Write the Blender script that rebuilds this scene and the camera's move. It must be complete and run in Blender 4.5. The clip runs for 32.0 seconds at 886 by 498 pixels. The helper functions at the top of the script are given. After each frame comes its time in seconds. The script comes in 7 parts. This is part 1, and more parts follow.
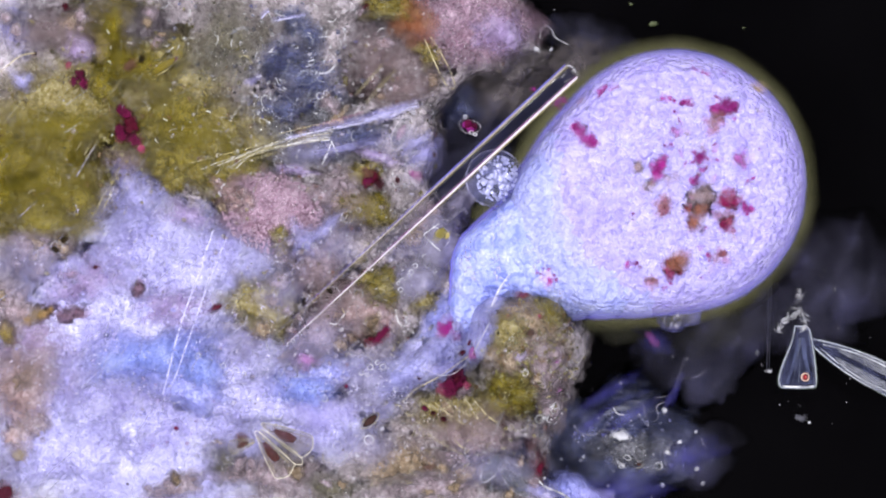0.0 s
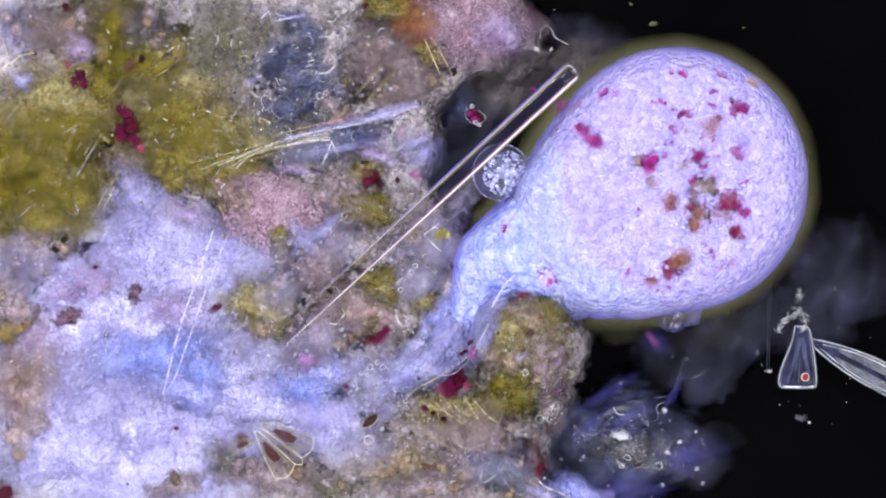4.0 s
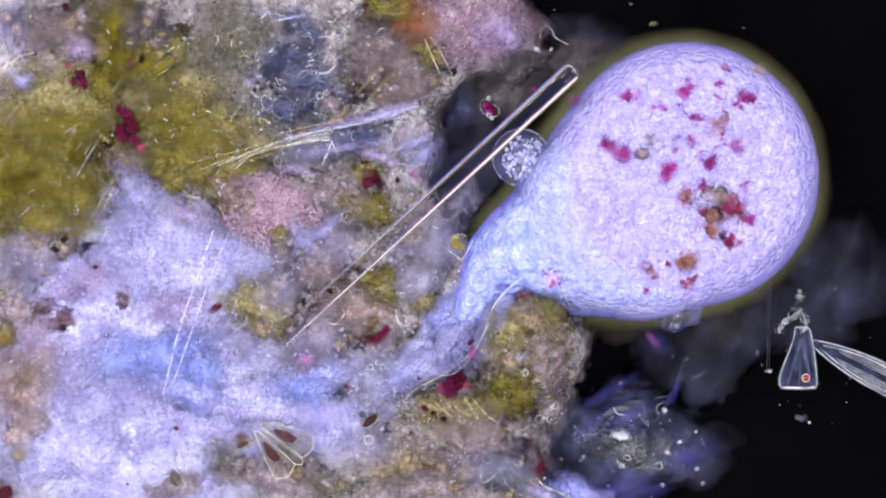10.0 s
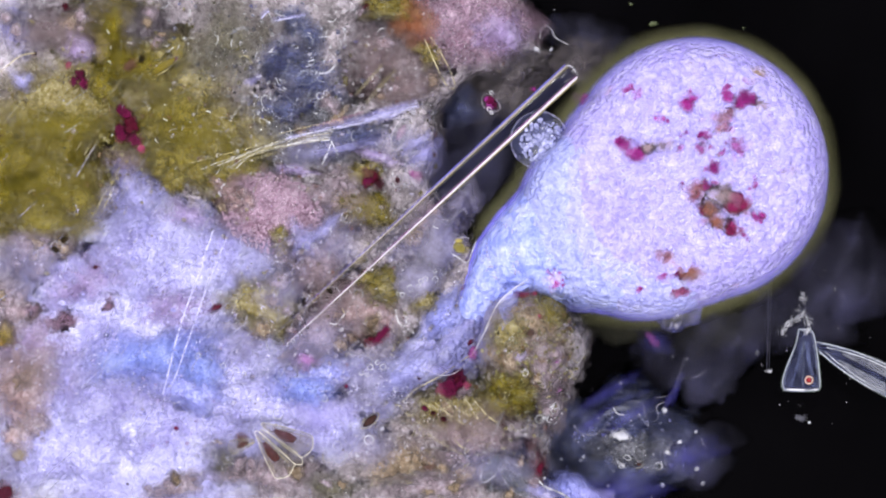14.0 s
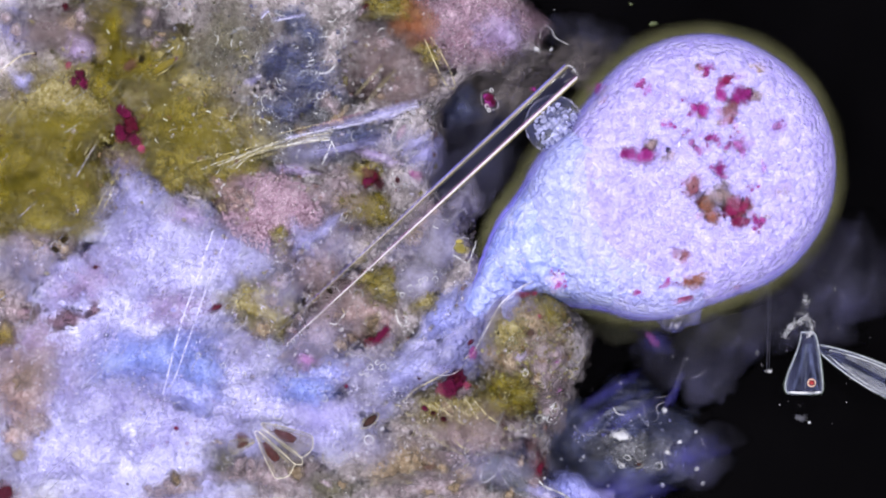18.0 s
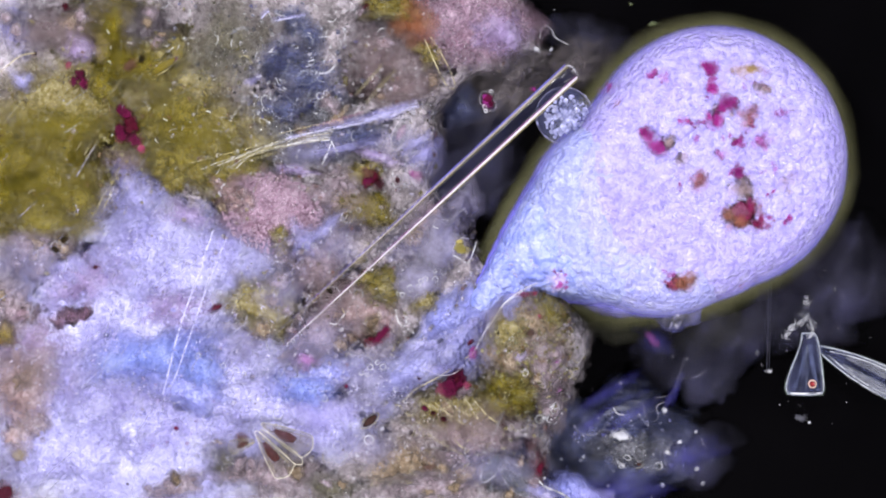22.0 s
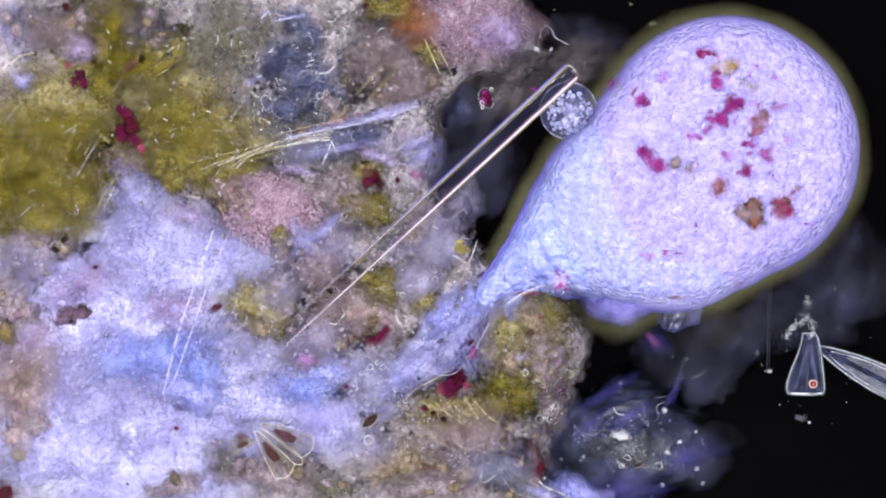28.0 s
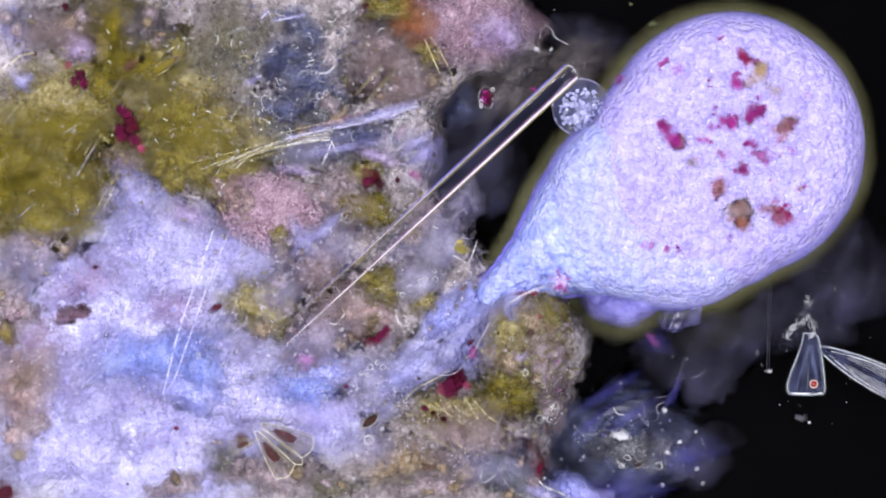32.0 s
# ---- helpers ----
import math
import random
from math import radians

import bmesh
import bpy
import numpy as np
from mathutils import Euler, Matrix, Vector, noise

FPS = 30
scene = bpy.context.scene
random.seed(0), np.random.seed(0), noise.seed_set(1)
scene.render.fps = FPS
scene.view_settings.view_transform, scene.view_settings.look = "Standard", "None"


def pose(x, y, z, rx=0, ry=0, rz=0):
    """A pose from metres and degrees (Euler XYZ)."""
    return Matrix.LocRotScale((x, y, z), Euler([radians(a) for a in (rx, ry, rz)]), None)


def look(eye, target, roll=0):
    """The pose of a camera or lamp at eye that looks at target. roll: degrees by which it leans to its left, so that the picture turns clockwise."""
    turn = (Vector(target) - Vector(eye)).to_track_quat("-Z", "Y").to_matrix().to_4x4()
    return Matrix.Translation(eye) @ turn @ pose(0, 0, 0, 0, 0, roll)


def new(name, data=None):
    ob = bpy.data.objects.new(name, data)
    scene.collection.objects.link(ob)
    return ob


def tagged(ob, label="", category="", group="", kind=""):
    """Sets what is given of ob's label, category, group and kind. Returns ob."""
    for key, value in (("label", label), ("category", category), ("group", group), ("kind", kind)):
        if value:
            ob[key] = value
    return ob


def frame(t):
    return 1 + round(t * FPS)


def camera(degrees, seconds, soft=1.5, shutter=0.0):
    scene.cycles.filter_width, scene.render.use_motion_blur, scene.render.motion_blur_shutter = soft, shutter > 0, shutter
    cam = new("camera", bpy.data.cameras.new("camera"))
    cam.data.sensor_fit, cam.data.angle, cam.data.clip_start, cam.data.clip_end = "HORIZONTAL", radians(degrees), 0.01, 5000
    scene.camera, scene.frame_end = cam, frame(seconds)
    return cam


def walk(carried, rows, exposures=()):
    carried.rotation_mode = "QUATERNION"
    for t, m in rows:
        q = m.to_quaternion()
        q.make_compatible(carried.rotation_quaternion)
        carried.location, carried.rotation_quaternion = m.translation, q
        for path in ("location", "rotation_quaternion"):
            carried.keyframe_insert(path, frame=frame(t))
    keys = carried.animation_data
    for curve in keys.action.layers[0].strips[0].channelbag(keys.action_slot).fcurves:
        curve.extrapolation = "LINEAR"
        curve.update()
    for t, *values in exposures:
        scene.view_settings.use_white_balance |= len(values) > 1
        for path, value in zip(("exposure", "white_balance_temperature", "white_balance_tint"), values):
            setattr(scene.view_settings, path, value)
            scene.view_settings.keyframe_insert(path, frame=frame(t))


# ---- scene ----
# A drop of pond sediment under a microscope, modelled at about 2000 : 1.
# The plan (u, v) is in thousandths of a metre from the field's upper left corner.
DIST = 7.46
cam = camera(12.0, 32.0, soft=1.95)
walk(cam, [(0.0, pose(0, 0, DIST)), (32.0, pose(0, 0, DIST))])

# ---- light: ring of lamps added above in place of the condenser's below, plus even fill ----
world = bpy.data.worlds.new("even_fill_light")
scene.world = world
world.use_nodes = True
# Uniform fill added from all sides to flatten the shading.
world.node_tree.nodes["Background"].inputs[0].default_value = (0.95, 0.94, 1.0, 1)
world.node_tree.nodes["Background"].inputs[1].default_value = 0.5
for k in range(6):
    a = radians(60 * k + 15)
    lamp = bpy.data.lights.new("ring_lamp", "AREA")
    lamp.shape, lamp.size = "DISK", 1.3
    lamp.energy = (76, 104, 118, 92, 98, 76)[k]
    lamp.color = (0.985, 0.97, 1.0)
    ob = new("ring_lamp", lamp)
    ob.matrix_world = look((4 * math.cos(a), 4 * math.sin(a), 3.1), (0, 0, 0))
scene.view_settings.exposure = 0.16

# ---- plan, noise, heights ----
TABLE = np.random.RandomState(7).rand(256, 256)


def at(u, v, z=0.0):
    k = (1 - z / DIST) / 1000
    return Vector(((u - 784) * k, (441 - v) * k, z))


def vnoise(x, y, s=0):
    x, y = np.asarray(x, float) + s * 17.31, np.asarray(y, float) + s * 9.77
    i, j = np.floor(x).astype(int), np.floor(y).astype(int)
    f, g = x - i, y - j
    f, g = f * f * (3 - 2 * f), g * g * (3 - 2 * g)
    a, b = TABLE[i & 255, j & 255], TABLE[(i + 1) & 255, j & 255]
    c, d = TABLE[i & 255, (j + 1) & 255], TABLE[(i + 1) & 255, (j + 1) & 255]
    return (a * (1 - f) + b * f) * (1 - g) + (c * (1 - f) + d * f) * g - 0.5


def fbm(u, v, size, octaves=4, s=0):
    total, amp = 0, 1.0
    for k in range(octaves):
        total = total + amp * vnoise(np.asarray(u) / size, np.asarray(v) / size, s + k)
        amp, size = amp * 0.55, size * 0.5
    return total


SHORE = [(-90, -90), (950, -90), (935, 30), (960, 75), (985, 95), (955, 120), (900, 150), (850, 155), (792, 195),
         (800, 260), (780, 320), (835, 365), (852, 440), (900, 490), (1000, 500), (1052, 555), (1046, 640), (1012, 705),
         (985, 760), (1000, 830), (1040, 900), (1050, 980), (-90, 980)]


def shore(u, v):
    """Distance inside the edge of the sediment."""
    u, v = np.asarray(u, float), np.asarray(v, float)
    inside, best = np.zeros(u.shape, bool), np.full(u.shape, 1e9)
    for (a, b), (c, d) in zip(SHORE, SHORE[1:] + SHORE[:1]):
        t = np.clip(((u - a) * (c - a) + (v - b) * (d - b)) / ((c - a) ** 2 + (d - b) ** 2), 0, 1)
        best = np.minimum(best, np.hypot(u - a - t * (c - a), v - b - t * (d - b)))
        if b != d:
            inside ^= ((b > v) != (d > v)) & (u < (c - a) * (v - b) / (d - b) + a)
    return np.where(inside, best, -best) + 26 * fbm(u, v, 45, 3, 5)


MOUNDS = []


def wordy(label):
    return label if len(label.split()) > 3 else label + " lying on the sediment"



def carpet(u, v):
    s = np.clip(shore(u, v) / 45, 0, 1)
    s = s * s * (3 - 2 * s)
    return s * (0.055 + 0.03 * fbm(u, v, 120, 3, 2)) + 0.002


def mound_height(m, u, v):
    cu, cv, rx, ry, rot, h, p, seed, wild = m
    c, s = math.cos(radians(rot)), math.sin(radians(rot))
    du, dv = np.asarray(u, float) - cu, np.asarray(v, float) - cv
    x, y = (c * du - s * dv) / rx, (s * du + c * dv) / ry
    ang = np.arctan2(y, x)
    r = np.hypot(x, y) / (1 + wild * (1.3 * fbm(1.6 * np.cos(ang) + 7, 1.6 * np.sin(ang) + 7, 1.0, 2, seed)))
    return h * np.clip(1 - r ** p, 0, 1) ** 1.4, r


def surf(u, v):
    """Height of the sediment with all that lies draped on it so far."""
    u, v = np.atleast_1d(np.asarray(u, float)), np.atleast_1d(np.asarray(v, float))
    z = carpet(u, v)
    lo_u, hi_u, lo_v, hi_v = u.min(), u.max(), v.min(), v.max()
    for m in MOUNDS:
        reach = max(m[2], m[3]) * 1.5
        if m[0] + reach < lo_u or m[0] - reach > hi_u or m[1] + reach < lo_v or m[1] - reach > hi_v:
            continue
        near = (np.abs(u - m[0]) < reach) & (np.abs(v - m[1]) < reach)
        if near.any():
            z[near] += mound_height(m, u[near], v[near])[0]
    return z if len(z) > 1 else z[0]


def mesh_of(name, verts, faces, thick=None, smooth=True):
    me = bpy.data.meshes.new(name)
    me.from_pydata([tuple(p) for p in verts], [], faces)
    if thick is not None:
        att = me.attributes.new("thick", "FLOAT", "POINT")
        att.data.foreach_set("value", np.asarray(thick, np.float32))
    if smooth:
        me.polygons.foreach_set("use_smooth", [True] * len(me.polygons))
    me.update()
    return me


def part(name, me, material, parent=None, label=""):
    ob = new(name, me)
    if material and not me.materials:
        me.materials.append(material)
    ob.parent = parent
    if label:
        ob["label"] = label
    return ob


def polar(rings, segs):
    """Radii, angles and faces of a round grid with a closed underside."""
    faces = []
    for i in range(rings):
        for j in range(segs):
            k = (j + 1) % segs
            a, b = 1 + (i - 1) * segs, 1 + i * segs
            if i == 0:
                faces.append((0, 1 + j, 1 + k))
            else:
                faces.append((a + j, b + j, b + k, a + k))
    last, under = 1 + (rings - 1) * segs, 1 + rings * segs
    for j in range(segs):
        faces.append((last + j, under, last + (j + 1) % segs))
    rr = np.concatenate([[0], np.repeat((np.arange(1, rings + 1) / rings) ** 0.8, segs)])
    aa = np.concatenate([[0], np.tile(np.arange(segs) * 2 * math.pi / segs, rings)])
    return rr, aa, faces


# ---- materials ----
def surface(name, dark, mid, light, size=0.05, fine=0.008, rough=0.3, bump=0.4, soft=0.0, ragged=0.7, grains=0.0,
            gloss=0.5, cover=1.0, jitter=0.25, relief=1.0):
    """Granular organic matter in three tones; soft: how fast it thins out towards its edge."""
    if 0 < soft < 3:
        soft, ragged = 0.74 * soft, 0.7 * ragged
    m = bpy.data.materials.new(name)
    m.use_nodes = True
    n, link = m.node_tree.nodes, m.node_tree.links.new
    b = n["Principled BSDF"]
    co = n.new("ShaderNodeTexCoord").outputs["Object"]

    def tex(scale, detail=5.0, rough_=0.6, distort=0.0):
        t = n.new("ShaderNodeTexNoise")
        t.inputs["Scale"].default_value, t.inputs["Detail"].default_value = scale, detail
        t.inputs["Roughness"].default_value, t.inputs["Distortion"].default_value = rough_, distort
        link(co, t.inputs["Vector"])
        return t.outputs["Fac"]
    wide, small = tex(0.62 / size, 3.5, 0.52, 0.35), tex(1 / fine, 3, 0.6)
    add = n.new("ShaderNodeMath")
    add.operation = "MULTIPLY_ADD"
    link(small, add.inputs[0])
    add.inputs[1].default_value = 0.36
    link(wide, add.inputs[2])
    ramp = n.new("ShaderNodeValToRGB")
    ramp.color_ramp.elements[0].position, ramp.color_ramp.elements[0].color = 0.5, (*dark, 1)
    ramp.color_ramp.elements[1].position, ramp.color_ramp.elements[1].color = 0.88, (*light, 1)
    e = ramp.color_ramp.elements.new(0.68)
    e.color = (*mid, 1)
    link(add.outputs[0], ramp.inputs[0])
    link(ramp.outputs[0], b.inputs["Base Color"])
    b.inputs["Roughness"].default_value = rough
    b.inputs["Specular IOR Level"].default_value = gloss
    height = small
    if grains:
        warp = n.new("ShaderNodeTexNoise")
        warp.inputs["Scale"].default_value, warp.inputs["Detail"].default_value = 0.5 / grains, 2
        link(co, warp.inputs["Vector"])
        push = n.new("ShaderNodeVectorMath")
        push.operation = "MULTIPLY_ADD"
        link(warp.outputs["Color"], push.inputs[0])
        push.inputs[1].default_value = (1.6 * grains,) * 3
        link(co, push.inputs[2])
        vor = n.new("ShaderNodeTexVoronoi")
        vor.feature = "SMOOTH_F1"
        vor.inputs["Scale"].default_value, vor.inputs["Randomness"].default_value = 1 / grains, 1.0
        vor.inputs["Smoothness"].default_value = 0.35
        link(push.outputs[0], vor.inputs["Vector"])
        mix = n.new("ShaderNodeMath")
        mix.operation = "MULTIPLY_ADD"
        link(vor.outputs["Distance"], mix.inputs[0])
        mix.inputs[1].default_value = -1.5
        link(small, mix.inputs[2])
        height = mix.outputs[0]
        sep = n.new("ShaderNodeSeparateColor")
        link(vor.outputs["Color"], sep.inputs[0])
        tone = n.new("ShaderNodeMapRange")
        tone.inputs[3].default_value, tone.inputs[4].default_value = 1 - 0.6 * jitter, 1 + 0.6 * jitter
        link(sep.outputs[0], tone.inputs[0])
        scale = n.new("ShaderNodeVectorMath")
        scale.operation = "SCALE"
        link(ramp.outputs[0], scale.inputs[0])
        link(tone.outputs[0], scale.inputs["Scale"])
        link(scale.outputs[0], b.inputs["Base Color"])
    bm = n.new("ShaderNodeBump")
    bm.inputs["Strength"].default_value, bm.inputs["Distance"].default_value = bump, relief * max(fine * 0.8, grains * 0.6)
    link(height, bm.inputs["Height"])
    link(bm.outputs[0], b.inputs["Normal"])
    if soft:
        att = n.new("ShaderNodeAttribute")
        att.attribute_name = "thick"
        k1 = n.new("ShaderNodeMath")
        k1.operation = "MULTIPLY"
        link(att.outputs["Fac"], k1.inputs[0])
        k1.inputs[1].default_value = soft
        k2 = n.new("ShaderNodeMath")
        k2.operation = "MULTIPLY_ADD"
        link(tex(1 / (size * 0.7), 3, 0.55), k2.inputs[0])
        k2.inputs[1].default_value = 2 * ragged
        k2.inputs[2].default_value = -1.25 * ragged
        k3 = n.new("ShaderNodeMath")
        k3.operation, k3.use_clamp = "ADD", True
        link(k1.outputs[0], k3.inputs[0])
        link(k2.outputs[0], k3.inputs[1])
        k4 = n.new("ShaderNodeMath")
        k4.operation = "MULTIPLY"
        link(k3.outputs[0], k4.inputs[0])
        k4.inputs[1].default_value = cover
        link(k4.outputs[0], b.inputs["Alpha"])
    return m


def plain(name, colour, rough=0.3, gloss=0.5, alpha=1.0, spread=0.35, size=0.02, broken=0.0, soft=0.0):
    """A small thing's matter, mottled from piece to piece. broken: how far its cover comes and goes; soft: how fast it thins out to its edge."""
    m = bpy.data.materials.new(name)
    m.use_nodes = True
    n, link = m.node_tree.nodes, m.node_tree.links.new
    b = n["Principled BSDF"]
    co = n.new("ShaderNodeTexCoord")
    info = n.new("ShaderNodeObjectInfo")

    def math_node(op, x, y, clamp=False):
        q = n.new("ShaderNodeMath")
        q.operation, q.use_clamp = op, clamp
        for k, w in enumerate((x, y)):
            if isinstance(w, float):
                q.inputs[k].default_value = w
            else:
                link(w, q.inputs[k])
        return q.outputs[0]

    def tex(scale):
        t = n.new("ShaderNodeTexNoise")
        t.noise_dimensions = "4D"
        t.inputs["Scale"].default_value, t.inputs["Detail"].default_value = scale, 5
        link(co.outputs["Object"], t.inputs["Vector"])
        link(math_node("MULTIPLY", info.outputs["Random"], 40.0), t.inputs["W"])
        return t.outputs["Fac"]
    ramp = n.new("ShaderNodeMapRange")
    ramp.inputs[1].default_value, ramp.inputs[2].default_value = 0.5, 1.5
    ramp.inputs[3].default_value, ramp.inputs[4].default_value = 1 - spread, 1 + spread
    link(math_node("ADD", tex(1 / size), info.outputs["Random"]), ramp.inputs[0])
    mul = n.new("ShaderNodeVectorMath")
    mul.operation = "SCALE"
    mul.inputs[0].default_value = colour
    link(ramp.outputs[0], mul.inputs["Scale"])
    link(mul.outputs[0], b.inputs["Base Color"])
    b.inputs["Roughness"].default_value, b.inputs["Specular IOR Level"].default_value = rough, gloss
    b.inputs["Alpha"].default_value = alpha
    if soft:
        att = n.new("ShaderNodeAttribute")
        att.attribute_name = "thick"
        cover = math_node("ADD", math_node("MULTIPLY", att.outputs["Fac"], soft), math_node("MULTIPLY_ADD", tex(0.8 / size), 1.4))
        cover.node.use_clamp = True
        cover.node.inputs[1].links[0].from_node.inputs[2].default_value = -0.85
        link(math_node("MULTIPLY", cover, float(alpha)), b.inputs["Alpha"])
    if broken:
        r = n.new("ShaderNodeMapRange")
        r.inputs[1].default_value, r.inputs[2].default_value = 0.36, 0.66
        r.inputs[3].default_value, r.inputs[4].default_value = alpha * (1 - broken), alpha
        link(tex(0.6 / size), r.inputs[0])
        link(r.outputs[0], b.inputs["Alpha"])
    return m


def glass(name, colour=(0.9, 0.92, 1.0), cover=0.12, rough=0.12):
    """Clear silica or a wet skin: mostly see-through, with a gloss."""
    m = bpy.data.materials.new(name)
    m.use_nodes = True
    n, link = m.node_tree.nodes, m.node_tree.links.new
    b = n["Principled BSDF"]
    t = n.new("ShaderNodeTexNoise")
    t.inputs["Scale"].default_value = 60
    link(n.new("ShaderNodeTexCoord").outputs["Object"], t.inputs["Vector"])
    r = n.new("ShaderNodeMapRange")
    r.inputs[3].default_value, r.inputs[4].default_value = cover * 0.5, cover * 1.5
    link(t.outputs["Fac"], r.inputs[0])
    link(r.outputs[0], b.inputs["Alpha"])
    b.inputs["Base Color"].default_value = (*colour, 1)
    b.inputs["Roughness"].default_value, b.inputs["Specular IOR Level"].default_value = rough, 1.0
    return m


SEDIMENT = surface("sediment", (0.132, 0.116, 0.127), (0.352, 0.303, 0.33), (0.616, 0.561, 0.638), 0.055, 0.008, 0.22, 0.8, 9, 0.5, 0.015, 0.8, jitter=0.4, relief=2.0)
OLIVE = surface("olive_algae", (0.0331, 0.0246, 0.000946), (0.119, 0.0903, 0.00378), (0.227, 0.185, 0.0237), 0.05, 0.009, 0.4, 0.3, 2.2, 0.55, 0.012, jitter=0.14, relief=3.2)
YELLOW = surface("yellow_algae", (0.0765, 0.0594, 0.0018), (0.18, 0.142, 0.0045), (0.315, 0.261, 0.0315), 0.03, 0.007, 0.3, 0.6, 1.8, 0.55, 0.012, jitter=0.3, relief=2.4)
OLIVE_GREY = surface("olive_grey_matter", (0.0564, 0.0433, 0.0113), (0.183, 0.146, 0.0423), (0.348, 0.301, 0.141), 0.045, 0.008, 0.26, 0.55, 2.0, 0.55, 0.012, 0.8, jitter=0.28, relief=2.6)
MAUVE = surface("mauve_matter", (0.116, 0.0824, 0.0968), (0.301, 0.231, 0.269), (0.528, 0.454, 0.549), 0.045, 0.008, 0.22, 0.8, 1.7, 0.55, 0.014, 0.8, jitter=0.4, relief=2.3)
BROWN = surface("brown_matter", (0.0729, 0.0486, 0.0304), (0.243, 0.176, 0.115), (0.462, 0.364, 0.28), 0.04, 0.007, 0.22, 0.8, 2.0, 0.55, 0.013, 0.8, jitter=0.4, relief=2.3)
RUST = surface("rust_matter", (0.102, 0.0382, 0.0153), (0.221, 0.0935, 0.0425), (0.323, 0.187, 0.119), 0.05, 0.008, 0.3, 0.5, 1.5, 0.55, 0.014, jitter=0.3, relief=2.0)
DARKBLUE = surface("blue_black_matter", (0.0104, 0.013, 0.039), (0.039, 0.0468, 0.117), (0.163, 0.176, 0.351), 0.045, 0.007, 0.3, 0.5, 1.4, 0.5, 0.016, 0.4, jitter=0.3, relief=1.2)
DIMGREY = surface("dim_grey_matter", (0.04, 0.036, 0.04), (0.105, 0.09, 0.095), (0.22, 0.195, 0.2), 0.05, 0.008, 0.4, 0.25, 1.5, 0.55, jitter=0.3, gloss=0.05)
WINE = surface("wine_matter", (0.02, 0.008, 0.012), (0.08, 0.025, 0.035), (0.2, 0.1, 0.12), 0.03, 0.007, 0.3, 0.6, 1.8, 0.5, 0.01)
GREY = surface("grey_litter", (0.0378, 0.04, 0.0518), (0.135, 0.135, 0.162), (0.367, 0.367, 0.432), 0.04, 0.007, 0.18, 0.9, 1.6, 0.55, 0.014, 1.0, jitter=0.55, relief=2.0)
SLIME = surface("lavender_slime", (0.35, 0.325, 0.67), (0.53, 0.51, 0.92), (0.75, 0.74, 1.0), 0.05, 0.007, 0.3, 0.85, 2.9, 0.6, 0.0105, 0.65, jitter=0.14, relief=2.3)
BLUE = surface("blue_slime", (0.22, 0.24, 0.68), (0.38, 0.4, 0.92), (0.58, 0.6, 1.0), 0.06, 0.007, 0.3, 0.85, 2.0, 0.45, 0.0105, 0.65, jitter=0.14, relief=2.3)
PINK = surface("pink_granules", (0.211, 0.114, 0.167), (0.37, 0.238, 0.326), (0.598, 0.475, 0.572), 0.06, 0.006, 0.25, 0.8, 2.6, 0.45, 0.008, 0.8, relief=2.6)
ENDO = surface("endoplasm", (0.366, 0.308, 0.79), (0.425, 0.374, 0.83), (0.52, 0.472, 0.85), 0.013, 0.007, 0.3, 0.85, 12.0, 0.3, 0.0105, 0.7, jitter=0.16, relief=1.35)
ENDO_MID = surface("endoplasm_bluish", (0.339, 0.347, 0.787), (0.403, 0.398, 0.83), (0.509, 0.505, 0.85), 0.013, 0.007, 0.3, 0.8, 16.0, 0.2, 0.0105, 0.7, jitter=0.16, relief=1.35)
ENDO_BLUE = surface("endoplasm_blue", (0.225, 0.279, 0.815), (0.351, 0.41, 0.931), (0.549, 0.594, 0.97), 0.02, 0.007, 0.3, 0.7, 7.0, 0.2, 0.0105, 0.7, jitter=0.16, relief=1.35)
ENDO_SOFT = surface("endoplasm_pale_blue", (0.303, 0.329, 0.778), (0.366, 0.395, 0.82), (0.487, 0.517, 0.837), 0.014, 0.007, 0.3, 0.8, 10.0, 0.25, 0.0105, 0.7, jitter=0.16, relief=1.35)
ENDO_SOFTER = surface("endoplasm_light_blue", (0.258, 0.295, 0.762), (0.329, 0.369, 0.812), (0.465, 0.502, 0.837), 0.016, 0.007, 0.3, 0.75, 8.0, 0.3, 0.0105, 0.7, jitter=0.16, relief=1.35)
BULGE = surface("violet_swelling", (0.18, 0.165, 0.6), (0.29, 0.27, 0.8), (0.45, 0.43, 0.95), 0.05, 0.012, 0.4, 0.25, 3.0, 0.5, cover=0.8)
CORTEX = surface("violet_cortex", (0.18, 0.165, 0.74), (0.27, 0.25, 0.93), (0.4, 0.38, 1.0), 0.07, 0.012, 0.4, 0.2, 14.0, 0.2)
# Olive halo tone: out-of-focus light round the body, put into colour.
HALO = surface("olive_halo", (0.11, 0.107, 0.05), (0.15, 0.146, 0.07), (0.2, 0.195, 0.1), 0.12, 0.03, 0.6, 0.1, 1.0, 0.2, gloss=0.1, cover=0.6)
# The three veil tones paint a luminous haze that softens contrast.
VEIL = surface("lavender_haze", (0.2, 0.19, 0.36), (0.36, 0.34, 0.62), (0.55, 0.52, 0.85), 0.07, 0.02, 0.4, 0.1, 1.2, 0.6, cover=0.38, gloss=0.05)
VEIL_OLIVE = surface("olive_veil_haze", (0.1, 0.08, 0.004), (0.16, 0.125, 0.006), (0.22, 0.18, 0.03), 0.07, 0.02, 0.4, 0.1, 1.3, 0.6, cover=0.6, gloss=0.05)
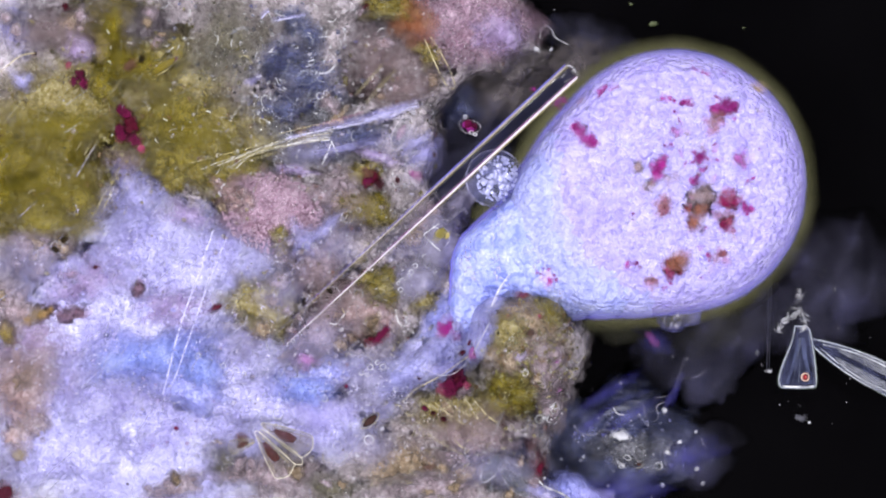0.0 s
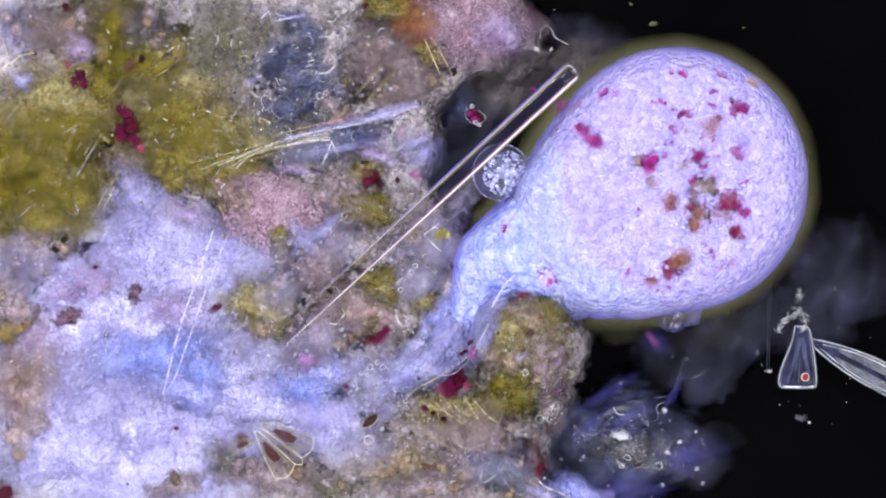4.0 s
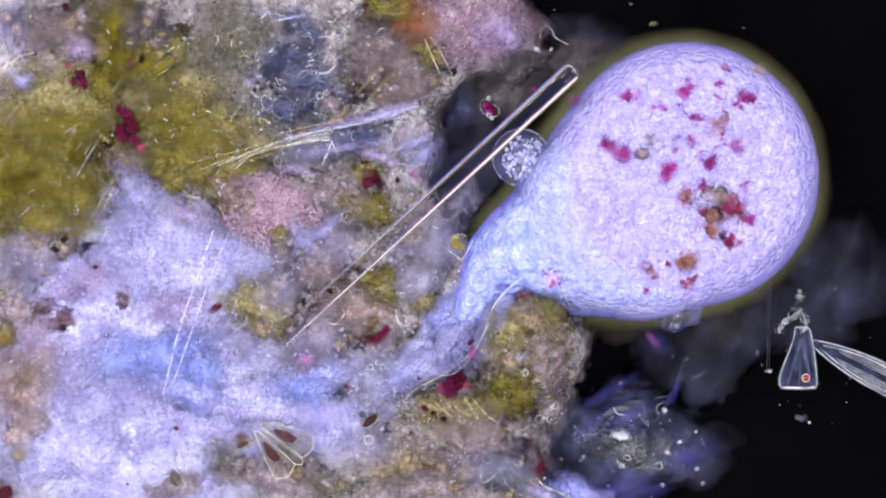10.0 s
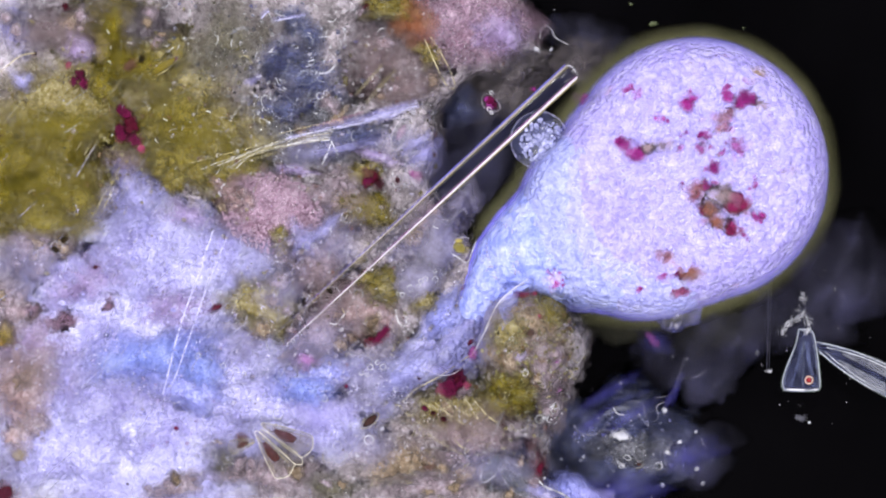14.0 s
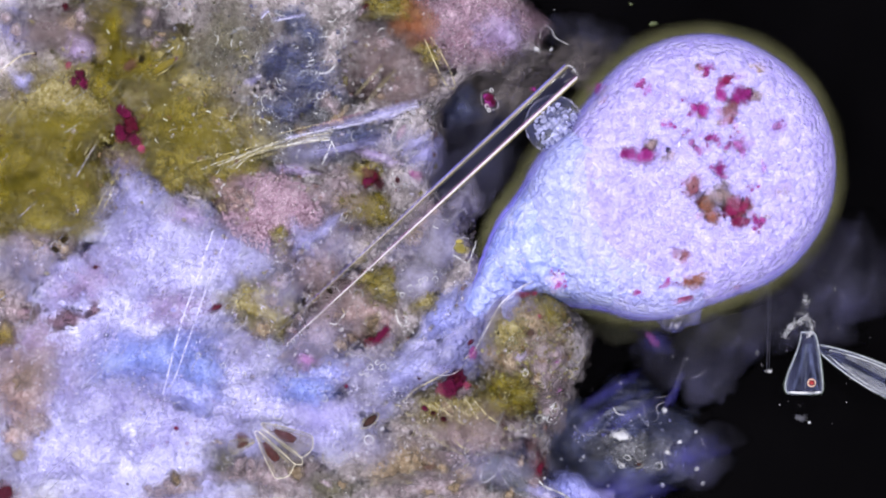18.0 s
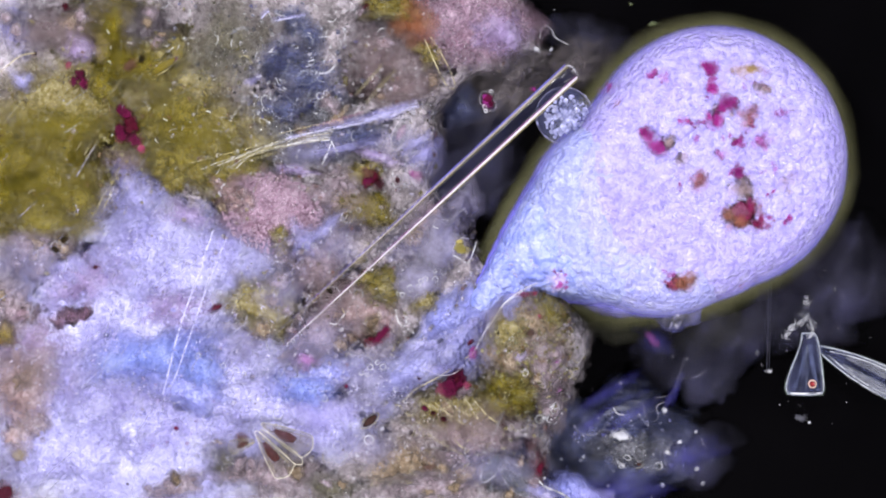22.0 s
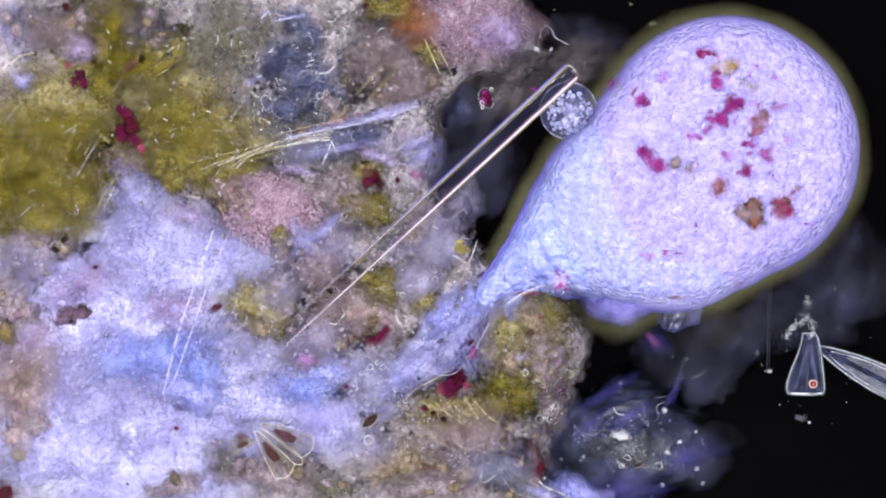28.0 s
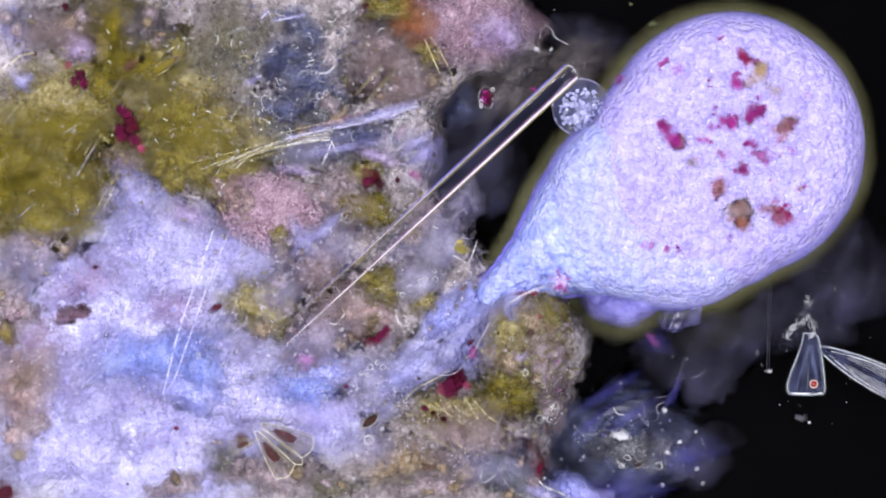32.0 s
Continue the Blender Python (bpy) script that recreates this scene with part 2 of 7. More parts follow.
VEIL_MAUVE = surface("mauve_haze", (0.16, 0.105, 0.11), (0.28, 0.2, 0.21), (0.42, 0.33, 0.37), 0.07, 0.02, 0.4, 0.1, 1.2, 0.6, cover=0.5, gloss=0.05)
# Blue haze: out-of-focus glow painted as thin sheets on the slide.
HAZE = surface("blue_haze", (0.02, 0.02, 0.034), (0.07, 0.068, 0.11), (0.19, 0.185, 0.36), 0.08, 0.02, 0.6, 0.1, 1.1, 0.4, cover=0.52, gloss=0.05)
BLUEFIBRE = surface("violet_haze", (0.03, 0.028, 0.13), (0.085, 0.078, 0.38), (0.28, 0.26, 0.8), 0.06, 0.015, 0.5, 0.15, 1.1, 0.5, cover=0.5, gloss=0.05)
# Olive haze: the halo's wider glow below the body, painted likewise.
OLIVE_HAZE = surface("olive_grey_haze", (0.035, 0.034, 0.024), (0.075, 0.073, 0.052), (0.13, 0.127, 0.1), 0.09, 0.03, 0.6, 0.1, 1.1, 0.35, cover=0.6, gloss=0.05)
POOL = surface("clear_blue_pool", (0.2, 0.26, 0.74), (0.3, 0.37, 0.93), (0.48, 0.55, 1.0), 0.05, 0.007, 0.3, 0.85, 1.9, 0.5, 0.0105, 0.65, cover=0.85, jitter=0.12, relief=2.3)
MILK = surface("milky_slime", (0.36, 0.32, 0.74), (0.52, 0.48, 0.93), (0.72, 0.69, 1.0), 0.04, 0.007, 0.3, 0.85, 1.4, 0.7, 0.0105, 0.65, cover=0.75, jitter=0.1, relief=2.3)
ROSY_SLIME = surface("rosy_slime", (0.3, 0.2, 0.42), (0.48, 0.36, 0.68), (0.68, 0.58, 0.92), 0.04, 0.007, 0.3, 0.85, 1.5, 0.7, 0.0105, 0.65, cover=0.8, jitter=0.15, relief=2.3)
MEMBRANE = surface("grey_lavender_membrane", (0.1, 0.09, 0.14), (0.23, 0.21, 0.32), (0.4, 0.375, 0.56), 0.06, 0.012, 0.3, 0.25, 2.2, 0.4, cover=0.85)
MAGENTA = plain("magenta_pigment", (0.24, 0.016, 0.17), 0.5, 0.1, 0.62, 0.4, 0.007, soft=2.3)
PALE_MAGENTA = plain("pale_magenta", (0.36, 0.1, 0.36), 0.4, 0.2, 0.4, 0.4, 0.008, soft=1.8)
BROWN_BALL = plain("brown_food", (0.32, 0.11, 0.15), 0.5, 0.1, 0.29, 0.4, 0.008, soft=1.7)
TAN_BALL = plain("tan_food", (0.5, 0.36, 0.4), 0.5, 0.1, 0.22, 0.3, 0.01, soft=1.6)
OCHRE = plain("ochre_food", (0.32, 0.12, 0.08), 0.5, 0.1, 0.29, 0.35, 0.01, soft=1.7)
CRIMSON = plain("crimson_food", (0.2, 0.012, 0.075), 0.5, 0.1, 0.6, 0.35, 0.008, soft=2.3)
YELLOW_FOOD = plain("yellow_food", (0.33, 0.2, 0.06), 0.5, 0.1, 0.34, 0.3, 0.01, soft=1.7)
ROSY_BALL = plain("rosy_brown_food", (0.46, 0.27, 0.42), 0.5, 0.1, 0.14, 0.3, 0.012, soft=1.2)
STAIN = plain("brown_stain", (0.06, 0.025, 0.018), 0.5, 0.1, 0.75, 0.5, 0.01, soft=2.2)
YELLOW_STAIN = plain("yellow_stain", (0.16, 0.12, 0.006), 0.5, 0.1, 0.52, 0.4, 0.012, soft=1.5)
DUSK = surface("dusky_mauve_matter", (0.0216, 0.0163, 0.0216), (0.0624, 0.048, 0.0576), (0.144, 0.12, 0.1485), 0.05, 0.008, 0.24, 0.6, 1.6, 0.6, 0.014, 0.8, jitter=0.3, relief=2.3)
ROSY_BROWN = surface("rosy_brown_matter", (0.144, 0.0864, 0.0864), (0.346, 0.238, 0.245), (0.634, 0.518, 0.59), 0.045, 0.008, 0.24, 0.6, 1.7, 0.55, 0.014, 0.8, jitter=0.25, relief=2.2)
NECK = surface("clear_neck_plasm", (0.324, 0.324, 0.768), (0.48, 0.48, 0.95), (0.72, 0.708, 0.95), 0.05, 0.007, 0.3, 0.85, 1.6, 0.45, 0.0105, 0.65, cover=0.9, jitter=0.13, relief=2.3)
FLAKE_SLIME = surface("soft_lavender_flake", (0.33, 0.31, 0.68), (0.46, 0.44, 0.9), (0.64, 0.62, 1.0), 0.04, 0.007, 0.3, 0.85, 1.5, 0.6, 0.0105, 0.65, cover=0.7, jitter=0.14, relief=2.3)
NECK_GREY = surface("grey_lavender_plasm", (0.245, 0.223, 0.374), (0.403, 0.374, 0.605), (0.648, 0.619, 0.95), 0.05, 0.007, 0.3, 0.85, 1.5, 0.5, 0.0105, 0.65, cover=0.75, jitter=0.13, relief=2.3)
GREY_OLIVE = surface("grey_olive_litter", (0.0352, 0.0317, 0.0211), (0.106, 0.0952, 0.0634), (0.239, 0.218, 0.176), 0.045, 0.007, 0.2, 0.8, 1.5, 0.6, 0.013, 0.9, jitter=0.35, relief=2.0)
VEIL_RUST = surface("rust_film", (0.17, 0.05, 0.02), (0.28, 0.1, 0.045), (0.36, 0.2, 0.12), 0.05, 0.015, 0.4, 0.15, 1.3, 0.6, cover=0.7, gloss=0.05)
ROSE = plain("rose_pigment", (0.22, 0.03, 0.08), 0.5, 0.1, 0.75, 0.5, 0.008, soft=2.3)
CLOT = plain("maroon_pigment", (0.068, 0.003, 0.024), 0.5, 0.05, 0.95, 0.4, 0.008, soft=2.6)
DARKRED = plain("dark_red_pigment", (0.04, 0.002, 0.009), 0.5, 0.05, 0.95, 0.5, 0.008, soft=2.6)
BLACKISH = plain("black_brown", (0.012, 0.008, 0.003), 0.5, 0.05, 0.92, 0.4, 0.01, soft=2.8)
DARK_OLIVE = plain("dark_olive_stain", (0.03, 0.026, 0.003), 0.5, 0.05, 0.42, 0.4, 0.012, soft=1.6)
# Pale silica tones also paint the edge light of clear rims and bubbles.
SILICA_DIM = plain("dull_silica", (0.6, 0.58, 0.66), 0.25, 0.7, 0.6, 0.4, 0.02, broken=0.95)
GOLD_DIM = plain("dull_yellow_silica", (0.45, 0.4, 0.24), 0.25, 0.7, 0.6, 0.4, 0.02, broken=0.95)
SILICA = plain("bright_silica", (0.8, 0.8, 0.84), 0.2, 0.8, 0.85, 0.25, 0.009, broken=0.92)
SILICA_GOLD = plain("yellowish_silica", (0.62, 0.55, 0.34), 0.2, 0.8, 0.7, 0.3, 0.009, broken=0.92)
SILICA_BLUE = plain("lavender_silica", (0.68, 0.66, 0.97), 0.2, 0.8, 0.6, 0.25, 0.009, broken=0.92)
FLAKE = plain("white_flake", (0.62, 0.62, 0.68), 0.25, 0.8, 0.65, 0.4, 0.008, soft=1.8)
CLEAR = glass("clear_silica", cover=0.08)
SKIN = glass("clear_skin", (0.35, 0.38, 0.75), 0.11)
# Near-black colour stands in for the unlit field behind the specimen.
slide_mat = plain("unlit_field_black", (0.0014, 0.0013, 0.0016), 0.6, 0.0, 1, 0.5, 0.2)

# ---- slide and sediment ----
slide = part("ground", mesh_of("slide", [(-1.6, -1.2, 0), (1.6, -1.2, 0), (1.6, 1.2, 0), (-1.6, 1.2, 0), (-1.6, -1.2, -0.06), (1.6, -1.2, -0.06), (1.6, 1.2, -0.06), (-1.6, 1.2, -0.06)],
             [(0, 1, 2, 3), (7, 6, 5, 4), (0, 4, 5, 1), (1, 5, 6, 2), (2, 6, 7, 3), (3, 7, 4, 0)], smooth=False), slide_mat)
tagged(slide, "microscope slide painted black for the unlit dark field", "slide", kind="structure")


def build_sediment():
    step = 3.0
    us, vs = np.arange(-60, 1330, step), np.arange(-50, 935, step)
    u, v = np.meshgrid(us, vs)
    s = shore(u, v)
    z = carpet(u, v) + np.clip(s / 20, 0, 1) * (0.009 * fbm(u, v, 14, 3, 9) + 0.004 * vnoise(u / 3.5, v / 3.5, 3))
    k = (1 - z / DIST) / 1000
    ids = np.full(u.shape, -1)
    keep = s > -10
    ids[keep] = np.arange(keep.sum())
    verts = np.stack([((u - 784) * k)[keep], ((441 - v) * k)[keep], z[keep]], 1)
    a, b, c, d = ids[:-1, :-1], ids[1:, :-1], ids[1:, 1:], ids[:-1, 1:]
    ok = (a >= 0) & (b >= 0) & (c >= 0) & (d >= 0)
    faces = np.stack([a[ok], b[ok], c[ok], d[ok]], 1).tolist()
    ob = part("ground", mesh_of("sediment", verts, faces, np.clip(s[keep] / 250, 0, 1)), SEDIMENT)
    return tagged(ob, "lumpy grey-brown sediment of fine organic debris", "sediment", kind="structure")


build_sediment()


def mound(name, label, category, u, v, rx, ry, rot, h, material, wild=0.45, p=2.0, group="", parent=None, kind="", fine=0.0042, grain=6.0):
    """A heap of soft matter draped over what lies below it."""
    seed = len(MOUNDS) + 3
    rx, ry = rx * 1.2, ry * 1.2
    h = h * 0.5 if h < 0.1 else h
    m = (u, v, rx, ry, rot, h, p, seed, wild)
    big = max(rx, ry)
    rings, segs = int(min(70, max(10, big / 3))), int(min(200, max(28, big * 1.3)))
    rr, aa, faces = polar(rings, segs)
    c, s = math.cos(radians(rot)), math.sin(radians(rot))
    edge = 1 + wild * 1.3 * fbm(1.6 * np.cos(aa) + 7, 1.6 * np.sin(aa) + 7, 1.0, 2, seed)
    x, y = rr * edge * np.cos(aa) * rx, rr * edge * np.sin(aa) * ry
    pu, pv = u + c * x + s * y, v - s * x + c * y
    hz = h * np.clip(1 - rr ** p, 0, 1) ** 1.4 + 0.005 * np.clip((1 - rr) * 12, 0, 1)
    z = surf(pu, pv) + hz + np.minimum(1, (1 - rr) * 6) * (fine * fbm(pu, pv, 2.6 * grain, 3, seed + 1) + 0.5 * fine * vnoise(pu / grain, pv / grain, seed)) - 0.002 * rr ** 6
    z = np.append(z, 0.0)
    pu, pv = np.append(pu, u), np.append(pv, v)
    k = (1 - z / DIST) / 1000
    o = at(u, v, 0)
    verts = np.stack([(pu - 784) * k - o.x, (441 - pv) * k - o.y, z], 1)
    ob = part(name, mesh_of(name, verts, faces, np.append(1 - rr, 0)), material, parent)
    ob.location = o - (parent.location if parent else Vector())
    MOUNDS.append(m)
    if not parent:
        tagged(ob, wordy(label), category, group, kind)
    elif label:
        ob["label"] = label
    return ob


# ---- the amoeba ----
amoeba = tagged(new("amoeba"), "lavender-white amoeba with a swollen round front lobe", "amoeba")
TIMES = (0, 3.5, 7, 10, 14, 18, 22, 25.5, 28, 32)
# lobe: radius, height, centres at TIMES
LOBES = [
    (239, 0.200, [(1190, 323), (1192, 320), (1200, 315), (1212, 310), (1229, 302), (1242, 296), (1263, 281), (1266, 279), (1284, 264), (1293, 257)]),
    (207, 0.192, [(1115, 362), (1118, 363), (1124, 364), (1132, 365), (1141, 366), (1150, 365), (1164, 360), (1172, 357), (1182, 352), (1190, 348)]),
    (222, 0.196, [(1151, 343), (1154, 342), (1161, 340), (1171, 338), (1184, 334), (1195, 331), (1213, 323), (1218, 320), (1231, 310), (1240, 304)]),
    (178, 0.186, [(1062, 392), (1066, 391), (1072, 390), (1079, 388), (1088, 386), (1097, 383), (1110, 378), (1118, 375), (1126, 373), (1133, 370)]),
    (140, 0.178, [(1000, 432), (1004, 430), (1010, 428), (1018, 425), (1030, 420), (1040, 416), (1052, 410), (1062, 406), (1068, 403), (1075, 400)]),
    (104, 0.160, [(925, 452), (929, 452), (935, 450), (943, 447), (955, 442), (965, 438), (985, 432), (997, 428), (1006, 426), (1012, 424)]),
    (80, 0.138, [(872, 468), (877, 468), (885, 468), (893, 466), (902, 463), (914, 460), (930, 456), (940, 454), (950, 452), (958, 450)]),
    (60, 0.118, [(850, 522), (853, 520), (857, 516), (862, 512), (868, 506), (876, 500), (888, 492), (896, 488), (903, 485), (909, 482)]),
    (46, 0.105, [(832, 556), (834, 554), (836, 550), (839, 546), (843, 541), (848, 535), (856, 526), (862, 521), (866, 518), (870, 515)]),
]

# the neck's flank draws in as the body flows on
PULL = (0, 0, 0, 0.2, 0.5, 1, 1, 1, 1, 1)
for i, du, dv in ((3, -6, -4), (4, -8, -6), (5, 3, -1), (6, 15, 7), (7, 16, 11), (8, 13, 8)):
    LOBES[i] = (LOBES[i][0], LOBES[i][1], [(a + du * f, b + dv * f) for (a, b), f in zip(LOBES[i][2], PULL)])

for i in (4, 5, 6, 7):
    (r1, h1, c1), (r2, h2, c2) = LOBES[i], LOBES[i + 1]
    LOBES.append(((r1 + r2) / 2, (h1 + h2) / 2, [((a + c) / 2, (b + d) / 2) for (a, b), (c, d) in zip(c1, c2)]))

# a swelling of the underside that comes out late
LOBES.append((92, 0.09, [(1090, 440), (1090, 441), (1091, 443), (1092, 446), (1092, 452), (1092, 462), (1090, 476), (1090, 484), (1094, 490), (1099, 493)]))


def dome(radius, h, seed, p=4.0, rough=0.0, grain=7.0, wave=0.02):
    rr, aa, faces = polar(int(radius / 3.2), int(60 + radius * 0.7))
    edge = 1 + wave * fbm(1.2 * np.cos(aa) + 5, 1.2 * np.sin(aa) + 5, 1.0, 3, seed)
    x, y = rr * edge * np.cos(aa) * radius, rr * edge * np.sin(aa) * radius
    z = h * np.sqrt(np.clip(1 - rr ** p, 0, 1)) + np.minimum(1, (1 - rr) * 8) * rough * (fbm(x, y, 2.5 * grain, 2, seed) + 0.7 * vnoise(x / grain, y / grain, seed))
    verts = np.stack([x / 1000, -y / 1000, z], 1)
    verts = np.vstack([verts, [0, 0, 0]])
    return verts, faces, np.append(1 - rr, 0)


def lobe_centre(i, t):
    xs = [c[0] for c in LOBES[i][2]]
    ys = [c[1] for c in LOBES[i][2]]
    return np.interp(t, TIMES, xs), np.interp(t, TIMES, ys)


def jolted(rows):
    """Rows of time and place with the two jolts of the body worked in."""
    out = []
    for (t0, a), (t1, b) in zip(rows, rows[1:]):
        out.append((t0, a))
        for start, end, early, late in ((7.5, 10, (8.0, 0.12), (8.7, 0.6)), (21, 23, (21.15, 0.03), (21.7, 0.75))):
            if t0 == start and t1 == end:
                out += [(t, a.lerp(b, f)) for t, f in (early, late)]
    return out + [rows[-1]]


def body_top(u, v, t):
    best = 0.0
    for i, (radius, h, c) in enumerate(LOBES):
        cu, cv = lobe_centre(i, t)
        r = math.hypot(u - cu, v - cv) / (radius - 6)
        if r < 1:
            best = max(best, h * math.sqrt(1 - r ** 8))
    return best


def beads(radius, h, seed, count):
    """Tiny round granules half sunk in a lobe."""
    rnd = random.Random(seed)
    bm = bmesh.new()
    bmesh.ops.create_icosphere(bm, subdivisions=1, radius=1)
    unit = [w.co.copy() for w in bm.verts]
    tris = [[w.index for w in f.verts] for f in bm.faces]
    bm.free()
    verts, faces = [], []
    for k in range(count):
        a, r = rnd.uniform(0, 6.28), 0.8 * math.sqrt(rnd.random())
        x, y, z = r * radius * math.cos(a) / 1000, r * radius * math.sin(a) / 1000, h * math.sqrt(max(0.0, 1 - (r * radius / (radius - 6)) ** (8 if radius > 170 else 5)))
        size, long = rnd.uniform(0.0012, 0.0026), rnd.uniform(1.0, 2.4)
        o, n0 = Vector((x, y, z)), len(verts)
        c, s_ = math.cos(a * 3), math.sin(a * 3)
        verts += [o + Vector((c * p.x * long - s_ * p.y, s_ * p.x * long + c * p.y, p.z)) * size for p in unit]
        faces += [tuple(q + n0 for q in f) for f in tris]
    return mesh_of("granules", verts, faces)


BEAD = plain("pale_bead", (0.7, 0.68, 0.97), 0.15, 0.9, 0.8, 0.3, 0.02, broken=0.8)
lobes = []
for i, (radius, h, c) in enumerate(LOBES):
    v, f, th = dome(radius, h * 0.74, 20 + i)
    cortex = part(("front_lobe" if i == 0 else "middle_lobe" if i < 4 else "neck_lobe"), mesh_of("cortex", v, f, th), BULGE if i == 13 else CORTEX, amoeba, "smooth violet outer skin")
    v, f, th = dome(radius - (5 if i == 0 else 4), h, 40 + i, p=9.0 if i < 4 else 5.0, rough=0.005)
    part("endoplasm", mesh_of("endoplasm", v, f, th), (ENDO, ENDO_MID, ENDO, ENDO_SOFT, ENDO_SOFTER)[i] if i < 5 else BULGE if i == 13 else ENDO_BLUE, cortex, "granular lavender-white inside")
    # A low olive skirt paints the optical halo; the body has no such layer.
    v, f, th = dome(radius + 27, 0.016, 60 + i, p=6)
    th = np.clip(th * (radius + 27) / 27, 0, 1) ** 1.7
    part("outer_rim", mesh_of("outer_rim", v, f, th), HALO, cortex, "painted olive halo of out-of-focus light")
    if i in (0, 1, 4, 5, 6, 7):
        part("granule_cover", beads(radius, h, 70 + i, int(radius * (2.6 if i < 4 else 3.4))), BEAD, cortex, "tiny pale granules")["kind"] = "stuff"
    lobes.append(cortex)


def lumps(seed, size, stretch=1.0, count=6, flat=0.55):
    """A knobbly clot of pigment in one piece."""
    rnd = random.Random(seed)
    knobs = [Vector((rnd.gauss(0, 1), rnd.gauss(0, 1), rnd.gauss(0, 0.5))).normalized() for k in range(count)]
    sizes = [rnd.uniform(0.25, 0.65) for k in range(count)]
    off = Vector((rnd.uniform(0, 50), rnd.uniform(0, 50), 0))
    bm = bmesh.new()
    bmesh.ops.create_icosphere(bm, subdivisions=4 if size > 0.012 else 3, radius=1)
    up = []
    for w in bm.verts:
        d = w.co.normalized()
        up.append(d.z)
        r = 0.62 + 0.3 * noise.noise(d * 1.8 + off) + 0.16 * noise.noise(d * 3.6 + off) + 0.07 * noise.noise(d * 9 + off)
        for q, k in zip(knobs, sizes):
            r += 0.8 * k * (max(0, d.dot(q) - 0.45) / 0.55) ** 2
        w.co = Vector((d.x * r * stretch, d.y * r, d.z * r * flat)) * size
    low = [w for w in bm.verts if up[w.index] < -0.12]
    up = [d for d in up if d >= -0.12]
    bmesh.ops.delete(bm, geom=low, context="VERTS")
    me = bpy.data.meshes.new("clot")
    thick = [1 - math.sqrt(max(0.0, 1 - d * d)) for d in up]
    bm.to_mesh(me)
    bm.free()
    me.attributes.new("thick", "FLOAT", "POINT").data.foreach_set("value", thick)
    me.polygons.foreach_set("use_smooth", [True] * len(me.polygons))
    return me


# food vacuoles: material, radius, stretch, turns and places at FOOD_TIMES, and when they sink into the plasm or rise from it
FOOD_TIMES = (0, 1.5, 3.5, 7.5, 10, 12, 14.5, 16.5, 18.5, 21, 23, 25.5, 27.5, 29.5, 32)
FOOD = []
FOOD.append((MAGENTA, 20, 1.75, (-42, -42, -40, -40, -30, -25, -38, -5, -5, -12, -52, -45, -40, -55, -50), None,
             [(1040, 242), (1045, 238), (1046, 240), (1066, 264), (1095, 266), (1112, 265), (1120, 266), (1123, 271), (1138, 273), (1155, 274), (1160, 250), (1141, 253), (1155, 288), (1166, 258), (1190, 240)]))
FOOD.append((MAGENTA, 17, 1.15, (), 5,
             [(1168, 300), (1161, 300), (1153, 290), (1168, 300), (1185, 304), (1190, 312), (1197, 312), (1199, 313), (1202, 314), (1206, 318), (1210, 322), (1216, 330), (1230, 334), (1240, 336), (1246, 338)]))
FOOD.append((TAN_BALL, 14, 1.3, (), None,
             [(1130, 295), (1128, 283), (1130, 285), (1115, 272), (1140, 272), (1155, 268), (1147, 262), (1148, 262), (1158, 255), (1182, 262), (1186, 250), (1172, 265), (1192, 288), (1205, 275), (1205, 252)]))
FOOD.append((TAN_BALL, 14, 1.4, (), None,
             [(1150, 335), (1153, 335), (1158, 330), (1138, 318), (1155, 250), (1173, 248), (1180, 265), (1178, 272), (1190, 285), (1200, 292), (1212, 284), (1208, 285), (1228, 302), (1222, 295), (1230, 290)]))
FOOD.append((MAGENTA, 14, 1.3, (-60, -60, -60, -60, -50, -30, 0, 60, -50, -20, -15, -15, -10, -10, -10), None,
             [(1236, 278), (1238, 276), (1234, 275), (1240, 280), (1252, 290), (1255, 297), (1261, 299), (1263, 298), (1273, 301), (1289, 304), (1306, 308), (1312, 314), (1318, 305), (1315, 305), (1312, 302)]))
FOOD.append((MAGENTA, 10, 1.2, (), 7,
             [(1232, 320), (1233, 320), (1230, 320), (1240, 320), (1247, 326), (1250, 328), (1251, 327), (1252, 330), (1250, 330), (1255, 335), (1262, 335), (1270, 343), (1290, 345), (1296, 344), (1298, 342)]))
FOOD.append((MAGENTA, 8, 1.5, (30,), None,
             [(1325, 320), (1322, 322), (1315, 325), (1305, 320), (1314, 328), (1322, 330), (1330, 335), (1332, 336), (1335, 335), (1347, 332), (1362, 345), (1370, 352), (1400, 338), (1412, 343), (1415, 335)]))
FOOD.append((OCHRE, 23, 1.45, (70, 70, 75, 85, 100, 120, 130, 125, 130, 150, 160, 160, 110, 100, 110), None,
             [(1235, 380), (1230, 380), (1233, 382), (1248, 392), (1260, 392), (1262, 384), (1258, 378), (1250, 372), (1256, 370), (1285, 380), (1297, 385), (1305, 398), (1335, 378), (1320, 372), (1310, 380)]))
FOOD.append((CRIMSON, 10, 1.2, (), 8,
             [(1225, 365), (1222, 362), (1225, 363), (1240, 373), (1248, 375), (1252, 375), (1247, 372), (1244, 365), (1249, 362), (1272, 370), (1283, 378), (1292, 392), (1330, 366), (1318, 362), (1306, 370)]))
